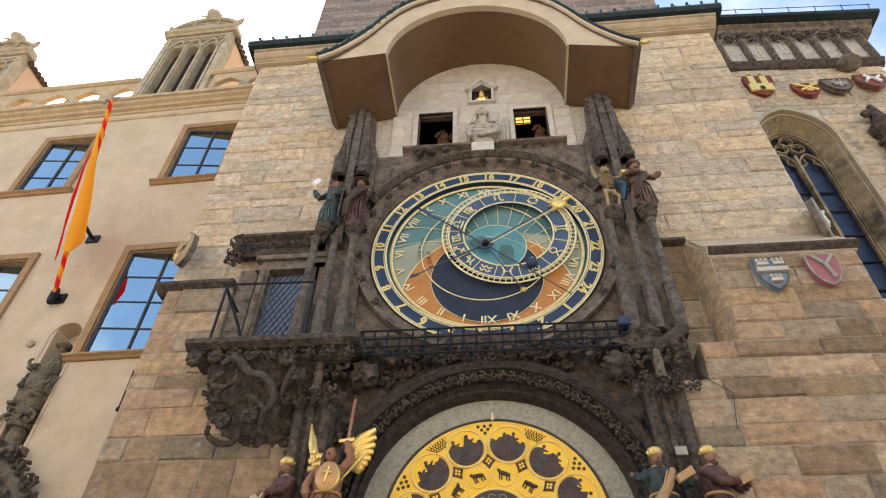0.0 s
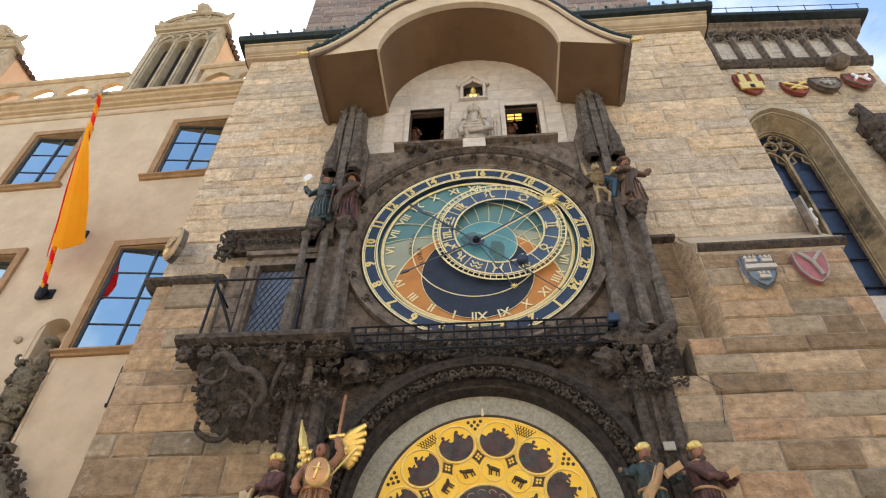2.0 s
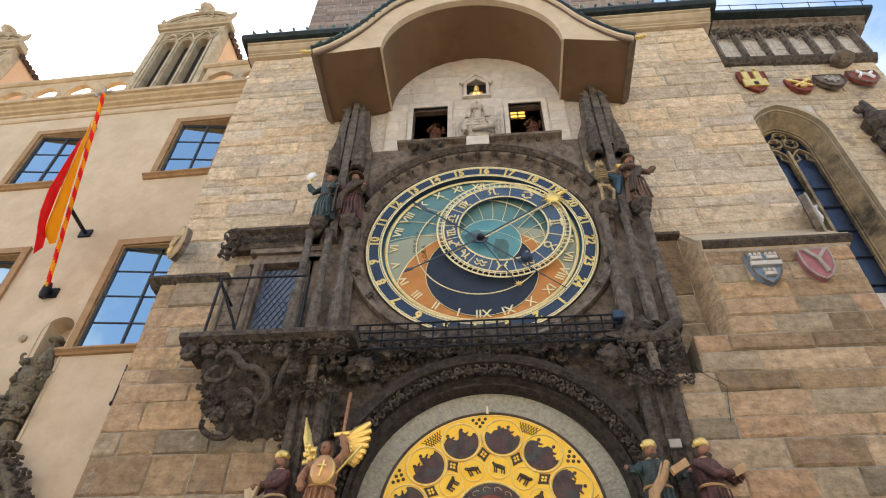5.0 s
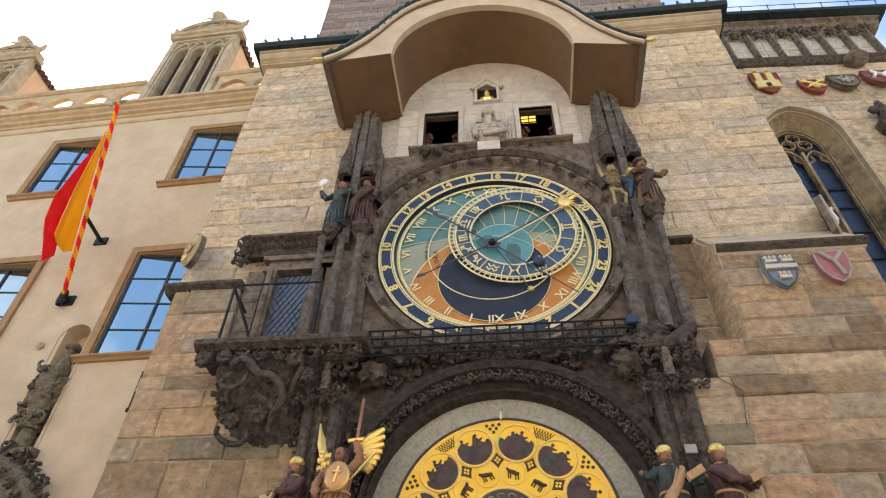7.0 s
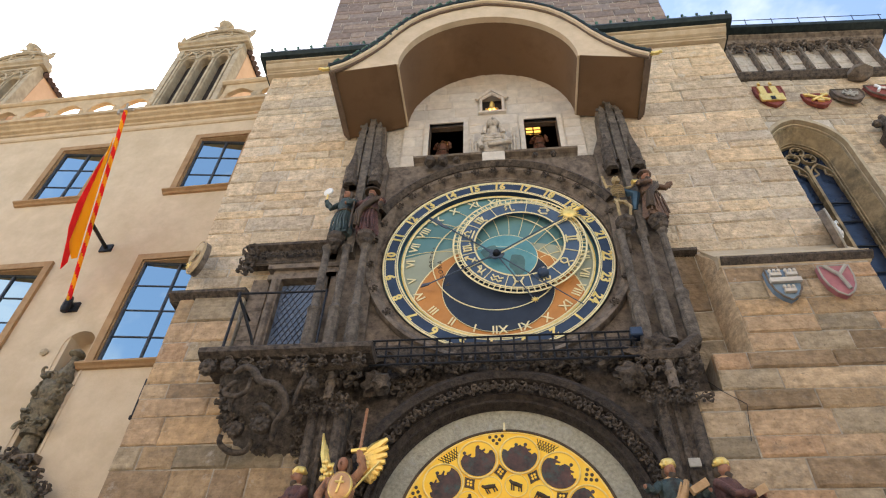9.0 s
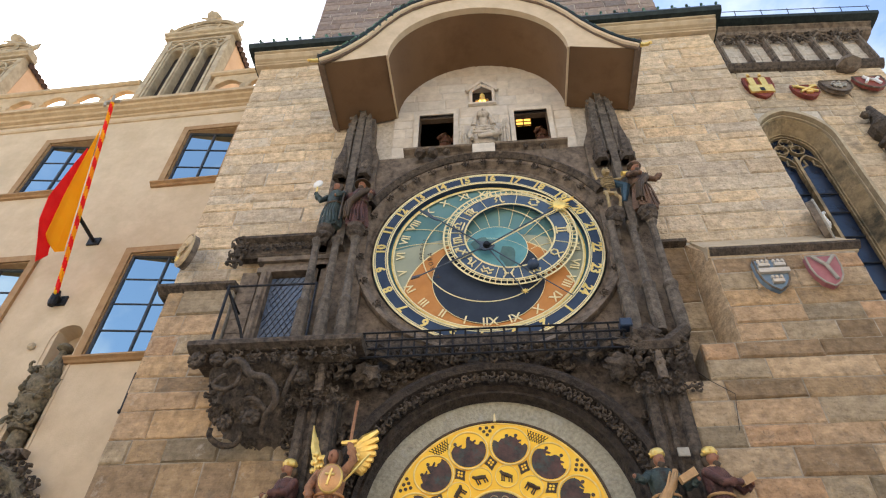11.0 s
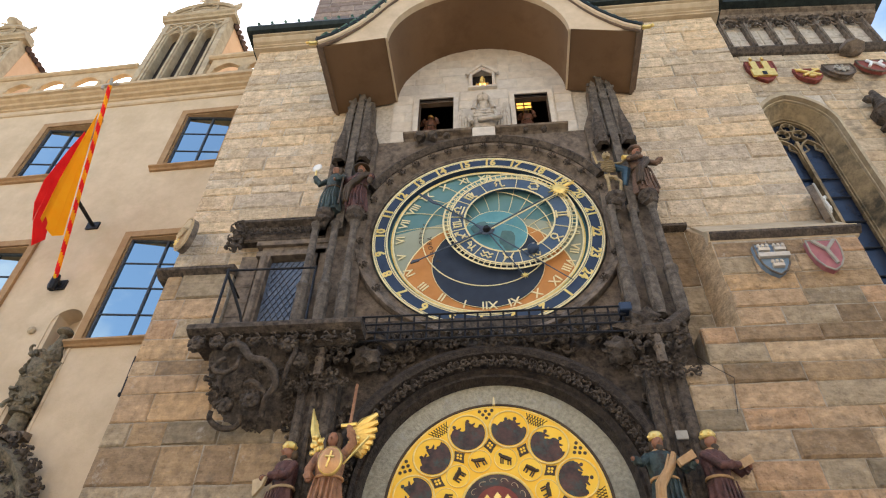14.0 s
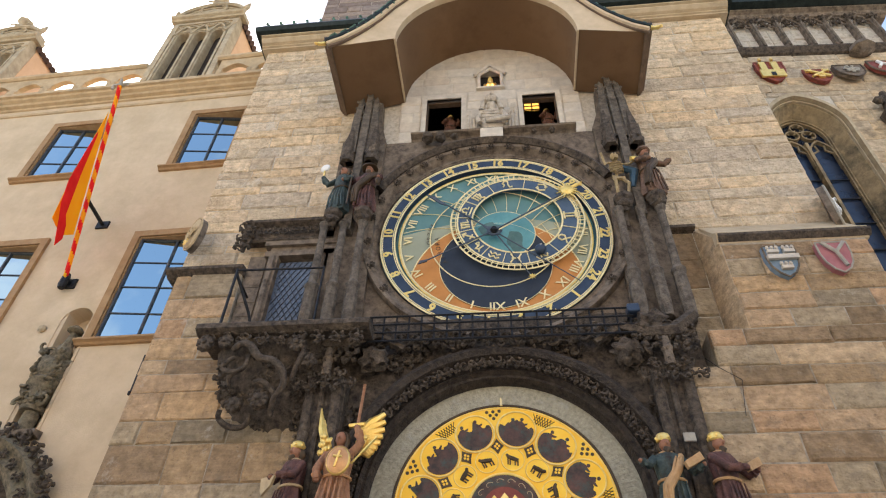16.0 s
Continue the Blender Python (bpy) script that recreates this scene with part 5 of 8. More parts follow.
ring = [(1.44 * math.cos(2 * math.pi * i / n), 1.44 * math.sin(2 * math.pi * i / n)) for i in range(n)]


def to_edge(a, x0=-2.08, x1=2.02, z0=-1.62, z1=1.9):
    c, s = math.cos(a), math.sin(a)
    k = min((x1 if c > 0 else x0) / c if abs(c) > 1e-6 else 1e9, (z1 if s > 0 else z0) / s if abs(s) > 1e-6 else 1e9)
    return c * k, s * k


prev = None
for i in range(n + 1):
    a = 2 * math.pi * i / n + 1e-4
    p, q = (1.44 * math.cos(a), 1.44 * math.sin(a)), to_edge(a)
    cur = [bm.verts.new((p[0], -0.04, p[1])), bm.verts.new((q[0], -0.04, q[1])), bm.verts.new((q[0], 0.06, q[1])), bm.verts.new((p[0], 0.06, p[1]))]
    if prev:
        for k in range(4):
            bm.faces.new((prev[k], prev[(k + 1) % 4], cur[(k + 1) % 4], cur[k]))
    prev = cur
part("panel", bm, m_darkwarm, frame_, "brown sooty stone panel")
bm = bmesh.new()
hoop(bm, [(1.42, 0.05), (1.42, 0.0), (1.445, -0.05), (1.48, -0.03), (1.52, -0.07), (1.56, -0.13), (1.6, -0.14), (1.62, -0.1), (1.62, 0.05)], 0, 0.03, 72)
part("archivolt", bm, m_darkwarm, frame_, "moulded stone ring round the dial", smooth=0.5)
bm = bmesh.new()
hoop(bm, [(1.6, 0.0), (1.6, -0.16), (1.66, -0.22), (1.72, -0.18), (1.72, 0.0)], 0, 0.03, 40, 28, 152)
part("hood_mould", bm, m_dark, frame_, "sooty hood mould", smooth=0.5)
for k in range(13):
    a = 36 + 9 * k
    bm = leaf_cluster(0.085, 60 + k % 4, 5)
    part("rosette", bm, m_dark, frame_, m=pose(1.54 * math.cos(radians(a)), -0.12, 0.03 + 1.54 * math.sin(radians(a))))
for a in (158, 170, 185, 200, 215, -35, -20, -5, 10, 22):
    bm = leaf_cluster(0.08, 70 + a % 5, 5)
    part("rosette", bm, m_dark, frame_, m=pose(1.54 * math.cos(radians(a)), -0.12, 0.03 + 1.54 * math.sin(radians(a))))

# ---- astronomical dial ----
dial = thing("astronomical_dial", DIAL, "painted astronomical clock dial with gilt rings and hands", "clock dial")


def flat_ring(r0, r1, y0, y1, cx=0.0, cz=0.0, seg=72):
    return hoop(bmesh.new(), [(r0, y0), (r1, y0), (r1, y1), (r0, y1)], cx, cz, seg)


def wire(r, y, thick, cx=0.0, cz=0.0, seg=72, a0=0, a1=360):
    pr = [(r + thick * math.cos(k * math.pi / 3), y + thick * 0.6 * math.sin(k * math.pi / 3)) for k in range(6)]
    return hoop(bmesh.new(), pr, cx, cz, seg, a0, a1)


part("sky_plate", disc(bmesh.new(), 0, 0, 1.43, 0.03, 0.05, 72), m_sky, dial, "teal painted day sky")
# grey-green lower sky on both flanks
bm = bmesh.new()
low = []
for i in range(49):
    a = radians(180 - 5 + (190) * i / 48)
    low.append((1.16 * math.cos(a), 1.16 * math.sin(a)))
mid = [(1.13 - 2.26 * i / 30, 0.1 + 0.22 * math.cos((i / 15 - 1) * 1.57)) for i in range(1, 30)]
prism(bm, low + mid, 0.022, 0.03)
part("lower_sky", bm, m_skylow, dial, "grey-green painted horizon sky")


def clipped(cx, cz, r, lim, n=96):
    """A circle cut off by the dial's rim."""
    out = []
    for i in range(n):
        a = 2 * math.pi * i / n
        c, s = math.cos(a), math.sin(a)
        b = cx * c + cz * s
        out.append((r if b * b - (cx * cx + cz * cz - lim * lim) < 0 else min(r, -b + math.sqrt(b * b - (cx * cx + cz * cz - lim * lim))), c, s))
    return [(cx + k * c, cz + k * s) for k, c, s in out]


part("twilight_field", prism(bmesh.new(), clipped(0, -0.744, 1.008, 1.155), 0.014, 0.022), m_orange, dial, "burnt orange twilight field")
part("night_field", disc(bmesh.new(), 0, -0.44, 0.66, 0.006, 0.014, 64), m_night, dial, "black night field")
part("earth_disc", disc(bmesh.new(), 0.11, 0.03, 0.385, -0.002, 0.006, 56), m_earth, dial, "blue painted earth disc")
for k, (cx, cz, rx, rz) in enumerate(((0.24, -0.1, 0.1, 0.17), (-0.04, 0.13, 0.13, 0.1))):
    shore = []
    for t in range(18):
        c_, s_ = math.cos(t * 0.349), math.sin(t * 0.349)
        w_ = 1 + 0.4 * noise.noise(Vector((c_ * 1.5, s_ * 1.5, k + 1.5)))
        shore.append((cx + rx * w_ * c_, cz + rz * w_ * s_))
    part("painted_land", prism(bmesh.new(), shore, -0.006 - 0.002 * k, -0.002), m_land, dial, "darker painted land mass")
for r, cx, cz, th in ((0.385, 0.11, 0.03, 0.006), (0.66, 0, -0.44, 0.004), (0.79, 0, 0, 0.008), (1.155, 0, 0, 0.012)):
    part("gilt_circle", wire(r, 0.0, th, cx, cz), m_goldpale, dial, "thin gilt circle")
bm = wire(1.008, 0.012, 0.008, 0, -0.744, 40, 8, 172)
part("gilt_circle", bm, m_goldpale, dial, "thin gilt horizon arc")
# curved hour lines over the day sky
for k in range(1, 12):
    a1 = radians(190 - 17 * k)
    p0 = Vector((1.14 * math.cos(a1), 0.016, 1.14 * math.sin(a1)))
    rr = 0.42
    p2 = Vector((0.11 + rr * math.cos(a1 - 0.1), 0.016, 0.03 + rr * math.sin(a1 - 0.1)))
    mid_p = (p0 + p2) / 2 + Vector((0.1 * math.sin(a1), 0, 0.14))
    pts = [p0.lerp(mid_p, t).lerp(mid_p.lerp(p2, t), t) for t in [i / 10 for i in range(11)]]
    part("hour_line", tube(bmesh.new(), pts, 0.005, 4), m_goldpale, dial)
for k in range(3):
    pts = [Vector((0.42 + 0.16 * k + 0.02 * i, 0.01, 0.18 - 0.035 * i - 0.002 * i * i)) for i in range(8)]
    part("hour_line", tube(bmesh.new(), pts, 0.005, 4), m_goldpale, dial)
# roman hours, twice twelve
ROMAN = ["I", "II", "III", "IV", "V", "VI", "VII", "VIII", "IX", "X", "XI", "XII"]
roman_mesh = {r: lettering(r, 0.15, 0.003, 0.002) for r in ROMAN}
for me in roman_mesh.values():
    me.materials.append(m_goldpale)
for k in range(24):
    a = 270 - 15 * (k + 1)
    part("roman_hour", roman_mesh[ROMAN[k % 12]], None, dial, m=pose(1.06 * math.cos(radians(a)), 0.006, 1.06 * math.sin(radians(a))) @ Matrix.Rotation(radians(90 - a), 4, "Y"))
# outer ring of twenty-four
part("outer_ring", flat_ring(1.215, 1.40, -0.05, 0.04), m_ringblue, dial, "midnight blue outer hour ring")
for r, th in ((1.222, 0.011), (1.245, 0.006), (1.392, 0.012), (1.37, 0.006)):
    part("gilt_rim", wire(r, -0.052, th, seg=96), m_goldpale, dial, "gilt rim")
for k in range(1, 25):
    a = 86.5 - (k - 16) * 15
    me = lettering(str(k), 0.158, 0.003, 0.006)
    me.materials.append(m_gold)
    part("ring_numeral", me, None, dial, m=pose(1.307 * math.cos(radians(a)), -0.054, 1.307 * math.sin(radians(a))) @ Matrix.Rotation(radians(90 - a), 4, "Y"))
part("gilt_rim", wire(1.175, 0.0, 0.008), m_gold, dial, "gilt rim")

# zodiac ring, set off the centre
ZX, ZZ, ZY = 0.285, 0.2, -0.07
zod = part("zodiac_ring", flat_ring(0.555, 0.735, ZY, ZY + 0.03, ZX, ZZ), m_zodiac, dial, "blue zodiac ring with gilt signs")
for r, th in ((0.552, 0.012), (0.735, 0.011), (0.815, 0.012), (0.76, 0.006)):
    part("gilt_hoop", wire(r, ZY - 0.004, th, ZX, ZZ), m_goldpale, zod)
for k in range(72):
    a = radians(5 * k)
    bm = bmesh.new()
    tube(bm, [(0.742, 0, 0), (0.812, 0, 0)], 0.0075, 4)
    if k == 0:
        tooth = mesh_of("tooth", bm, m_goldpale)
    else:
        bm.free()
    part("tooth", tooth, None, zod, m=pose(ZX, ZY, ZZ) @ Matrix.Rotation(-a, 4, "Y"))
for k in range(12):
    a = radians((30, 79, 118, 150, 174, 194, 212, 232, 254, 279, 309, 344)[k])
    part("sign_divider", tube(bmesh.new(), [(ZX + 0.56 * math.cos(a), ZY - 0.005, ZZ + 0.56 * math.sin(a)), (ZX + 0.73 * math.cos(a), ZY - 0.005, ZZ + 0.73 * math.sin(a))], 0.006, 4), m_goldpale, zod)
SIGNS = {
    "leo": [[(-.3, -.2), (-.15, .0), (-.3, .15), (-.1, .4), (.15, .3), (.1, 0), (.2, -.35), (.4, -.3)]],
    "virgo": [[(-.4, .3), (-.3, -.35)], [(-.3, .2), (-.1, .3), (-.1, -.35)], [(-.1, .2), (.1, .3), (.1, -.3), (.3, -.45)], [(.1, .1), (.3, .15), (.05, -.3)]],
    "libra": [[(-.4, -.3), (.4, -.3)], [(-.4, -.05), (-.15, -.05), (-.22, .2), (0, .38), (.22, .2), (.15, -.05), (.4, -.05)]],
    "scorpio": [[(-.4, .3), (-.3, -.35)], [(-.3, .2), (-.1, .3), (-.1, -.35)], [(-.1, .2), (.1, .3), (.15, -.3), (.4, -.2)]],
    "archer": [[(-.35, -.35), (.35, .35)], [(.05, .35), (.35, .35), (.35, .05)], [(-.3, .05), (.0, -.3)]],
    "goat": [[(-.4, .3), (-.2, .1), (-.2, -.3)], [(-.2, .1), (0, .3), (.05, -.1), (.25, -.3), (.35, -.05), (.1, -.05)]],
    "water": [[(-.4, .1), (-.2, .28), (0, .1), (.2, .28), (.4, .1)], [(-.4, -.2), (-.2, -.02), (0, -.2), (.2, -.02), (.4, -.2)]],
    "fishes": [[(-.35, .4), (-.15, 0), (-.35, -.4)], [(.35, .4), (.15, 0), (.35, -.4)], [(-.3, 0), (.3, 0)]],
    "ram": [[(-.4, .1), (-.3, .35), (-.1, .25), (0, -.4), (.1, .25), (.3, .35), (.4, .1)]],
    "bull": [[(-.3, .4), (0, .12), (.3, .4)], [(0, .12), (.24, -.05), (.2, -.32), (0, -.42), (-.2, -.32), (-.24, -.05), (0, .12)]],
    "twins": [[(-.35, .4), (.35, .4)], [(-.35, -.4), (.35, -.4)], [(-.14, .4), (-.14, -.4)], [(.14, .4), (.14, -.4)]],
    "crab": [[(-.4, .15), (0, .35), (.35, .2), (.3, .05), (.2, .15)], [(.4, -.15), (0, -.35), (-.35, -.2), (-.3, -.05), (-.2, -.15)]],
}
SIGN_AT = [2, 58, 99, 137, 163, 184, 203, 222, 243, 266, 293, 326]
ORDER = ["twins", "crab", "leo", "virgo", "libra", "scorpio", "archer", "goat", "water", "fishes", "ram", "bull"]
for k, nm in enumerate(ORDER):
    a = SIGN_AT[k]
    bm = bmesh.new()
    for line in SIGNS[nm]:
        tube(bm, [(x * 0.17, 0, z * 0.17) for x, z in line], 0.011, 5)
    part("zodiac_sign", bm, m_goldpale, zod, m=pose(ZX + 0.645 * math.cos(radians(a)), ZY - 0.008, ZZ + 0.645 * math.sin(radians(a))) @ Matrix.Rotation(radians(90 - a), 4, "Y"))

# dark words painted along the horizon fields
for word, r_, a0_, da_ in (("ORTVS", 0.80, 173, 5.4), ("AVRORA", 0.70, 196, 6.4)):
    for k, ch in enumerate(word):
        a = a0_ - da_ * (k - len(word) / 2 + 0.5)
        me = lettering(ch, 0.085, 0.001, 0.0)
        me.materials.append(m_umber)
        part("painted_letter", me, None, dial, m=pose(r_ * math.cos(radians(a)), 0.004, r_ * math.sin(radians(a))) @ Matrix.Rotation(radians(90 - a), 4, "Y"))

# hands
sun_dir = Vector((0.95, 0, 0.64)).normalized()
bm = bmesh.new()
tube(bm, [(-1.0 * sun_dir.x * 1.0, -0.1, -1.0 * sun_dir.z * 0.80), (0, -0.1, 0), (0.93 * sun_dir.x * 1.2, -0.1, 0.93 * sun_dir.z * 1.2)], [0.009, 0.01, 0.009], 6)
prism(bm, [(-0.9, -0.485), (-0.80, -0.45), (-0.79, -0.42), (-0.88, -0.44)], -0.11, -0.09)
sunhand = part("sun_hand", bm, m_hand, dial, "long dark hand")
part("gilt_rod", tube(bmesh.new(), [(0.06, -0.112, 0.0), (sun_dir.x * 1.06 + 0.02, -0.112, sun_dir.z * 1.06 - 0.035)], 0.009, 5), m_goldpale, sunhand, "thin gilt rod along the sun hand")
bm = bmesh.new()
c = sun_dir * 1.13
lump(bm, c.x, -0.12, c.z, 0.085, 0.03, 0.085, 0.05, 2)
for k in range(16):
    a = 2 * math.pi * k / 16
    r = 0.16 if k % 2 else 0.125
    prism(bm, [(c.x + 0.07 * math.cos(a - 0.2), c.z + 0.07 * math.sin(a - 0.2)), (c.x + r * math.cos(a), c.z + r * math.sin(a)), (c.x + 0.07 * math.cos(a + 0.2), c.z + 0.07 * math.sin(a + 0.2))], -0.13, -0.115)
part("gilt_sun", bm, m_gold, sunhand, "gilded rayed sun", smooth=0.5)
bm = bmesh.new()
p = sun_dir * 1.28
tube(bm, [(sun_dir.x * 1.2, -0.12, sun_dir.z * 1.2), (p.x, -0.12, p.z)], [0.02, 0.03], 6)
for k in (-1, 0, 1):
    tube(bm, [(p.x, -0.12, p.z), (p.x + 0.07, -0.12, p.z + 0.02 + 0.03 * k)], [0.012, 0.008], 5)
part("gilt_pointer", bm, m_gold, sunhand, "small gilded pointing finger")
bm = bmesh.new()
tube(bm, [(-0.84, -0.09, 0.72), (-0.3, -0.09, 0.255), (0, -0.09, 0), (0.93, -0.09, -0.83)], [0.009, 0.009, 0.009, 0.006], 6)
prism(bm, [(-0.86, 0.71), (-0.74, 0.67), (-0.6, 0.49), (-0.67, 0.53)], -0.1, -0.085)
moonhand = part("moon_hand", bm, m_hand, dial, "long dark moon hand")
bm = bmesh.new()
lump(bm, 0.53, -0.12, -0.36, 0.07, 0.06, 0.07, 0.0, 2)
lump(bm, 0.535, -0.15, -0.33, 0.03, 0.03, 0.03, 0.0, 1, mi=1)
part("moon_ball", bm, (m_ringblue, m_shgrey), moonhand, "dark moon ball with a silvered cap", smooth=1.0)
bm = bmesh.new()
tube(bm, [(0, -0.085, 0), (0.41, -0.085, -0.74)], [0.01, 0.006], 5)
part("star_hand", bm, m_hand, dial, "thin star hand")
bm = bmesh.new()
for k in range(8):
    a = 2 * math.pi * k / 8
    prism(bm, [(0.41 + 0.018 * math.cos(a - 0.4), -0.74 + 0.018 * math.sin(a - 0.4)), (0.41 + 0.045 * math.cos(a), -0.74 + 0.045 * math.sin(a)), (0.41 + 0.018 * math.cos(a + 0.4), -0.74 + 0.018 * math.sin(a + 0.4))], -0.1, -0.09)
disc(bm, 0.41, -0.74, 0.02, -0.105, -0.09, 10)
part("gilt_star", bm, m_gold, dial, "small gilded star")
part("hub_plate", prism(bmesh.new(), [(-0.14, 0.1), (-0.06, 0.075), (0.05, 0.06), (0.1, 0.0), (0.06, -0.06), (-0.03, -0.075), (-0.09, -0.04), (-0.08, 0.03)], -0.1, -0.085), m_hand, dial, "dark blue-grey plate behind the hub")
part("hub", turned(bmesh.new(), [(0.046, -0.02), (0.046, 0.02), (0.03, 0.05)], 0, 0, 14), m_iron, dial, "dark centre boss", m=pose(0, -0.1, 0, 90))

# ---- calendar dial ----
CZ = -3.3
cal = thing("calendar_dial", pose(0, 0, ZD + CZ), "round gilded calendar plate with painted medallions", "calendar dial")
part("stone_ring", flat_ring(1.0, 1.24, -0.01, 0.05, seg=96), m_grey, cal, "speckled grey ring with fine lettering bars")
bm = bmesh.new()
for k in range(180):
    a = radians(2 * k)
    c, s = math.cos(a), math.sin(a)
    l = 0.05 + 0.06 * ((k * 7919) % 13) / 13
    tube(bm, [(1.06 * c, -0.011, 1.06 * s), ((1.06 + l) * c, -0.011, (1.06 + l) * s)], 0.0022, 3)
ob = part("lettering_bars", bm, m_shgrey, cal, "fine dark lettering bars")
ob["kind"] = "stuff"
part("gilt_plate", disc(bmesh.new(), 0, 0, 1.0, -0.02, 0.03, 96), m_goldplate, cal, "yellow gilt plate")
part("plate_rim", wire(1.0, -0.02, 0.014, seg=96), m_umber, cal)
part("plate_rim", wire(0.975, -0.022, 0.006, seg=96), m_gold, cal)
MR, MA = 0.755, 20
for k in range(12):
    a = MA + 30 * k
    c = pose(MR * math.cos(radians(a)), 0, MR * math.sin(radians(a))) @ Matrix.Rotation(radians(90 - a), 4, "Y")
    med = part("medallion", disc(bmesh.new(), 0, 0, 0.185, -0.026, -0.02, 40), m_goldplate, cal, "round painted medallion", m=c)
    rg = random.Random(200 + k)
    # the painted scene: dark lower field and busy silhouettes
    bm = bmesh.new()
    base = [(0.165 * math.cos(t), 0.165 * math.sin(t)) for t in [math.pi + math.pi * i / 20 for i in range(21)]]
    bumps = [(rg.uniform(-0.11, -0.03), rg.uniform(0.035, 0.06), rg.uniform(0.03, 0.04)), (rg.uniform(0.02, 0.1), rg.uniform(0.045, 0.075), rg.uniform(0.028, 0.038)), (rg.uniform(-0.03, 0.03), rg.uniform(0.01, 0.05), 0.02)]
    top = []
    for i in range(1, 44):
        x = 0.165 - 0.33 * i / 44
        h = 0.03 + 0.02 * noise.noise(Vector((x * 40, k * 3.1, 0)))
        for c0, hh, ww in bumps:
            h += hh * math.exp(-((x - c0) / ww) ** 2)
        top.append((x, min(h, math.sqrt(max(0.165 ** 2 - x * x, 0)) + 0.012)))
    prism(bm, base + top, -0.031, -0.026)
    for c0, hh, ww in bumps[:2]:
        disc(bm, c0 + 0.006, 0.045 + hh, 0.017, -0.031, -0.026, 9)
        prism(bm, [(c0 - 0.02, 0.02), (c0 + 0.06, 0.06), (c0 + 0.065, 0.075), (c0 - 0.015, 0.06)], -0.032, -0.026)
    part("scene", bm, m_medal, med)
    part("medallion_ring", wire(0.183, -0.03, 0.009, seg=40), m_gold, med)
    a2 = a - 1
    sm = part("small_roundel", disc(bmesh.new(), 0, 0, 0.105, -0.025, -0.02, 28), m_goldplate, cal, "small gilt roundel with a dark beast",
              m=pose(0.46 * math.cos(radians(a2)), 0, 0.46 * math.sin(radians(a2))) @ Matrix.Rotation(radians(90 - a2), 4, "Y"))
    bm = bmesh.new()
    lx = rg.choice((-1, 1))
    tube(bm, [(-0.05 * lx, -0.03, 0.0), (0.0, -0.03, 0.01), (0.045 * lx, -0.03, 0.02), (0.065 * lx, -0.03, 0.04)], [0.018, 0.022, 0.018, 0.012], 5)
    for q in (-0.045, -0.02, 0.025, 0.045):
        tube(bm, [(q * lx, -0.03, 0), (q * lx + 0.008, -0.03, -0.05)], 0.008, 4)
    part("beast", bm, m_umber, sm)
    part("roundel_ring", wire(0.104, -0.027, 0.005, seg=28), m_gold, sm)
    # lozenges between the rows
    a3 = a + 15
    p3 = (0.585 * math.cos(radians(a3)), 0.585 * math.sin(radians(a3)))
    bm = bmesh.new()
    prism(bm, [(0, 0.075), (0.03, 0.03), (0.06, 0), (0.03, -0.03), (0, -0.075), (-0.03, -0.03), (-0.06, 0), (-0.03, 0.03)], -0.028, -0.02)
    lz = part("lozenge", bm, m_umber, cal, "umber painted lozenge", m=pose(p3[0], 0, p3[1]) @ Matrix.Rotation(radians(90 - a3), 4, "Y"))
    bm = bmesh.new()
    for q in range(4):
        disc(bm, 0.018 * math.cos(q * 1.571), 0.022 * math.sin(q * 1.571), 0.012, -0.032, -0.028, 8)
    part("gilt_flower", bm, m_goldplate, lz)
    # hatched and studded fills at the rim
    p4 = (0.905 * math.cos(radians(a3)), 0.905 * math.sin(radians(a3)))
    bm = bmesh.new()
    if k % 2:
        for q in range(-3, 4):
            tube(bm, [(0.022 * q - 0.025, -0.022, -0.05), (0.028 * q + 0.02, -0.022, 0.045)], 0.0045, 3)
            tube(bm, [(0.022 * q + 0.025, -0.022, -0.05), (0.028 * q - 0.02, -0.022, 0.045)], 0.0045, 3)
    else:
        for q in range(-3, 4):
            for r in range(3):
                if abs(q) + (2 - r) * 1.2 < 4.2 and (q + r) % 2 == 0:
                    disc(bm, 0.03 * q, 0.035 - 0.036 * (2 - r), 0.017, -0.025, -0.02, 7)
    part("rim_ornament", bm, m_umber, cal, "umber rim ornament", m=pose(p4[0], 0, p4[1]) @ Matrix.Rotation(radians(90 - a3), 4, "Y"))
part("city_disc", disc(bmesh.new(), 0, 0, 0.32, -0.03, -0.02, 48), m_medal, cal, "dark centre disc with scrollwork")
part("gilt_rim", wire(0.32, -0.03, 0.012, seg=48), m_gold, cal)
bm = bmesh.new()
for k in range(16):
    a = 22.5 * k
    p = (0.26 * math.cos(radians(a)), -0.03, 0.26 * math.sin(radians(a)))
    curl(bm, p, a + 60, 0.06, 1, 0.08, out=0)
part("scrollwork", bm, m_bone, cal, "pale scrollwork")
part("arms_field", disc(bmesh.new(), 0, 0, 0.2, -0.034, -0.03, 36), m_shred, cal, "red centre roundel")
bm = bmesh.new()
for x, h in ((-0.09, 0.08), (0, 0.1), (0.09, 0.08)):
    box(bm, x - 0.028, x + 0.028, -0.045, -0.034, -0.06, h)
    prism(bm, [(x - 0.035, h), (x + 0.035, h), (x, h + 0.045)], -0.045, -0.034)
box(bm, -0.14, 0.14, -0.042, -0.034, -0.1, -0.04)
part("towers", bm, m_gold, cal, "three gilt towers")
part("pointer", prism(bmesh.new(), [(-0.012, 0.985), (0.012, 0.985), (0.008, 1.05), (0, 1.07), (-0.008, 1.05)], -0.06, -0.04), m_goldpale, cal, "small gilt date pointer")

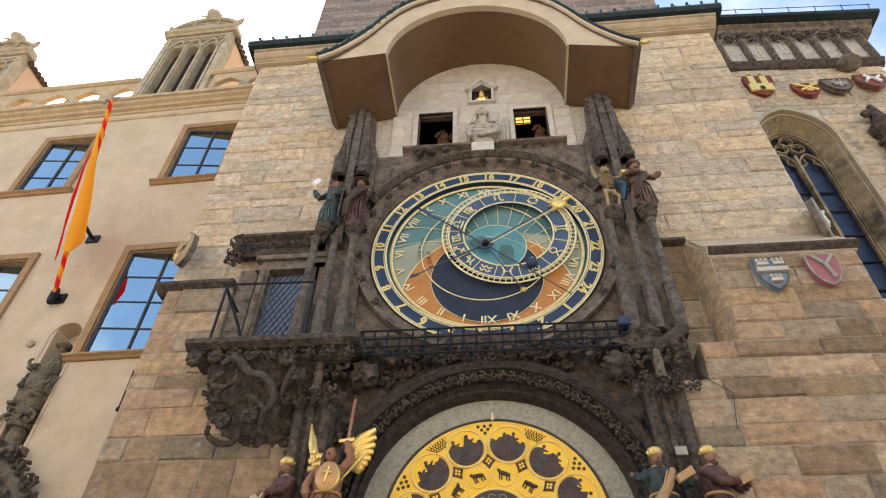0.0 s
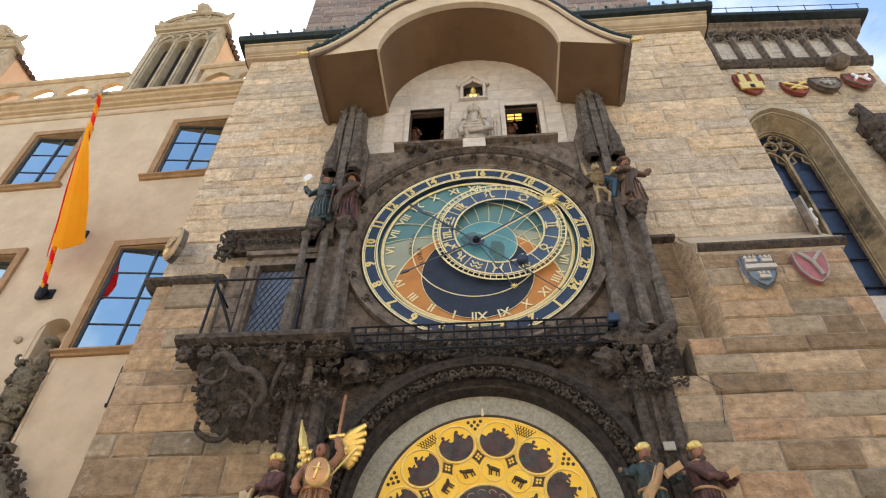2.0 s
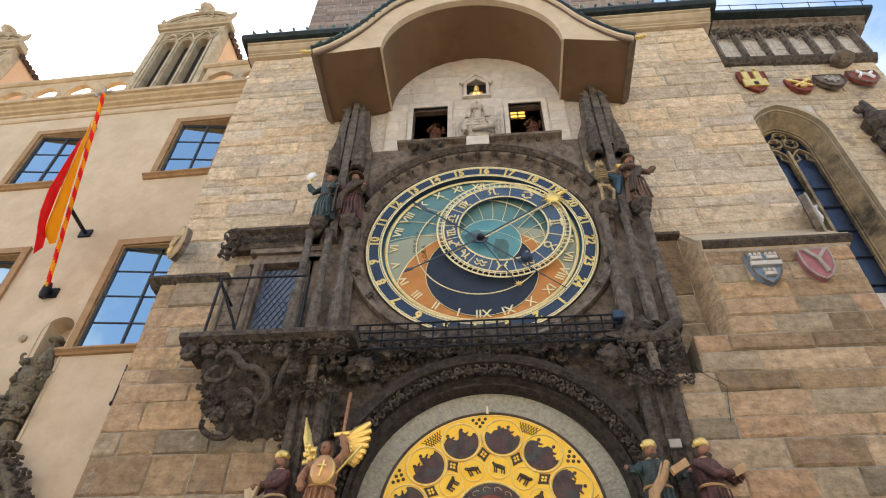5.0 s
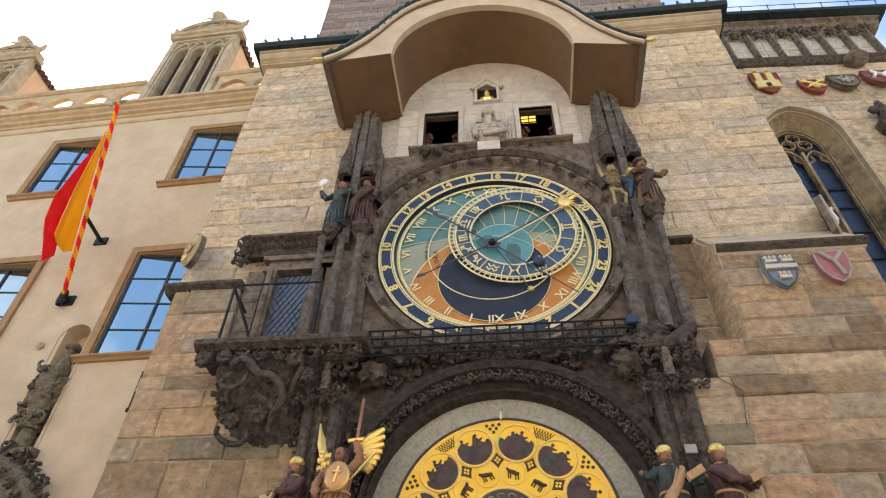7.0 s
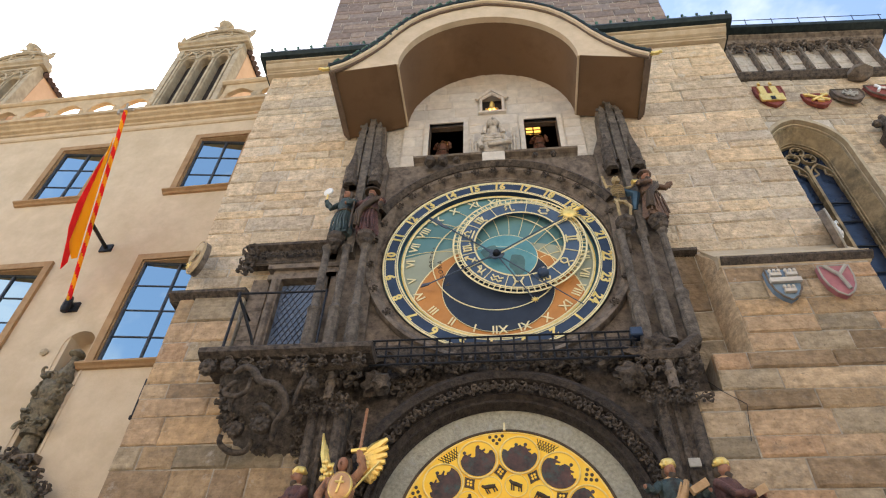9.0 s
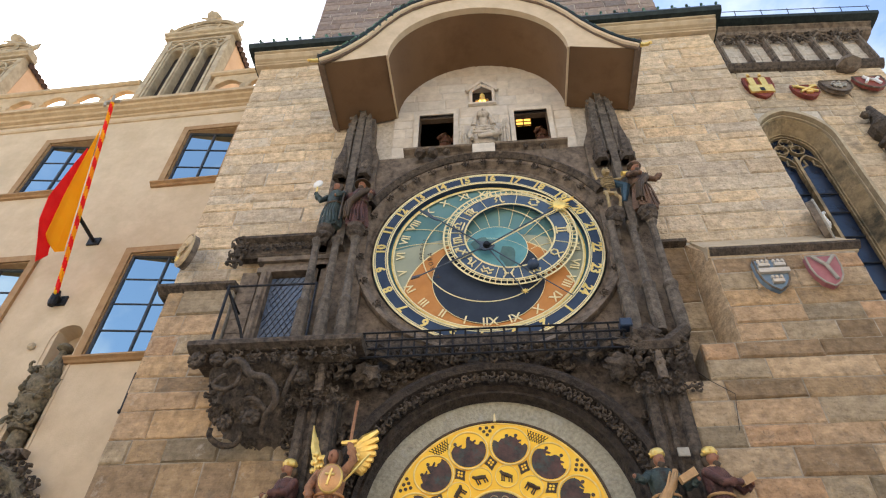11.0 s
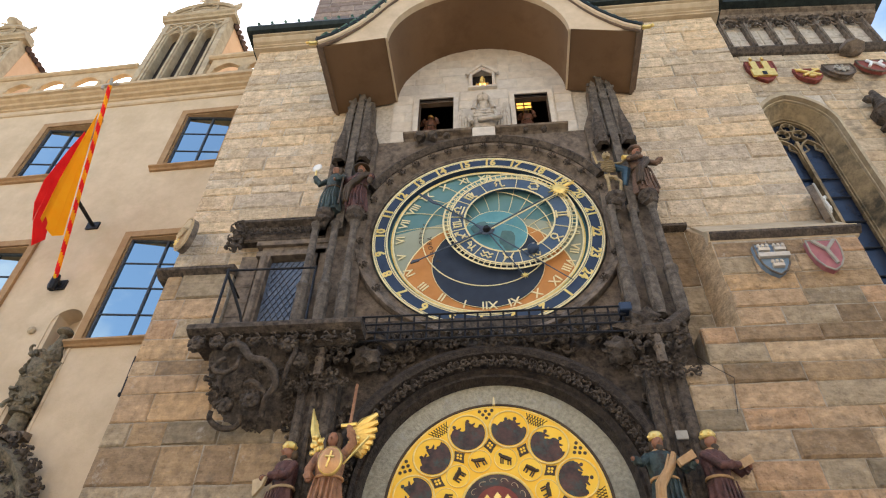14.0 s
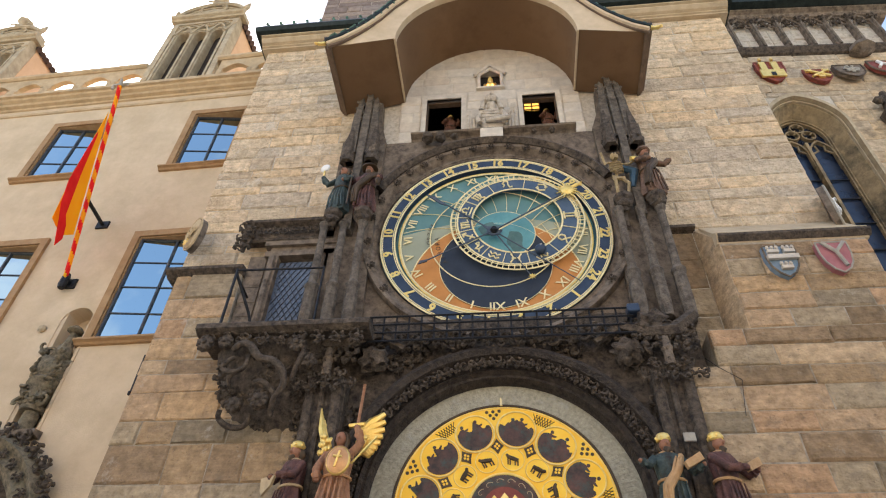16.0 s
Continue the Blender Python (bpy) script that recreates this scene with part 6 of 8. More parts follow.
# ---- arch and carved field round the calendar ----
lowf = thing("calendar_surround", DIAL, "sooty carved stone arch and piers round the calendar", "clock surround", kind="structure")
bm = bmesh.new()
n = 48
prev = None
for i in range(n + 1):
    a = math.pi * i / n
    c, s = math.cos(a), math.sin(a)
    k = min(2.0 / abs(c) if abs(c) > 1e-6 else 1e9, (2.0) / s if s > 1e-6 else 1e9)
    p, q = (1.24 * c, CZ + 1.24 * s), (k * c, CZ + k * s)
    cur = [bm.verts.new((p[0], -0.1, p[1])), bm.verts.new((q[0], -0.1, q[1])), bm.verts.new((q[0], 0.06, q[1])), bm.verts.new((p[0], 0.06, p[1]))]
    if prev:
        for j in range(4):
            bm.faces.new((prev[j], prev[(j + 1) % 4], cur[(j + 1) % 4], cur[j]))
    prev = cur
box(bm, -1.88, -1.24, -0.104, 0.06, -ZD + 0.0, CZ)
box(bm, 1.24, 1.78, -0.104, 0.06, -ZD + 0.0, CZ)
box(bm, -1.24, 1.24, -0.1, 0.06, -ZD, CZ - 1.24)
part("panel", bm, m_dark, lowf, "sooty stone field")
bm = bmesh.new()
hoop(bm, [(1.22, 0.05), (1.22, -0.06), (1.25, -0.13), (1.28, -0.12), (1.31, -0.17), (1.34, -0.13), (1.4, -0.12), (1.43, -0.16), (1.45, -0.24), (1.5, -0.27), (1.55, -0.24), (1.57, -0.1), (1.57, 0.05)], 0, CZ, 64, -20, 200)
part("arch_mould", bm, m_soot, lowf, "deeply moulded dark arch", smooth=0.5)
knots = [mesh_of("arch_leaf", leaf_cluster(0.095, 90 + i, 5, 0.6), m_dark) for i in range(4)]
for k in range(46):
    a = radians(2 + 4 * k)
    part("arch_leaf", knots[k % 4], None, lowf, m=pose(1.375 * math.cos(a), -0.19, CZ + 1.375 * math.sin(a)) @ Matrix.Rotation(radians(47 * k), 4, "Y"))
big = [mesh_of("carved_leaf", leaf_cluster(0.17, 120 + i, 6, 0.7), m_dark) for i in range(6)]
big2 = [mesh_of("carved_leaf", leaf_cluster(0.15, 140 + i, 6, 0.6), m_darkwarm) for i in range(4)]
rg = random.Random(77)
for i in range(150):
    x, z = rg.uniform(-1.95, 1.95), rg.uniform(-3.3, -1.52)
    if math.hypot(x, z - CZ) < 1.68 or math.hypot(x, z) < 1.6:
        continue
    me = rg.choice(big + big2)
    part("carved_leaf", me, None, lowf, m=pose(x, -0.1, z) @ Matrix.Rotation(rg.uniform(0, 6.28), 4, "Y") @ Matrix.Diagonal((1, 1, 1, 1)))
# crest of foliage that runs under the grating
for i in range(17):
    x = -1.3 + 0.165 * i
    part("carved_leaf", big[i % 6], None, lowf, m=pose(x, -0.2, -1.66 + 0.03 * math.sin(i * 2.1)) @ Matrix.Rotation(i * 1.3, 4, "Y"))
for sx in (-1, 1):
    bm = bmesh.new()
    tube(bm, [(sx * 1.95, -0.3, -1.5), (sx * 1.72, -0.34, -1.72), (sx * 1.45, -0.32, -1.72), (sx * 1.2, -0.3, -1.62), (sx * 0.95, -0.28, -1.78)], [0.06, 0.09, 0.08, 0.06, 0.04], 6)
    lump(bm, sx * 1.5, -0.3, -1.62, 0.16, 0.12, 0.14, 0.7, 3, seed=8)
    lump(bm, sx * 1.25, -0.28, -1.9, 0.14, 0.1, 0.12, 0.7, 3, seed=9)
    part("carved_beast", bm, m_dark, lowf, "crouching carved beast", smooth=1.0)
# piers at both sides
for sx, xa, xb in ((-1, -1.9, -1.5), (1, 1.42, 1.78)):
    bm = bmesh.new()
    box(bm, xa, xb, -0.26, -0.1, -ZD, -2.1)
    c = (xa + xb) / 2
    for q, r in ((-0.14, 0.05), (-0.02, 0.03), (0.13, 0.06)):
        tube(bm, [(c + q, -0.27, -6.5), (c + q, -0.27, -2.1)], r, 8)
    part("pier", bm, m_dark, lowf, "dark clustered pier")
    for i in range(6):
        part("carved_leaf", big[i % 6], None, lowf, m=pose(c - 0.2 + 0.2 * (i % 3), -0.3, -1.72 - 0.14 * (i // 3)) @ Matrix.Rotation(i * 2.2, 4, "Y"))
    # crown of crockets over the statues, with a knobbed shaft rising from it
    for i in range(8):
        x_, z_ = (c - 0.26 + 0.13 * i, -2.2 - 0.02 * (i % 2)) if i < 5 else (c - 0.15 + 0.15 * (i - 5), -2.09)
        part("canopy_crocket", knots[i % 4], None, lowf, m=pose(x_, -0.34, z_) @ Matrix.Rotation(i * 1.9, 4, "Y") @ Matrix.Scale(1.05, 4))
    bm = bmesh.new()
    turned(bm, [(0.05, -2.1), (0.045, -1.95), (0.06, -1.92), (0.045, -1.89), (0.035, -1.75), (0.055, -1.72), (0.03, -1.66)], c, -0.34, 8)
    part("knobbed_shaft", bm, m_darkwarm, lowf, "little knobbed shaft")
bm = bmesh.new()
box(bm, -0.05, 0.05, -0.01, 0.01, -0.04, 0.04, bevel=0.004)
solid("small_plaque", bm, m_shgrey, pose(1.6, -0.345, ZD - 2.82), "small grey metal plaque on the dark pier", "plaque")

# ---- grating under the dial ----
grat = thing("iron_grating", DIAL, "black iron basket grating below the dial", "grating")
GY = -0.35
bar = mesh_of("bar", tube(bmesh.new(), [(0, 0, -0.3), (0, 0.01, 0.0)], 0.011, 5), m_iron)
for i in range(21):
    part("bar", bar, None, grat, m=pose(-1.3 + 2.62 * i / 20, GY, -1.43))
rail = mesh_of("rail", tube(bmesh.new(), [(-1.33, 0, 0), (1.35, 0, 0)], 0.012, 5), m_iron)
for z in (-1.43, -1.53, -1.63, -1.73):
    part("rail", rail, None, grat, m=pose(0, GY - 0.008, z))
bm = bmesh.new()
tube(bm, [(-1.33, GY, -1.43), (-1.33, -0.05, -1.40)], 0.014, 5)
tube(bm, [(1.35, GY, -1.43), (1.35, -0.05, -1.40)], 0.014, 5)
part("stay", bm, m_iron, grat)
bm = bmesh.new()
box(bm, 1.3, 1.42, GY - 0.05, GY + 0.08, -1.5, -1.4, bevel=0.01)
part("lamp_box", bm, m_ringblue, grat, "small dark box at the end of the grating")

# ---- buttress pinnacles beside the dial ----
def pinnacle(cx, sx, label):
    """Clustered shafts with corbels for figures and a crocketed spire."""
    p = thing("pinnacle", pose(cx, 0, ZD), label, "pinnacle", "pinnacles beside the dial", kind="structure")
    bm = bmesh.new()
    box(bm, -0.32, 0.30, -0.12, 0.06, -1.45, 1.9)
    prism(bm, [(-0.32, 1.9), (0.30, 1.9), (0.2, 2.3), (0.17, 2.85), (-0.17, 2.85), (-0.2, 2.3)], -0.1, 0.06)
    part("pier", bm, m_darkwarm, p, "dark stone pier")
    for x in (-0.27, -0.03, 0.2):
        bm = bmesh.new()
        turned(bm, [(0.065, -1.5), (0.075, -1.3), (0.07, -0.95), (0.085, -0.9), (0.05, -0.84), (0.044, 0.0), (0.06, 0.04), (0.07, 0.08)], x, -0.27, 9)
        part("colonette", bm, m_colon, p, "slim weathered colonette")
    for x in (-0.19, 0.19):
        bm = bmesh.new()
        turned(bm, [(0.03, 0.02), (0.09, 0.16), (0.12, 0.2), (0.12, 0.26)], x, -0.28, 8)
        lump(bm, x, -0.3, 0.13, 0.09, 0.08, 0.07, 0.5, 2, seed=int(20 * cx))
        part("corbel", bm, m_dark, p, "carved corbel")
    bm = bmesh.new()
    box(bm, -0.05, 0.05, -0.26, -0.1, 0.0, 1.6)
    part("middle_shaft", bm, m_colon, p)
    for x in (-0.17, 0.17):
        bm = bmesh.new()
        turned(bm, [(0.1, 1.3), (0.105, 1.36), (0.09, 1.42), (0.085, 1.6), (0.09, 1.68), (0.05, 1.95), (0.02, 2.12)], x, -0.22, 6)
        for k in range(6):
            lump(bm, x + 0.085 * math.cos(k), -0.22 + 0.085 * math.sin(k), 1.42, 0.03, 0.03, 0.045, 0.6, 1, seed=k)
        part("figure_canopy", bm, m_dark, p, "little carved canopy")
    for x, top in ((-0.14, 2.86), (0.13, 2.86), (0.0, 3.08)):
        bm = bmesh.new()
        tube(bm, [(x, -0.2, 1.3), (x, -0.2, 2.3), (x * 0.8, -0.19, top - 0.12), (x * 0.8, -0.19, top)], [0.065, 0.06, 0.048, 0.012], 4)
        for q in (-1, 1):
            tube(bm, [(x + q * 0.05, -0.235, 1.5), (x + q * 0.042, -0.235, 2.3), (x * 0.8 + q * 0.03, -0.225, top - 0.1)], [0.016, 0.015, 0.01], 5)
        for k in range(6):
            z = 2.3 + k * (top - 2.36) / 6
            lump(bm, x * 0.9 + 0.05 * (-1) ** k, -0.23, z, 0.022, 0.024, 0.03, 0.5, 1, seed=k)
        part("spire", bm, m_colon, p, "crocketed spire")
    return p


pinnacle(-1.79, -1, "dark gothic pinnacle with slim shafts and carved corbels")
pinnacle(1.74, 1, "dark gothic pinnacle with slim shafts and carved corbels")

# ---- balcony with lattice door ----
balc = thing("balcony", DIAL, "sooty stone balcony on a carved foliage corbel", "balcony", kind="structure")
bm = bmesh.new()
sweep_x(bm, [(0.06, -1.6), (-0.6, -1.6), (-0.63, -1.63), (-0.63, -1.68), (-0.56, -1.72), (0.06, -1.72)], -3.04, -1.26)
part("slab", bm, m_dark, balc, "moulded stone slab")
bm = bmesh.new()
rows_ = []
for k in range(9):
    t = k / 8
    xa, xb, yf, z = -2.94 + 0.32 * t ** 1.5, -1.62 - 0.26 * t ** 2, -0.5 + 0.4 * t ** 1.2, -1.72 - 0.86 * t
    rows_.append([bm.verts.new((xa + (xb - xa) * i / 12, 0.06 + (yf - 0.06) * (math.sin(math.pi * (i + 0.6) / 13.2)) ** 0.35 + 0.03 * noise.noise(Vector((i * 0.9, k * 0.9, 4))), z)) for i in range(13)])
for p, q in zip(rows_, rows_[1:]):
    for i in range(12):
        bm.faces.new((p[i], p[i + 1], q[i + 1], q[i]))
bm.faces.new(rows_[-1])
part("corbel_core", bm, m_dark, balc, "bulging dark core of the corbel", smooth=1.2)
rg = random.Random(9)
for i in range(9):
    part("carved_flower", big[i % 6], None, balc, m=pose(-2.9 + 0.19 * i, -0.54, -1.80) @ Matrix.Rotation(i * 1.7, 4, "Y") @ Matrix.Scale(0.7, 4))
for i in range(20):
    t = rg.random()
    x = rg.uniform(-2.86 + 0.3 * t ** 1.5, -1.7 - 0.26 * t * t)
    part("carved_flower", rg.choice(big), None, balc, m=pose(x, -0.42 + 0.36 * t ** 1.2, -1.84 - 0.7 * t) @ Matrix.Rotation(rg.uniform(0, 6.3), 4, "Y") @ Matrix.Scale(rg.uniform(0.55, 0.85), 4))


def bent(pts, steps=4):
    """A smooth line through pts."""
    out = []
    for i in range(len(pts) - 1):
        q = [Vector(pts[max(0, min(len(pts) - 1, i + k))]) for k in (-1, 0, 1, 2)]
        for j in range(steps):
            s_ = j / steps
            out.append(0.5 * (2 * q[1] + (q[2] - q[0]) * s_ + (2 * q[0] - 5 * q[1] + 4 * q[2] - q[3]) * s_ * s_ + (3 * q[1] - q[0] - 3 * q[2] + q[3]) * s_ ** 3))
    return out + [Vector(pts[-1])]


for pts, r in (([(-2.6, -0.57, -1.91), (-2.52, -0.6, -1.87), (-2.42, -0.6, -1.89), (-2.31, -0.58, -2.02), (-2.16, -0.57, -2.06), (-2.07, -0.54, -2.15), (-2.05, -0.48, -2.27), (-2.14, -0.42, -2.39), (-2.18, -0.32, -2.51)], 0.052),
               ([(-2.57, -0.56, -2.0), (-2.62, -0.57, -2.04), (-2.67, -0.54, -2.11), (-2.54, -0.54, -2.15), (-2.44, -0.56, -2.1), (-2.42, -0.58, -1.99)], 0.036),
               ([(-2.54, -0.53, -2.14), (-2.6, -0.5, -2.18), (-2.6, -0.46, -2.26)], 0.034),
               ([(-2.68, -0.34, -2.44), (-2.69, -0.31, -2.51), (-2.61, -0.26, -2.57), (-2.5, -0.24, -2.58), (-2.42, -0.26, -2.55), (-2.38, -0.32, -2.48)], 0.04),
               ([(-2.34, -0.5, -2.25), (-2.27, -0.49, -2.23), (-2.18, -0.47, -2.29), (-2.12, -0.42, -2.37)], 0.036),
               ([(-1.98, -0.5, -1.82), (-1.9, -0.52, -1.92), (-1.95, -0.5, -2.06), (-2.0, -0.44, -2.2)], 0.036)):
    line = bent(pts)
    part("carved_branch", tube(bmesh.new(), line, [0.8 * r * (1 - 0.3 * abs(2 * i / len(line) - 0.8)) for i in range(len(line))], 8), m_dark, balc, "thick carved branch", smooth=1.0)
for x, y, z, s_ in ((-2.28, -0.4, -2.38, 0.1), (-2.91, -0.56, -1.83, 0.085), (-2.7, -0.56, -1.82, 0.075), (-1.98, -0.52, -1.84, 0.09), (-1.86, -0.46, -2.0, 0.08), (-2.55, -0.34, -2.4, 0.08)):
    bm = bmesh.new()
    lump(bm, 0, 0, 0, s_, s_ * 0.7, s_, 0.3, 3, seed=int(abs(x) * 100))
    for q in range(9):
        t_ = q * 0.698
        lump(bm, s_ * 0.75 * math.cos(t_), -s_ * 0.35, s_ * 0.75 * math.sin(t_), s_ * 0.34, s_ * 0.3, s_ * 0.3, 0.4, 1, seed=q)
    lump(bm, 0, -s_ * 0.7, 0, s_ * 0.35, s_ * 0.25, s_ * 0.35, 0.3, 2)
    part("carved_rose", bm, m_dark, balc, "carved rose", smooth=1.2, m=pose(x, y, z))
rl = thing("iron_railing", DIAL, "thin black iron railing on the balcony", "railing")
part("top_rail", tube(bmesh.new(), [(-2.86, -0.56, -0.86), (-1.85, -0.56, -0.88)], 0.014, 6), m_iron, rl)
part("post", tube(bmesh.new(), [(-2.83, -0.56, -1.6), (-2.83, -0.56, -0.84)], 0.016, 6), m_iron, rl)
part("post", tube(bmesh.new(), [(-1.85, -0.56, -1.6), (-1.85, -0.56, -0.86)], 0.012, 6), m_iron, rl)
part("side_rail", tube(bmesh.new(), [(-2.86, -0.56, -0.86), (-2.9, 0.0, -0.84)], 0.014, 6), m_iron, rl)
part("brace", tube(bmesh.new(), [(-2.83, -0.56, -0.9), (-2.7, -0.3, -1.25), (-2.62, -0.1, -1.6)], 0.018, 6), m_iron, rl)
door = thing("door_1", DIAL, "leaded lattice balcony door in a carved stone frame", "door", kind="structure")
bm = bmesh.new()
box(bm, -2.62, -2.12, -0.03, 0.05, -1.6, -0.3)
leaf = part("door_leaf", bm, m_lead, door, "blue-grey leaded lattice")
bm = bmesh.new()
for k in range(-9, 12):
    x = -2.62 + 0.07 * k
    for sgn in (1, -1):
        a, b = (x, -1.6), (x + sgn * 1.3 * 0.55, -0.3)
        pts = [(a[0] + (b[0] - a[0]) * t / 12, a[1] + (b[1] - a[1]) * t / 12) for t in range(13)]
        pts = [q for q in pts if -2.62 <= q[0] <= -2.12]
        if len(pts) > 1:
            tube(bm, [(q[0], -0.034, q[1]) for q in (pts[0], pts[-1])], 0.005, 3)
ob = part("lead_cames", bm, m_iron, leaf, "diagonal lead cames")
ob["kind"] = "stuff"
for xa, xb in ((-2.74, -2.62), (-2.12, -2.0)):
    bm = bmesh.new()
    box(bm, xa, xb, -0.12, 0.05, -1.6, -0.26)
    tube(bm, [((xa + xb) / 2, -0.13, -1.6), ((xa + xb) / 2, -0.13, -0.28)], 0.035, 7)
    part("jamb", bm, m_darkwarm, door, "moulded stone jamb")
bm = bmesh.new()
for z0, z1, o, y in ((-0.26, -0.18, 0.02, -0.12), (-0.18, -0.1, -0.03, -0.09), (-0.1, -0.03, 0.04, -0.14)):
    box(bm, -2.78 - o, -1.96 + o, y, 0.05, z0, z1)
part("head_mould", bm, m_darkwarm, door, "moulded stone door head")
# outer pilaster and carved lintel
bm = bmesh.new()
ashl = ashlar(random.Random(3), -3.0, -2.78, -1.6, -0.2, (0.2, 0.3), (0.22, 0.23))
for x0, x1, z0, z1 in ashl:
    box(bm, x0, x1 - 0.006, -0.06, 0.05, z0, z1 - 0.008)
part("pilaster", bm, m_darkwarm, door, "stone side pilaster")
bm = bmesh.new()
sweep_x(bm, [(0.05, 0.05), (-0.1, 0.05), (-0.14, 0.0), (-0.12, -0.02), (-0.12, -0.02), (-0.12, 0.22), (-0.2, 0.26), (-0.2, 0.3), (0.05, 0.32)], -3.12, -1.98)
part("lintel", bm, m_dark, door, "carved dark lintel")
for i in range(8):
    part("lintel_leaf", knots[i % 4], None, door, m=pose(-3.05 + 0.145 * i, -0.15, 0.12) @ Matrix.Rotation(i * 1.1, 4, "Y"))
for z in (-0.1, 0.05, 0.2):
    part("lintel_leaf", big[2], None, door, m=pose(-3.1, -0.12, z) @ Matrix.Rotation(z * 9, 4, "Y"))
# ---- carved and painted figures ----
def robe(bm, h, wide, mi=0, x=0.0):
    """A draped lower body: fluted robe from the base to the shoulders."""
    prof = [(0.175, 0.0), (0.185, 0.06), (0.17, 0.18), (0.15, 0.32), (0.132, 0.44), (0.128, 0.5), (0.14, 0.58), (0.152, 0.68), (0.15, 0.74), (0.115, 0.79), (0.05, 0.825)]
    seg = 28
    rings = []
    for r, z in prof:
        ring = []
        for j in range(seg):
            a = 2 * math.pi * j / seg
            deep = 0.13 if z < 0.45 else 0.05
            k = r * (1 + deep * math.sin(7 * a + 2.5 * z) + 0.6 * deep * noise.noise(Vector((3 * math.cos(a), 3 * math.sin(a), 2.2 * z + wide * 9 + h * 5))))
            ring.append(bm.verts.new((x + wide * h * k * math.cos(a), 0.78 * wide * h * k * math.sin(a), h * z)))
        rings.append(ring)
    for a, b in zip(rings, rings[1:]):
        for j in range(seg):
            bm.faces.new((a[j], a[(j + 1) % seg], b[(j + 1) % seg], b[j])).material_index = mi
    bm.faces.new(rings[0][::-1]).material_index = mi
    bm.faces.new(rings[-1]).material_index = mi


def figure(h, arms, hat, extras=None, wide=1.0, cape=False, beard=True):
    """A standing figure facing -y: slots robe, second cloth, flesh, gilding, dark."""
    bm = bmesh.new()
    robe(bm, h, wide)
    tube(bm, [(0, 0, 0.8 * h), (0, -0.01 * h, 0.87 * h)], 0.04 * h, 8, 2)
    hoop_ = [(0.07 * h * math.cos(q * 0.524), 0.06 * h * math.sin(q * 0.524), 0.805 * h) for q in range(13)]
    tube(bm, hoop_, 0.018 * h, 5, 1)
    lump(bm, 0, -0.015 * h, 0.91 * h, 0.058 * h, 0.07 * h, 0.08 * h, 0.1, 3, 2)
    lump(bm, 0, -0.09 * h, 0.9 * h, 0.016 * h, 0.025 * h, 0.022 * h, 0.0, 1, 2)
    tube(bm, [(0.142 * h * wide * math.cos(q * 0.449), 0.115 * h * wide * math.sin(q * 0.449), 0.5 * h) for q in range(15)], 0.016 * h, 6, 1)
    for q in range(5):
        tube(bm, [((-0.1 + 0.05 * q) * h * wide, -0.115 * h * wide, 0.47 * h), ((-0.12 + 0.055 * q) * h * wide, -0.145 * h * wide, 0.25 * h), ((-0.14 + 0.07 * q) * h * wide, -0.14 * h * wide, 0.03 * h)], [0.008 * h, 0.02 * h, 0.014 * h], 5, 0)
    if cape:
        tube(bm, [(0.14 * h, -0.03 * h, 0.78 * h), (0.05 * h, -0.13 * h, 0.6 * h), (-0.1 * h, -0.15 * h, 0.4 * h), (-0.14 * h, -0.1 * h, 0.1 * h)], [0.035 * h, 0.05 * h, 0.06 * h, 0.05 * h], 7, 1)
        for q in range(3):
            tube(bm, [((0.12 - 0.03 * q) * h, -0.1 * h, 0.74 * h), ((0.03 - 0.03 * q) * h, -0.17 * h, 0.56 * h), ((-0.08 - 0.03 * q) * h, -0.19 * h, 0.38 * h), ((-0.1 - 0.03 * q) * h, -0.15 * h, 0.1 * h)], 0.013 * h, 5, 1)
    lump(bm, 0, 0.045 * h, 0.9 * h, 0.078 * h, 0.06 * h, 0.09 * h, 0.3, 2, 4)
    if beard:
        lump(bm, 0, -0.06 * h, 0.835 * h, 0.042 * h, 0.035 * h, 0.045 * h, 0.5, 2, 4)
    for pts in arms:
        tube(bm, [(x * h, y * h, z * h) for x, y, z in pts], [0.05 * h, 0.046 * h, 0.036 * h][:len(pts)] + [0.03 * h] * (len(pts) - 3), 8, 0)
        mid_ = [(pts[1][i] + pts[-1][i]) / 2 * h for i in range(3)]
        lump(bm, *mid_, 0.05 * h, 0.05 * h, 0.05 * h, 0.6, 2, 0, seed=3)
        lump(bm, pts[-1][0] * h, pts[-1][1] * h, pts[-1][2] * h, 0.028 * h, 0.03 * h, 0.028 * h, 0.3, 1, 2)
    if hat == "brim":
        turned(bm, [(0.13 * h, 0.95 * h), (0.13 * h, 0.965 * h), (0.075 * h, 0.97 * h), (0.065 * h, 1.04 * h), (0.02 * h, 1.05 * h)], 0, 0, 10, 4)
    elif hat == "cap":
        turned(bm, [(0.072 * h, 0.945 * h), (0.082 * h, 0.96 * h), (0.075 * h, 0.975 * h), (0.08 * h, 1.0 * h), (0.066 * h, 1.03 * h), (0.02 * h, 1.05 * h)], 0, 0, 12, 3)
        for q in range(6):
            lump(bm, 0.07 * h * math.cos(q * 1.047), 0.07 * h * math.sin(q * 1.047), 0.985 * h, 0.022 * h, 0.022 * h, 0.025 * h, 0.4, 1, 3, seed=q)
    elif hat == "turban":
        turned(bm, [(0.08 * h, 0.94 * h), (0.11 * h, 0.97 * h), (0.1 * h, 1.01 * h), (0.05 * h, 1.06 * h), (0.015 * h, 1.1 * h)], 0, 0, 10, 0)
    elif hat == "halo":
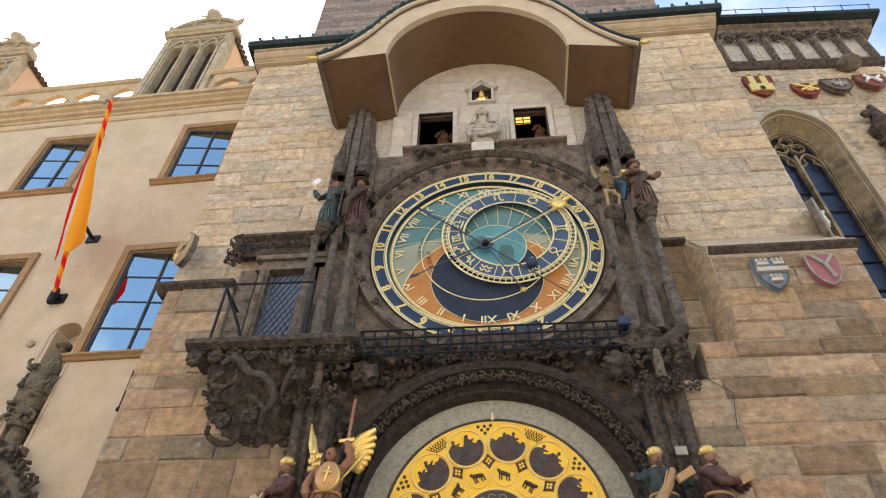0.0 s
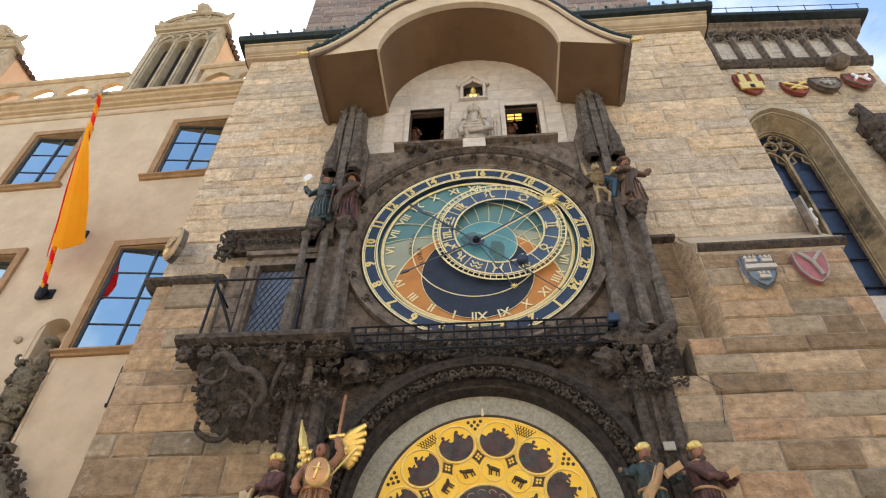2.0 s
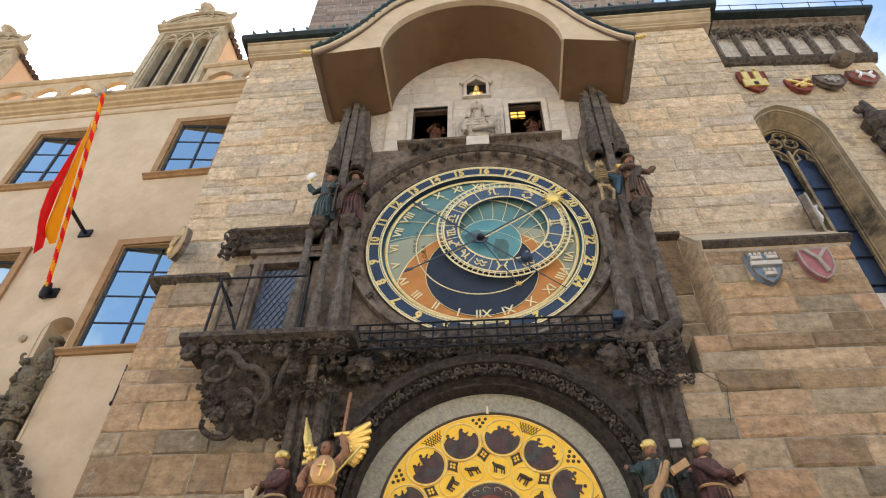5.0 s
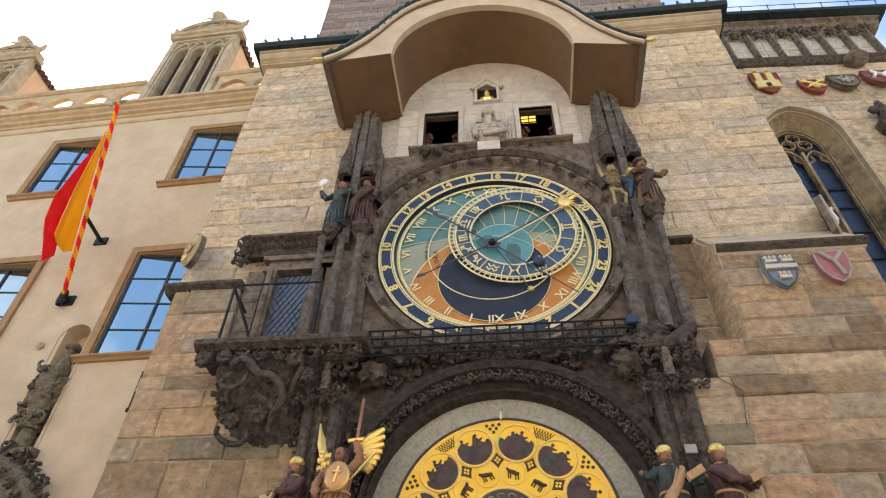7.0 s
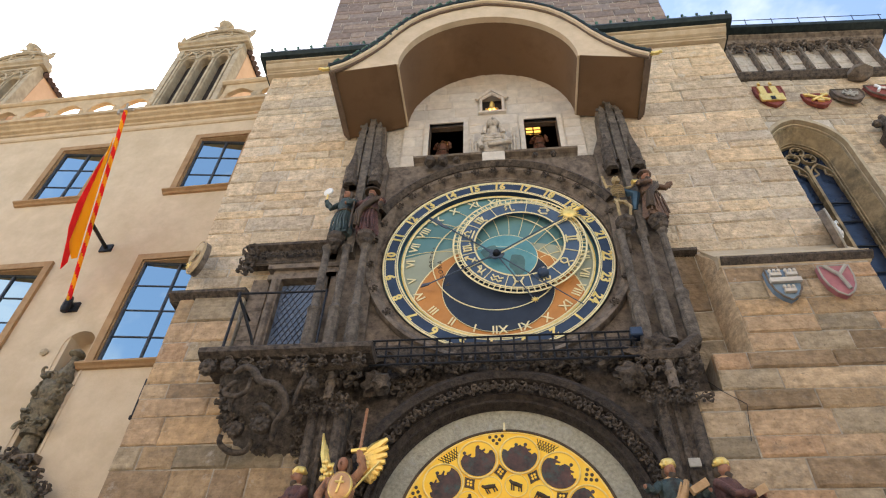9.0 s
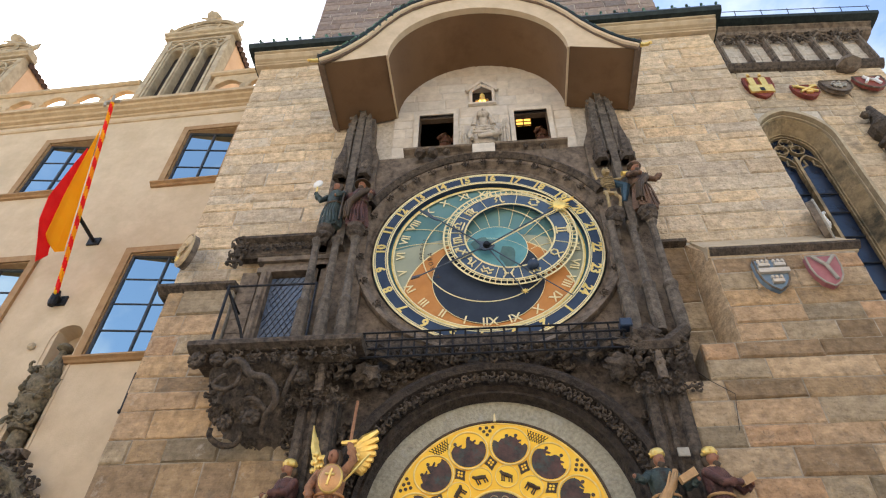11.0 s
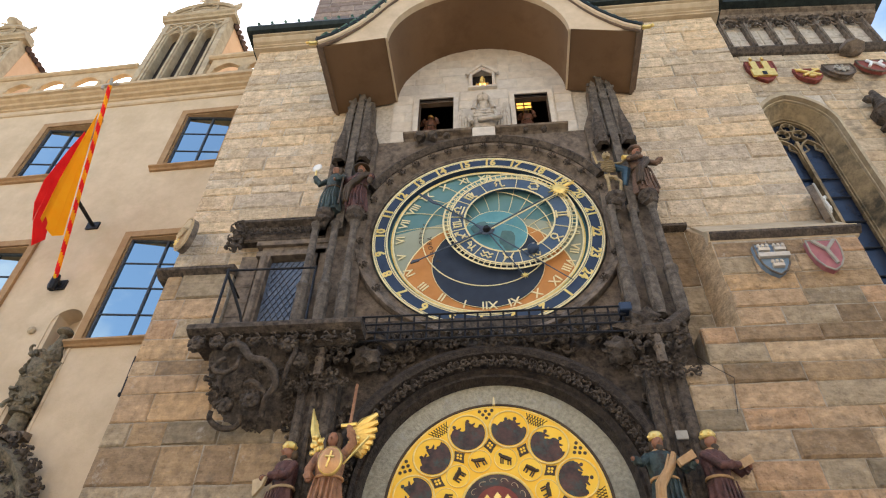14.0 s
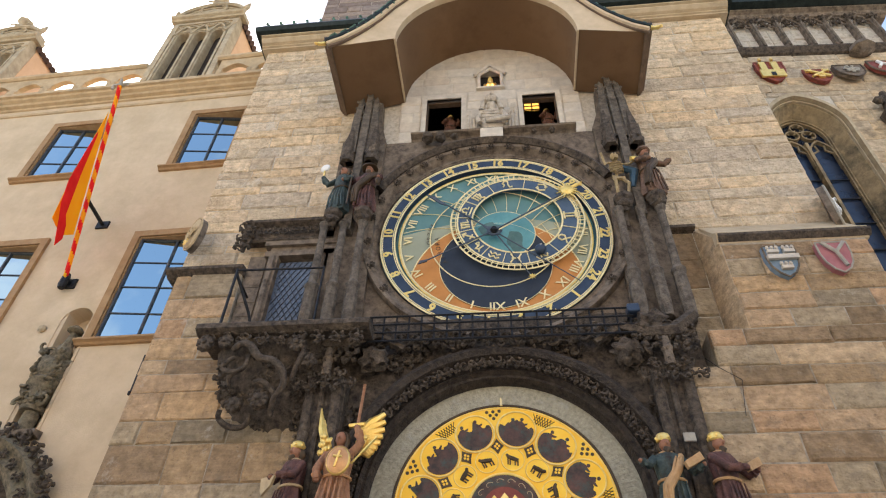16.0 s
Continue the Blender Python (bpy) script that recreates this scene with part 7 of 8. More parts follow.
        hoop(bm, [(0.1 * h, 0.05 * h), (0.13 * h, 0.05 * h), (0.13 * h, 0.065 * h), (0.1 * h, 0.065 * h)], 0, 0.95 * h, 16, mi=3)
        lump(bm, 0, 0.02 * h, 0.95 * h, 0.075 * h, 0.075 * h, 0.07 * h, 0.3, 1, 4)
    else:
        lump(bm, 0, 0.03 * h, 0.955 * h, 0.078 * h, 0.078 * h, 0.065 * h, 0.3, 2, 4)
        for sx in (-1, 1):
            tube(bm, [(sx * 0.06 * h, -0.01 * h, 0.96 * h), (sx * 0.078 * h, -0.015 * h, 0.88 * h), (sx * 0.06 * h, -0.02 * h, 0.8 * h)], [0.025 * h, 0.03 * h, 0.02 * h], 6, 4)
    if extras:
        extras(bm, h)
    return bm


def put(bm, mats, m, label, category="statue", group=""):
    return solid("painted_statue", bm, mats, m, label, category, group, smooth=0.9)


def mirror_hand(bm, h):
    tube(bm, [(-0.3 * h, -0.12 * h, 0.8 * h), (-0.3 * h, -0.12 * h, 0.93 * h)], 0.015 * h, 6, 3)
    # mirror glass: the sky's reflection is put in as plain white
    lump(bm, -0.3 * h, -0.12 * h, 1.0 * h, 0.085 * h, 0.03 * h, 0.085 * h, 0.0, 2, 5)


def half_figure(h):
    """A worn bust with a lifted head, long hair, stubs of wings and a scroll."""
    bm = bmesh.new()
    lump(bm, 0, 0.02 * h, 0.34 * h, 0.21 * h, 0.13 * h, 0.4 * h, 0.12, 3)
    tube(bm, [(0, -0.02 * h, 0.6 * h), (0, -0.1 * h, 0.78 * h)], 0.075 * h, 8)
    lump(bm, 0, -0.14 * h, 0.86 * h, 0.1 * h, 0.1 * h, 0.125 * h, 0.05, 3)
    lump(bm, 0, -0.245 * h, 0.86 * h, 0.022 * h, 0.035 * h, 0.04 * h, 0, 1)
    lump(bm, 0, -0.07 * h, 0.92 * h, 0.13 * h, 0.1 * h, 0.13 * h, 0.25, 3)
    for sx in (-1, 1):
        tube(bm, [(sx * 0.08 * h, -0.09 * h, 0.97 * h), (sx * 0.13 * h, -0.08 * h, 0.8 * h), (sx * 0.17 * h, -0.05 * h, 0.62 * h)], [0.03 * h, 0.04 * h, 0.05 * h], 7)
        tube(bm, [(sx * 0.16 * h, 0, 0.6 * h), (sx * 0.24 * h, -0.04 * h, 0.36 * h), (sx * 0.2 * h, -0.1 * h, 0.14 * h)], [0.06 * h, 0.055 * h, 0.04 * h], 7)
    prism(bm, [(0.18 * h, 0.02 * h), (0.44 * h, 0.02 * h), (0.45 * h, 0.6 * h), (0.42 * h, 0.92 * h), (0.34 * h, 0.88 * h), (0.28 * h, 0.56 * h), (0.18 * h, 0.5 * h)], 0.02 * h, 0.12 * h)
    prism(bm, [(-0.2 * h, 0.02 * h), (-0.44 * h, 0.02 * h), (-0.44 * h, 0.7 * h), (-0.36 * h, 0.72 * h), (-0.3 * h, 0.48 * h), (-0.2 * h, 0.46 * h)][::-1], 0.02 * h, 0.12 * h)
    for k in range(4):
        tube(bm, [((0.23 + 0.055 * k) * h, 0.01 * h, 0.06 * h), ((0.25 + 0.05 * k) * h, 0.01 * h, (0.46 + 0.08 * k) * h)], 0.02 * h, 5)
        tube(bm, [(-(0.24 + 0.055 * k) * h, 0.01 * h, 0.06 * h), (-(0.25 + 0.05 * k) * h, 0.01 * h, (0.42 + 0.04 * k) * h)], 0.02 * h, 5)
    for z, y in ((0.52, -0.1), (0.42, -0.12), (0.31, -0.13)):
        tube(bm, [(-0.16 * h, y * h + 0.06 * h, (z + 0.06) * h), (0.0, y * h, (z - 0.03) * h), (0.17 * h, y * h + 0.05 * h, (z + 0.03) * h)], 0.025 * h, 6)
    tube(bm, [(-0.1 * h, -0.16 * h, 0.12 * h), (0.3 * h, -0.14 * h, 0.2 * h)], 0.05 * h, 8)
    return bm


solid("stone_half_figure", half_figure(0.75), m_statue, pose(0.03, -0.08, ZD + 2.0) @ Matrix.Diagonal((1.15, 1, 1, 1)), "weathered pale stone half-length winged statue on the sill", "statue", smooth=0.9)
HS = 0.92
put(figure(HS * 0.92, [[(-0.14, 0, 0.75), (-0.22, -0.08, 0.62), (-0.3, -0.12, 0.78)], [(0.14, 0, 0.75), (0.2, -0.1, 0.6), (0.1, -0.16, 0.55)]], "", mirror_hand, wide=0.85, beard=False),
    (m_robe_blue, m_umber, m_skin, m_gold, m_umber, m_white), pose(-1.93, -0.28, ZD + 0.26, 0, 0, -15), "painted figure in teal raising a mirror coloured white for sky glare", group="figures beside the dial")


def purse(bm, h):
    lump(bm, 0.22 * h, -0.16 * h, 0.46 * h, 0.05 * h, 0.05 * h, 0.08 * h, 0.3, 1, 1)
    tube(bm, [(-0.2 * h, -0.2 * h, 0.0), (-0.2 * h, -0.18 * h, 0.65 * h)], 0.014 * h, 6, 4)


put(figure(HS * 0.92, [[(-0.14, 0, 0.75), (-0.22, -0.08, 0.6), (-0.2, -0.18, 0.62)], [(0.14, 0, 0.75), (0.22, -0.08, 0.62), (0.22, -0.16, 0.56)]], "brim", purse, wide=0.88, cape=True),
    (m_robe_red, m_umber, m_skin, m_gold, m_umber), pose(-1.6, -0.28, ZD + 0.26, 0, 0, -5), "painted figure in dark maroon with a brimmed hat", group="figures beside the dial")


def skeleton_mesh(h):
    """A gaunt bony figure: skull, ribs, spine, pelvis and thin limbs."""
    bm = bmesh.new()
    lump(bm, 0, -0.03 * h, 0.93 * h, 0.065 * h, 0.075 * h, 0.075 * h, 0.06, 2, 0)
    box(bm, -0.03 * h, 0.03 * h, -0.1 * h, -0.03 * h, 0.84 * h, 0.88 * h, 0)
    for sx in (-1, 1):
        lump(bm, sx * 0.027 * h, -0.1 * h, 0.935 * h, 0.016 * h, 0.012 * h, 0.018 * h, 0, 1, 1)
        tube(bm, [(sx * 0.06 * h, 0, 0.46 * h), (sx * 0.1 * h, -0.1 * h, 0.26 * h), (sx * 0.07 * h, -0.02 * h, 0.0)], [0.03 * h, 0.026 * h, 0.022 * h], 6, 0)
    tube(bm, [(0, 0.02 * h, 0.42 * h), (0, 0.03 * h, 0.6 * h), (0, 0.01 * h, 0.86 * h)], 0.022 * h, 6, 0)
    for k in range(5):
        z = (0.60 + 0.045 * k) * h
        w = (0.10 + 0.012 * math.sin(k)) * h
        tube(bm, [(0, 0.02 * h, z), (w, -0.01 * h, z - 0.01 * h), (0.6 * w, -0.08 * h, z - 0.03 * h), (0, -0.09 * h, z - 0.03 * h), (-0.6 * w, -0.08 * h, z - 0.03 * h), (-w, -0.01 * h, z - 0.01 * h), (0, 0.02 * h, z)], 0.012 * h, 5, 0)
    tube(bm, [(-0.09 * h, 0, 0.47 * h), (0, -0.03 * h, 0.42 * h), (0.09 * h, 0, 0.47 * h)], 0.035 * h, 6, 0)
    tube(bm, [(-0.13 * h, 0, 0.8 * h), (0.13 * h, 0, 0.8 * h)], 0.02 * h, 6, 0)
    tube(bm, [(-0.13 * h, 0, 0.8 * h), (-0.2 * h, -0.08 * h, 0.66 * h), (-0.26 * h, -0.14 * h, 0.85 * h)], 0.02 * h, 6, 0)
    tube(bm, [(0.13 * h, 0, 0.8 * h), (0.17 * h, -0.12 * h, 0.68 * h), (0.27 * h, -0.14 * h, 0.78 * h)], 0.02 * h, 6, 0)
    tube(bm, [(0.2 * h, -0.14 * h, 0.78 * h), (0.36 * h, -0.14 * h, 0.8 * h)], 0.045 * h, 7, 3)
    tube(bm, [(0.1 * h, 0.03 * h, 0.76 * h), (0.26 * h, -0.04 * h, 0.6 * h), (0.2 * h, 0.0, 0.28 * h)], [0.05 * h, 0.075 * h, 0.04 * h], 7, 2)
    lump(bm, 0, 0.0, 0.03 * h, 0.14 * h, 0.1 * h, 0.04 * h, 0.3, 1, 1)
    return bm


m_cloak = surf("blue_cloak_paint", (0.03, 0.06, 0.09), (0.06, 0.11, 0.15), 10, 0.6, 0.3)
put(skeleton_mesh(HS * 0.88), (m_skull, m_umber, m_cloak, m_gold), pose(1.55, -0.28, ZD + 0.24, 0, 0, 12), "ivory skeleton statue with a blue cloak and gilt hourglass", group="figures beside the dial")
put(figure(HS * 0.92, [[(-0.14, 0, 0.75), (-0.2, -0.1, 0.62), (-0.05, -0.18, 0.62)], [(0.14, 0, 0.75), (0.24, -0.08, 0.66), (0.32, -0.12, 0.74)]], "turban", None, wide=0.92, cape=True),
    (m_robe_dull, m_umber, m_skin, m_gold, m_umber), pose(1.93, -0.28, ZD + 0.26, 0, 0, 18), "painted figure in brown robes and a turban", group="figures beside the dial")


# lower row beside the calendar
def wings_shield(bm, h):
    # one wing raised like a blade, the other spread sideways; each in overlapping feathers
    for k in range(8):
        t = k / 7
        o = (-0.2 * h + 0.1 * h * t, (0.1 + 0.006 * k) * h, 0.84 * h + 0.02 * h * t)
        tip = (-0.33 * h + 0.2 * h * t, 0.13 * h, (1.36 - 0.36 * t ** 0.75) * h)
        m = tuple((o[i] + tip[i]) / 2 + (-0.015 * h, 0, 0)[i] for i in range(3))
        tube(bm, [o, m, tip], [0.036 * h, 0.042 * h, 0.01 * h], 6, 3)
    for k in range(10):
        lump(bm, (-0.25 + 0.035 * (k % 4)) * h, 0.07 * h, (0.82 + 0.045 * (k // 2)) * h, 0.028 * h, 0.022 * h, 0.036 * h, 0.2, 1, 3, seed=k)
    for k in range(8):
        t = k / 7
        o = ((0.14 + 0.02 * t) * h, (0.1 + 0.006 * k) * h, (1.03 - 0.17 * t) * h)
        a = radians(40 - 75 * t)
        l = (0.34 - 0.2 * t) * h
        tip = (o[0] + l * math.cos(a), 0.13 * h, o[2] + l * math.sin(a))
        m = tuple((o[i] + tip[i]) / 2 + (0, 0, 0.015 * h)[i] for i in range(3))
        tube(bm, [o, m, tip], [0.036 * h, 0.05 * h, 0.026 * h], 6, 3)
    for k in range(8):
        lump(bm, (0.15 + 0.035 * (k % 3)) * h, 0.07 * h, (0.86 + 0.05 * (k // 2)) * h, 0.03 * h, 0.022 * h, 0.032 * h, 0.2, 1, 3, seed=k + 9)
    # oval shield with a cross
    rings = []
    for r, y in ((0.0, -0.285), (0.07, -0.28), (0.11, -0.262), (0.122, -0.25), (0.122, -0.23)):
        rings.append([bm.verts.new((0.08 * h + r * h * math.cos(t * math.pi / 12), y * h, 0.58 * h + 1.2 * r * h * math.sin(t * math.pi / 12))) for t in range(24)])
    for i, (a, b) in enumerate(zip(rings, rings[1:])):
        for j in range(24):
            bm.faces.new((a[j], a[(j + 1) % 24], b[(j + 1) % 24], b[j])).material_index = 1 if i < 2 else 3
    tube(bm, [(0.065 * h, -0.29 * h, 0.5 * h), (0.1 * h, -0.29 * h, 0.66 * h)], 0.012 * h, 5, 3)
    tube(bm, [(0.04 * h, -0.29 * h, 0.61 * h), (0.13 * h, -0.29 * h, 0.60 * h)], 0.012 * h, 5, 3)
    tube(bm, [(0.2 * h, -0.2 * h, 0.56 * h), (0.46 * h, -0.26 * h, 0.8 * h)], [0.01 * h, 0.014 * h], 5, 3)
    tube(bm, [(0.17 * h, -0.05 * h, 1.04 * h), (0.16 * h, 0.05 * h, 1.58 * h)], 0.018 * h, 6, 0)
    tube(bm, [(0.08 * h, -0.05 * h, 1.04 * h), (0.24 * h, -0.05 * h, 1.05 * h)], 0.025 * h, 6, 3)


AH = 0.86
put(figure(AH, [[(0.13, 0, 0.76), (0.22, -0.03, 0.86), (0.17, -0.06, 1.02)], [(-0.13, 0, 0.76), (-0.2, -0.06, 0.58), (-0.16, -0.12, 0.45)]], "", wings_shield, beard=False),
    (m_robe_brown, m_copperskin, m_skin, m_gold, m_umber), pose(-1.42, -0.42, ZD - 3.6, 0, 0, -4), "winged angel with gilded wings, oval shield and spear", group="figures beside the calendar")


def open_book(bm, h):
    prism(bm, [(0.12 * h, 0.56 * h), (0.3 * h, 0.66 * h), (0.27 * h, 0.74 * h), (0.09 * h, 0.63 * h)], -0.24 * h, -0.18 * h, 1)


def scroll(bm, h):
    prism(bm, [(-0.3 * h, 0.62 * h), (-0.05 * h, 0.6 * h), (-0.1 * h, 0.5 * h), (-0.24 * h, 0.42 * h)], -0.2 * h, -0.17 * h, 1)


put(figure(AH * 0.92, [[(-0.14, 0, 0.75), (-0.2, -0.1, 0.6), (-0.12, -0.2, 0.6)], [(0.14, 0, 0.75), (0.18, -0.12, 0.58), (0.0, -0.2, 0.6)]], "cap", scroll),
    (m_robe_red, m_bone, m_skin, m_gold, m_umber), pose(-1.83, -0.36, ZD - 3.62, 0, 0, -35), "painted chronicler in maroon with a gilt cap and scroll", group="figures beside the calendar")
put(figure(AH * 0.9, [[(-0.14, 0, 0.75), (-0.24, -0.1, 0.64), (-0.34, -0.16, 0.66)], [(0.14, 0, 0.75), (0.22, -0.1, 0.58), (0.3, -0.2, 0.62)]], "cap", open_book, cape=True),
    (m_robe_blue, m_robe_tan, m_skin, m_gold, m_umber), pose(1.36, -0.4, ZD - 3.62, 0, 0, 6), "painted scholar in teal and tan with a gilt cap", group="figures beside the calendar")
put(figure(AH * 0.92, [[(-0.14, 0, 0.75), (-0.1, -0.16, 0.58), (0.1, -0.22, 0.6)], [(0.14, 0, 0.75), (0.24, -0.1, 0.58), (0.26, -0.2, 0.62)]], "cap", open_book),
    (m_robe_red, m_robe_tan, m_skin, m_gold, m_umber), pose(1.8, -0.36, ZD - 3.62, 0, 0, 30), "painted reader in maroon with a golden cap and open book", group="figures beside the calendar")

for x, s, top in ((-1.42, 0.18, -3.6), (-1.83, 0.17, -3.62), (1.36, 0.17, -3.62), (1.8, 0.17, -3.62)):
    bm = bmesh.new()
    turned(bm, [(0.05, -0.4), (s, -0.12), (s * 1.15, -0.1), (s * 1.15, 0.0)], 0, 0, 10)
    box(bm, -0.06, 0.06, 0.0, 0.3, -0.3, -0.05)
    solid("statue_corbel", bm, m_dark, pose(x, -0.4 if abs(x) < 1.5 else -0.36, ZD + top), "dark carved corbel under a statue", "corbel", "corbels of the lower figures")

# ---- statue niche and portal on the house ----
nch = thing("statue_niche", HOUSE, "round-headed plaster niche in the house front", "niche", kind="structure")
NX, NR = -1.86, 0.23
bm = bmesh.new()
arc = [(NX + NR * math.cos(math.pi * (1 - i / 14)), -0.40 + NR * math.sin(math.pi * (1 - i / 14))) for i in range(15)]
for (xa, za), (xb, zb) in zip(arc, arc[1:]):
    prism(bm, [(xa, za), (xb, zb), (xb, -0.12), (xa, -0.12)], -0.012, 0.3)
box(bm, -2.16, NX - NR, -0.012, 0.3, -2.04, -0.12)
box(bm, NX + NR, -1.61, -0.012, 0.3, -2.04, -0.12)
box(bm, -2.16, -1.61, -0.012, 0.02, -2.1, -2.03)
box(bm, NX - NR, NX + NR, 0.26, 0.3, -2.04, -0.12)
part("niche_wall", bm, m_plaster, nch)
bm = bmesh.new()
tube(bm, [(0, 0, 0), (0.02, -0.01, 0.28)], [0.1, 0.085], 8)
turned(bm, [(0.13, 0.28), (0.14, 0.33), (0.1, 0.36), (0.12, 0.5), (0.17, 0.62), (0.19, 0.68), (0.15, 0.72)], 0.01, -0.02, 10)
for k in range(10):
    a = k * 0.7
    curl(bm, (0.08 * math.cos(a), -0.08, 0.5 + 0.03 * k), 60 + 40 * k, 0.12, (-1) ** k, 0.25)
lump(bm, 0.02, -0.04, 0.86, 0.17, 0.14, 0.2, 0.6, 2, seed=12)
lump(bm, 0.03, -0.02, 1.08, 0.12, 0.11, 0.17, 0.5, 2, seed=13)
tube(bm, [(0.03, -0.02, 1.15), (0.05, -0.02, 1.35), (0.05, -0.02, 1.45)], [0.08, 0.05, 0.04], 8)
turned(bm, [(0.05, 1.43), (0.1, 1.47), (0.09, 1.5), (0.05, 1.54)], 0.05, -0.02, 9)
for k in range(26):
    a = k * 2.4
    z = 0.34 + 0.03 * k
    curl(bm, (0.1 * math.cos(a), -0.1, z), 50 * k, 0.13, (-1) ** k, 0.24)
    lump(bm, 0.13 * math.cos(a * 1.3), -0.1 + 0.05 * math.sin(a), z + 0.02, 0.04, 0.05, 0.045, 0.6, 1, seed=k)
for v in bm.verts:
    v.co.x, v.co.y = v.co.x * 1.08, v.co.y * 1.15
solid("stone_statue", bm, m_moss, HOUSE @ pose(NX, 0.04, -2.03), "weathered brown stone statue on a carved console", "statue", smooth=1.0)
prt = thing("portal", HOUSE, "dark carved stone portal arch with crockets", "portal", kind="structure")
bm = bmesh.new()
hoop(bm, [(0.95, 0.0), (0.95, -0.12), (1.05, -0.2), (1.15, -0.14), (1.25, -0.22), (1.32, -0.1), (1.32, 0.0)], -2.3, -3.35, 30, 0, 180)
part("arch", bm, m_moss, prt, "moulded dark arch", smooth=0.5)
# flat half-disc coloured dark, standing in for the portal's shaded recess
bm = bmesh.new()
prism(bm, [(-2.3 + 0.97 * math.cos(math.pi * i / 20), -3.35 + 0.97 * math.sin(math.pi * i / 20)) for i in range(21)], -0.03, 0.0)
part("tympanum", bm, m_dark, prt, "flat dark tympanum sheet in place of the shaded recess")
for k in range(9):
    part("tympanum_leaf", big[k % 6], None, prt, m=pose(-2.3 + 0.75 * math.cos(radians(14 + 19 * k)), -0.04, -3.35 + 0.75 * math.sin(radians(14 + 19 * k))) @ Matrix.Rotation(k * 1.9, 4, "Y"))
for k in range(16):
    a = radians(6 + 11 * k)
    part("crocket", big[k % 6], None, prt, m=pose(-2.3 + 1.36 * math.cos(a), -0.1, -3.35 + 1.36 * math.sin(a)) @ Matrix.Rotation(k * 1.3, 4, "Y"))
    part("arch_leaf", knots[k % 4], None, prt, m=pose(-2.3 + 1.12 * math.cos(a), -0.17, -3.35 + 1.12 * math.sin(a)) @ Matrix.Rotation(k * 2.3, 4, "Y"))
bm = bmesh.new()
sweep_x(bm, [(0.0, -2.02), (-0.14, -2.04), (-0.14, -2.1), (0, -2.12)], -2.25, -1.55)
part("cornice", bm, m_darkwarm, prt)
bm = bmesh.new()
turned(bm, [(0.05, 0), (0.06, 0.03), (0.03, 0.06)], 0, 0, 8)
solid("wall_knob", bm, m_dormer, HOUSE @ pose(-2.3, 0.0, -0.5, 90, 0, 0), "small round stone knob on the plaster", "knob")
# thin cable down the lower wall
bm = bmesh.new()
tube(bm, [(1.9, -0.32, -2.0), (2.02, -0.315, -2.12), (2.2, -0.31, -2.26), (2.17, -0.31, -2.4), (2.13, -0.31, -2.62)], 0.003, 4)
solid("cable", bm, m_iron, DIAL, "thin dark cable down the ashlar", "cable")
bm = bmesh.new()
tube(bm, [(-3.86, -0.06, -1.6), (-3.86, -0.06, -2.06)], 0.016, 6)
lump(bm, -3.865, -0.07, -2.07, 0.025, 0.025, 0.035, 0.2, 1)
solid("drain_pipe", bm, m_iron, DIAL, "short dark pipe at the corner of the tower", "pipe")
# dark canopied figure on the chapel corner
bm = bmesh.new()
turned(bm, [(0.02, -0.9), (0.16, -0.62), (0.2, -0.55), (0.17, -0.3), (0.2, 0.1), (0.16, 0.3), (0.24, 0.4), (0.26, 0.6), (0.14, 0.75), (0.05, 1.2)], 0, -0.1, 9)
for k in range(16):
    lump(bm, 0.2 * math.cos(k * 1.9), -0.12 + 0.15 * math.sin(k * 1.9), -0.6 + 0.1 * k, 0.09, 0.09, 0.09, 0.6, 1, seed=k)
solid("canopied_statue", bm, m_dark, CH @ pose(2.95, 0.0, 3.3), "black weathered statue under a stone canopy on the chapel", "statue")
bm = bmesh.new()
turned(bm, [(0.06, 0.0), (0.14, 0.06), (0.24, 0.12), (0.2, 0.24), (0.08, 0.26)], 0, 0, 8)
box(bm, -0.05, 0.05, 0, 0.4, 0.05, 0.3)
solid("slate_hood", bm, m_darkwarm, CH @ pose(3.2, -0.1, 5.8), "dark slate hood of a canopy on the chapel", "canopy")

# ---- flagpole ----
pole_thing = thing("flagpole", HOUSE, "red and yellow spiral-striped flagpole leaning from the house front", "flagpole")
PB, PT = Vector((-2.28, -0.1, 0.25)), Vector((-2.05, -1.27, 3.38))
bm = bmesh.new()
n, seg = 80, 8
side = (PT - PB).normalized().orthogonal().normalized()
upv = (PT - PB).normalized().cross(side)
rings = []
for i in range(n + 1):
    c = PB.lerp(PT, i / n)
    rings.append([bm.verts.new(c + 0.033 * (math.cos(2 * math.pi * j / seg) * side + math.sin(2 * math.pi * j / seg) * upv)) for j in range(seg)])
for i in range(n):
    for j in range(seg):
        bm.faces.new((rings[i][j], rings[i][(j + 1) % seg], rings[i + 1][(j + 1) % seg], rings[i + 1][j])).material_index = ((i + j) // 4) % 2
bm.faces.new(rings[0][::-1]), bm.faces.new(rings[-1])
part("striped_pole", bm, (m_red, m_yellow), pole_thing, "red and yellow striped pole")
bm = bmesh.new()
box(bm, -2.38, -2.16, -0.03, 0.0, 0.2, 0.36)
tube(bm, [(-2.27, 0, 0.28), (-2.27, -0.12, 0.3)], 0.05, 8)
turned(bm, [(0.045, 0.14), (0.06, 0.2), (0.055, 0.34), (0.04, 0.4)], -2.285, -0.1, 8)
part("foot_bracket", bm, m_iron, pole_thing, "black iron foot bracket")
bm = bmesh.new()
box(bm, -2.35, -2.15, -0.03, 0.0, 1.40, 1.54)
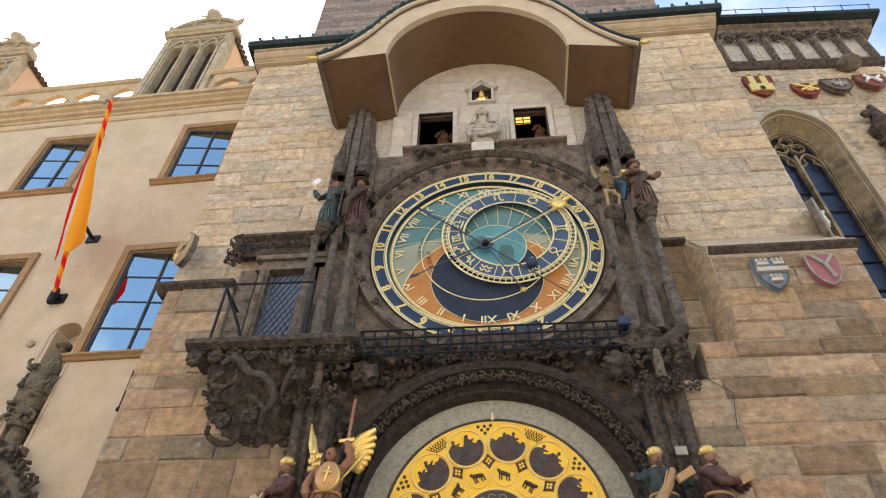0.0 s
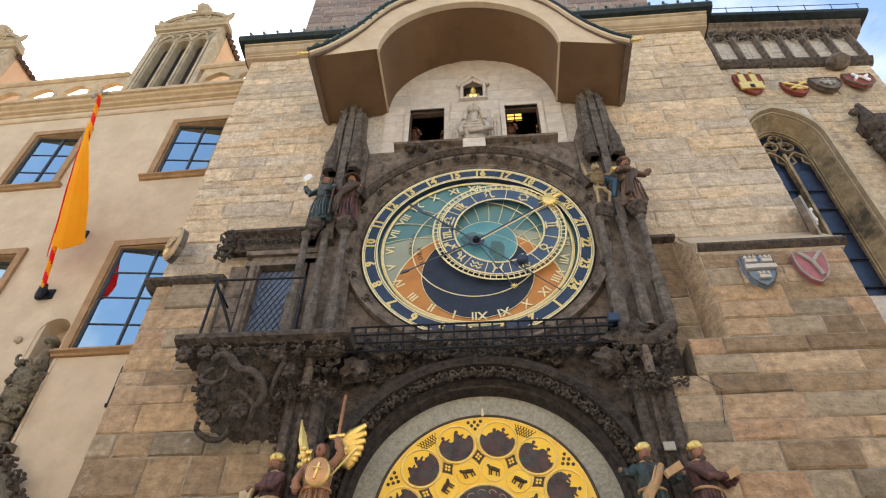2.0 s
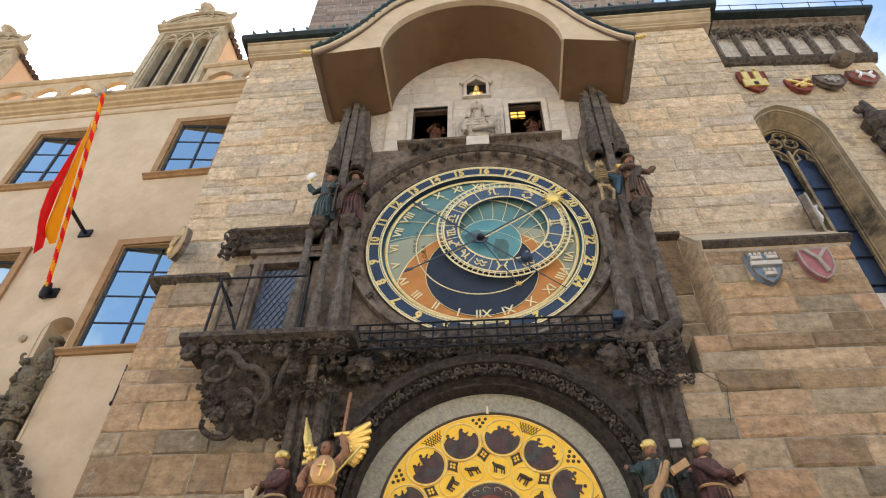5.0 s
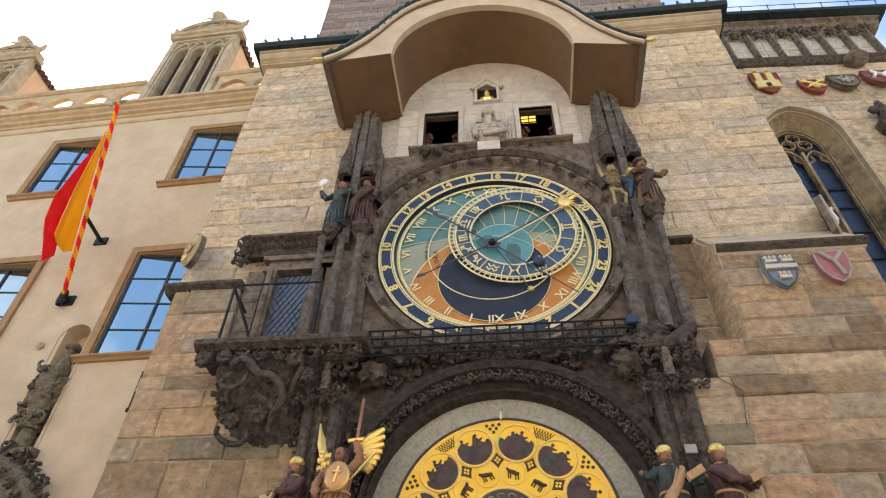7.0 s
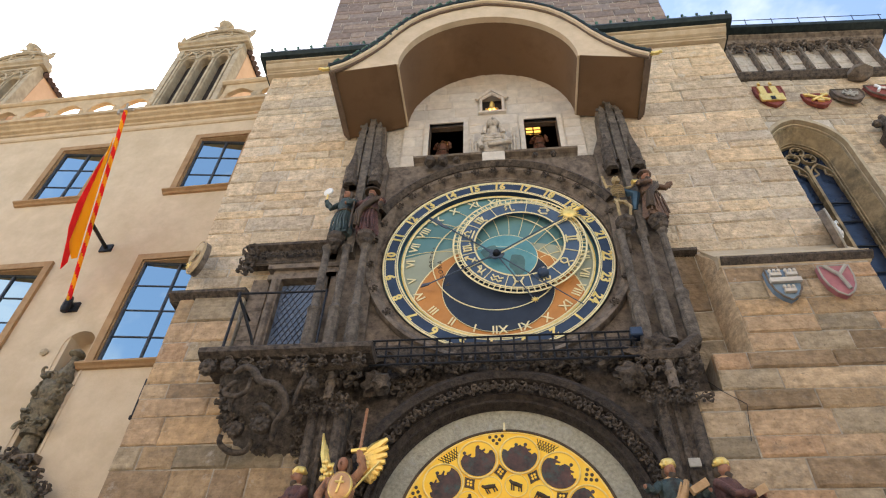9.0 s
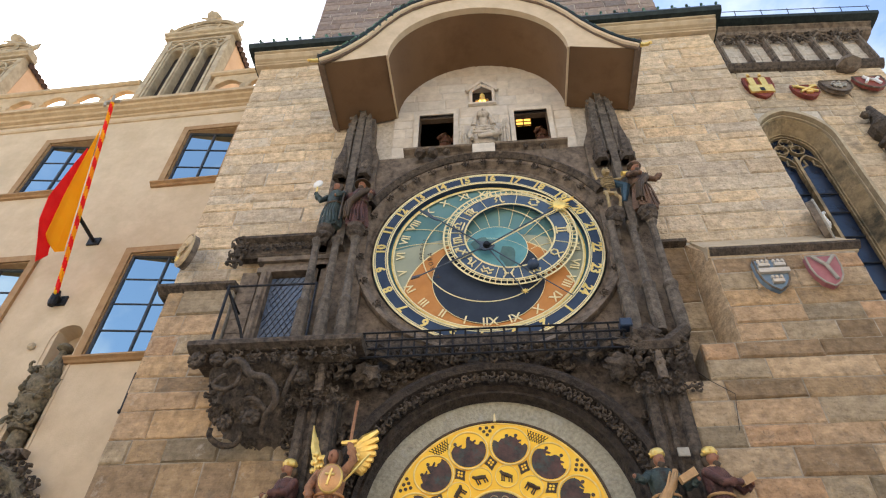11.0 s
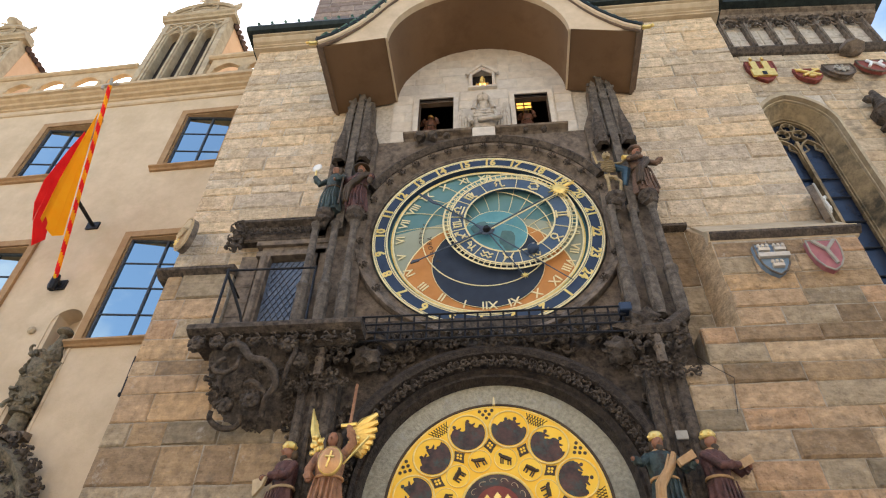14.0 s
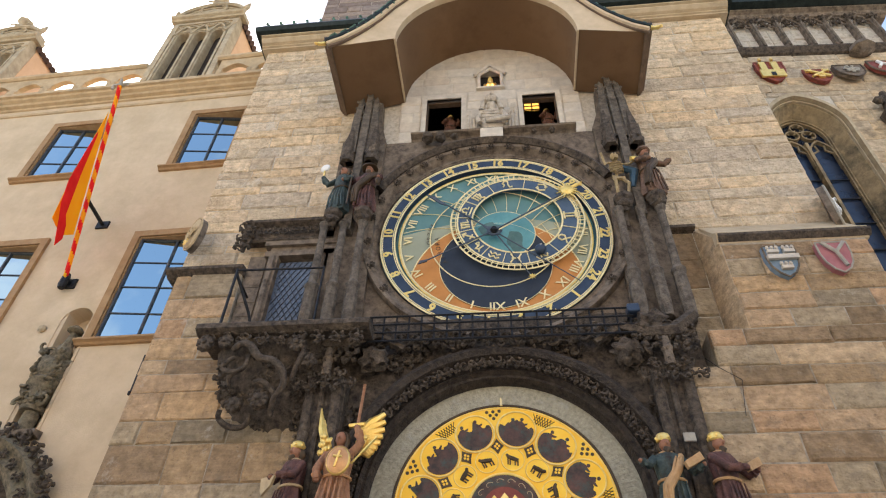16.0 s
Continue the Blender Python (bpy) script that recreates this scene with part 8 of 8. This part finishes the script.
tube(bm, [(-2.25, 0, 1.47), (-2.19, -0.57, 1.47)], 0.03, 7)
part("strut", bm, m_iron, pole_thing, "black iron strut")
bm = bmesh.new()
tube(bm, [tuple(PT), tuple(PT + (PT - PB).normalized() * 0.14)], [0.035, 0.02], 7)
tube(bm, [tuple(PT + Vector((-0.12, 0, 0.02))), tuple(PT + Vector((0.12, 0, 0.04)))], 0.03, 6)
tube(bm, [tuple(PT + Vector((-0.12, 0, 0.02))), tuple(PT + Vector((-0.1, 0, -0.08)))], 0.025, 6)
part("finial", bm, m_shgrey, pole_thing, "grey metal cross-shaped finial")

# the flag: stiff gores hinged along lines that fan out from its upper corner
PD = (PB - PT).normalized()
APEX = PT + PD * 0.55 + Vector((-0.03, -0.05, 0.0))
DOWN = Vector((0, 0, -1))
ACROSS = (DOWN - PD * DOWN.dot(PD)).normalized()
flag = thing("flag", HOUSE @ pose(*APEX), "yellow and red cloth flag fluttering from the pole", "flag")


def ray_at(deg, l):
    return (PD * math.cos(radians(deg)) + ACROSS * math.sin(radians(deg))) * l


def gore(name, pts, mat, back=0.0):
    bm = bmesh.new()
    nrm = PD.cross(ACROSS).normalized()
    a = [bm.verts.new(ray_at(d, l) + nrm * (back + 0.004)) for d, l in pts]
    b = [bm.verts.new(ray_at(d, l) + nrm * (back - 0.004)) for d, l in pts]
    bm.faces.new(a), bm.faces.new(b[::-1])
    for i in range(len(pts)):
        bm.faces.new((a[i], b[i], b[(i + 1) % len(pts)], a[(i + 1) % len(pts)]))
    return part(name, bm, mat, flag)


gores = [gore("yellow_gore", [(0, 0), (0, 2.1), (5, 2.2), (5, 0)], m_yellow),
         gore("yellow_gore", [(5, 0), (5, 2.2), (10, 2.15), (10, 0)], m_yellow),
         gore("yellow_gore", [(10, 0), (10, 2.15), (13, 2.1), (14.5, 1.4), (15, 0.6), (14, 0)], m_yellow),
         gore("red_gore", [(13, 0.5), (13, 1.3), (11.5, 2.0), (8, 2.1), (7, 2.3), (11, 2.5), (15, 2.2), (17, 1.6), (16.5, 0.45)], m_red, 0.02),
         gore("red_gore", [(16.5, 0.45), (17, 1.6), (15, 2.2), (19, 2.0), (22, 1.65), (21, 0.9)], m_red, 0.02)]
HINGES = [0, 5, 10, 0, 17]
FLUTTER = [  # seconds; swing and two folds of the yellow gores; swing and fold of the red ones, in degrees
    (0.0, -54, -4, -6, -26, 4), (0.5, -52, -3, -5, -24, 4), (1.0, -58, -5, -8, -26, 4), (1.5, -82, -10, -14, -30, 8), (2.0, -78, -10, -12, -32, 8),
    (2.5, -56, -2, -4, -22, 2), (3.0, -20, 4, -8, -16, -2), (3.5, -14, 6, -10, -10, -4), (4.0, -10, 8, -12, -6, -4), (5.2, -11, 6, -12, -7, -4),
    (6.5, -12, 6, -10, -5, 0), (7.0, 2, 6, -12, 8, -6), (7.5, 8, 4, -8, 9, -2), (8.0, 6, 6, -12, 8, -6), (8.5, -16, 6, -10, -10, -4),
    (9.0, -12, 2, -4, -14, 4), (9.5, -8, 0, -6, -9, 6), (10.6, 0, 2, -4, 1, 0), (12.0, 10, 6, -10, 12, -6), (12.5, 9, 6, -10, 11, -6),
    (13.0, 9, 6, -12, 10, -6), (13.5, 10, 8, -14, 10, -6), (14.0, 10, 8, -14, 10, -8), (14.5, 7, 8, -14, 8, -8), (15.0, 5, 4, -6, -1, 6), (15.5, 8, 2, -4, -9, 3), (16.0, 9, 2, -3, -10, 2)]

# ---- figures that pass behind the loft windows ----
TURN = 60 / 5.4
apostles = []
kinds = [("halo", m_apostle), ("brim", m_apostle), ("halo", m_apostle), ("cap", m_apostle), ("halo", m_apostle)]
a_mesh = {}
for hat in ("halo", "brim", "cap"):
    a_mesh[hat] = mesh_of("apostle", figure(0.6, [[(-0.14, 0, 0.75), (-0.2, -0.1, 0.6), (-0.1, -0.2, 0.66)], [(0.14, 0, 0.75), (0.22, -0.06, 0.62), (0.18, -0.16, 0.72)]], hat, None, 1.1), m_apostle, m_umber, m_apostle, m_gold, m_umber, smooth=0.9)
for wx, off in ((-0.73, 0.0), (0.79, 0.15)):
    for k in range(5):
        ob = new("apostle_statue", a_mesh[kinds[k][0]])
        tagged(ob, "dark brown carved apostle statue gliding past the loft window", "statue", "apostles of the clock")
        apostles.append((ob, wx, 9.5 + off + 5.4 * (k - 2)))
# ---- ashlar of the tower, block by block ----
rng = random.Random(11)
left_low = ashlar(rng, -3.84, -1.89, -3.9, -2.1, (0.24, 0.4), (0.35, 0.8)) + ashlar(rng, -3.84, -2.05, -2.1, -1.7, (0.18, 0.22), (0.35, 0.8)) + ashlar(rng, -3.84, -3.02, -1.7, -0.5, (0.24, 0.36), (0.3, 0.6))
stones(rng, left_low, tower, m_lowblock, -0.1)
right_low = ashlar(rng, 1.78, 3.96, -3.9, -2.1, (0.17, 0.27), (0.35, 0.85)) + ashlar(rng, 2.04, 3.96, -2.1, -1.68, (0.19, 0.24), (0.5, 1.0)) + ashlar(rng, 2.45, 3.96, -1.68, -0.58, (0.2, 0.27), (0.3, 0.75))
stones(rng, right_low, tower, m_lowblock, -0.28)
bay_side = ashlar(rng, 1.95, 2.34, -1.68, -0.06, (0.34, 0.42), (0.39, 0.4))
stones(rng, bay_side, tower, m_lowblock, WY)
up = ashlar(rng, 1.6, 3.955, 0.0, 3.2, (0.14, 0.31), (0.35, 1.05)) + ashlar(rng, -3.94, -1.85, -0.4, 3.2, (0.14, 0.31), (0.35, 1.05))
top = ashlar(rng, 1.36, 3.955, 3.2, 4.9, (0.14, 0.3), (0.35, 1.0)) + ashlar(rng, -3.94, -1.36, 3.2, 4.9, (0.14, 0.3), (0.35, 1.0))
near = [c for c in up if c[2] < 1.6][:230]
rest = [c for c in up + top if c not in near]
stones(rng, near, tower, m_block, WY)
stones(rng, rest, tower, m_blocks, WY, single=False, name="upper_stones", label="ochre sandstone blocks")
sh_cells = ashlar(rng, -3.8, 3.99, 6.2, 13.5, (0.16, 0.3), (0.3, 0.8))
stones(rng, sh_cells, shaft, m_shaft, 1.24, single=False, name="shaft_stones", label="grey-purple stone blocks")
ch_cells = []
for c in ashlar(rng, 0.1, 3.9, -1.5, 6.2, (0.24, 0.36), (0.4, 0.9)):
    if c[2] > 4.6:
        ch_cells.append(c)
        continue
    if c[3] > 4.6:
        ch_cells.append((c[0], c[1], 4.64, c[3]))
        c = (c[0], c[1], c[2], 4.64)
    for x0, x1 in ((c[0], min(c[1], WC - 0.7)), (max(c[0], WC + 0.7), c[1])):
        if x1 - x0 > 0.06 and c[3] - c[2] > 0.05:
            ch_cells.append((x0, x1, c[2], c[3]))
stones(rng, ch_cells, chapel, m_chapelblock, 0.03)
ch_top = ashlar(rng, 0.1, 3.9, 6.22, 7.34, (0.3, 0.42), (0.4, 0.5))
stones(rng, ch_top, chapel, m_statue, 0.03, single=False, name="gallery_stones", label="grey gallery panels")


# ---- what moves ----
def motions():
    for i, g in enumerate(gores):
        rows = []
        for row in FLUTTER:
            m = Matrix.Identity(4)
            for k in (range(i + 1) if i < 3 else range(3, i + 1)):
                axis = ray_at(0 if k == 3 else HINGES[k], 1.0)
                m = m @ Matrix.Rotation(radians(row[1 + k]), 4, axis)
            rows.append((row[0], m))
        walk(g, rows)
    for ob, wx, mid in apostles:
        rows = []
        for s in range(17):
            a = radians(TURN * (s - mid))
            rows.append((float(s), pose(wx + 0.5 * math.sin(a), 0.85 - 0.5 * math.cos(a), ZD + 2.4, 0, 0, math.degrees(a) * 1.0)))
        walk(ob, rows)


motions()
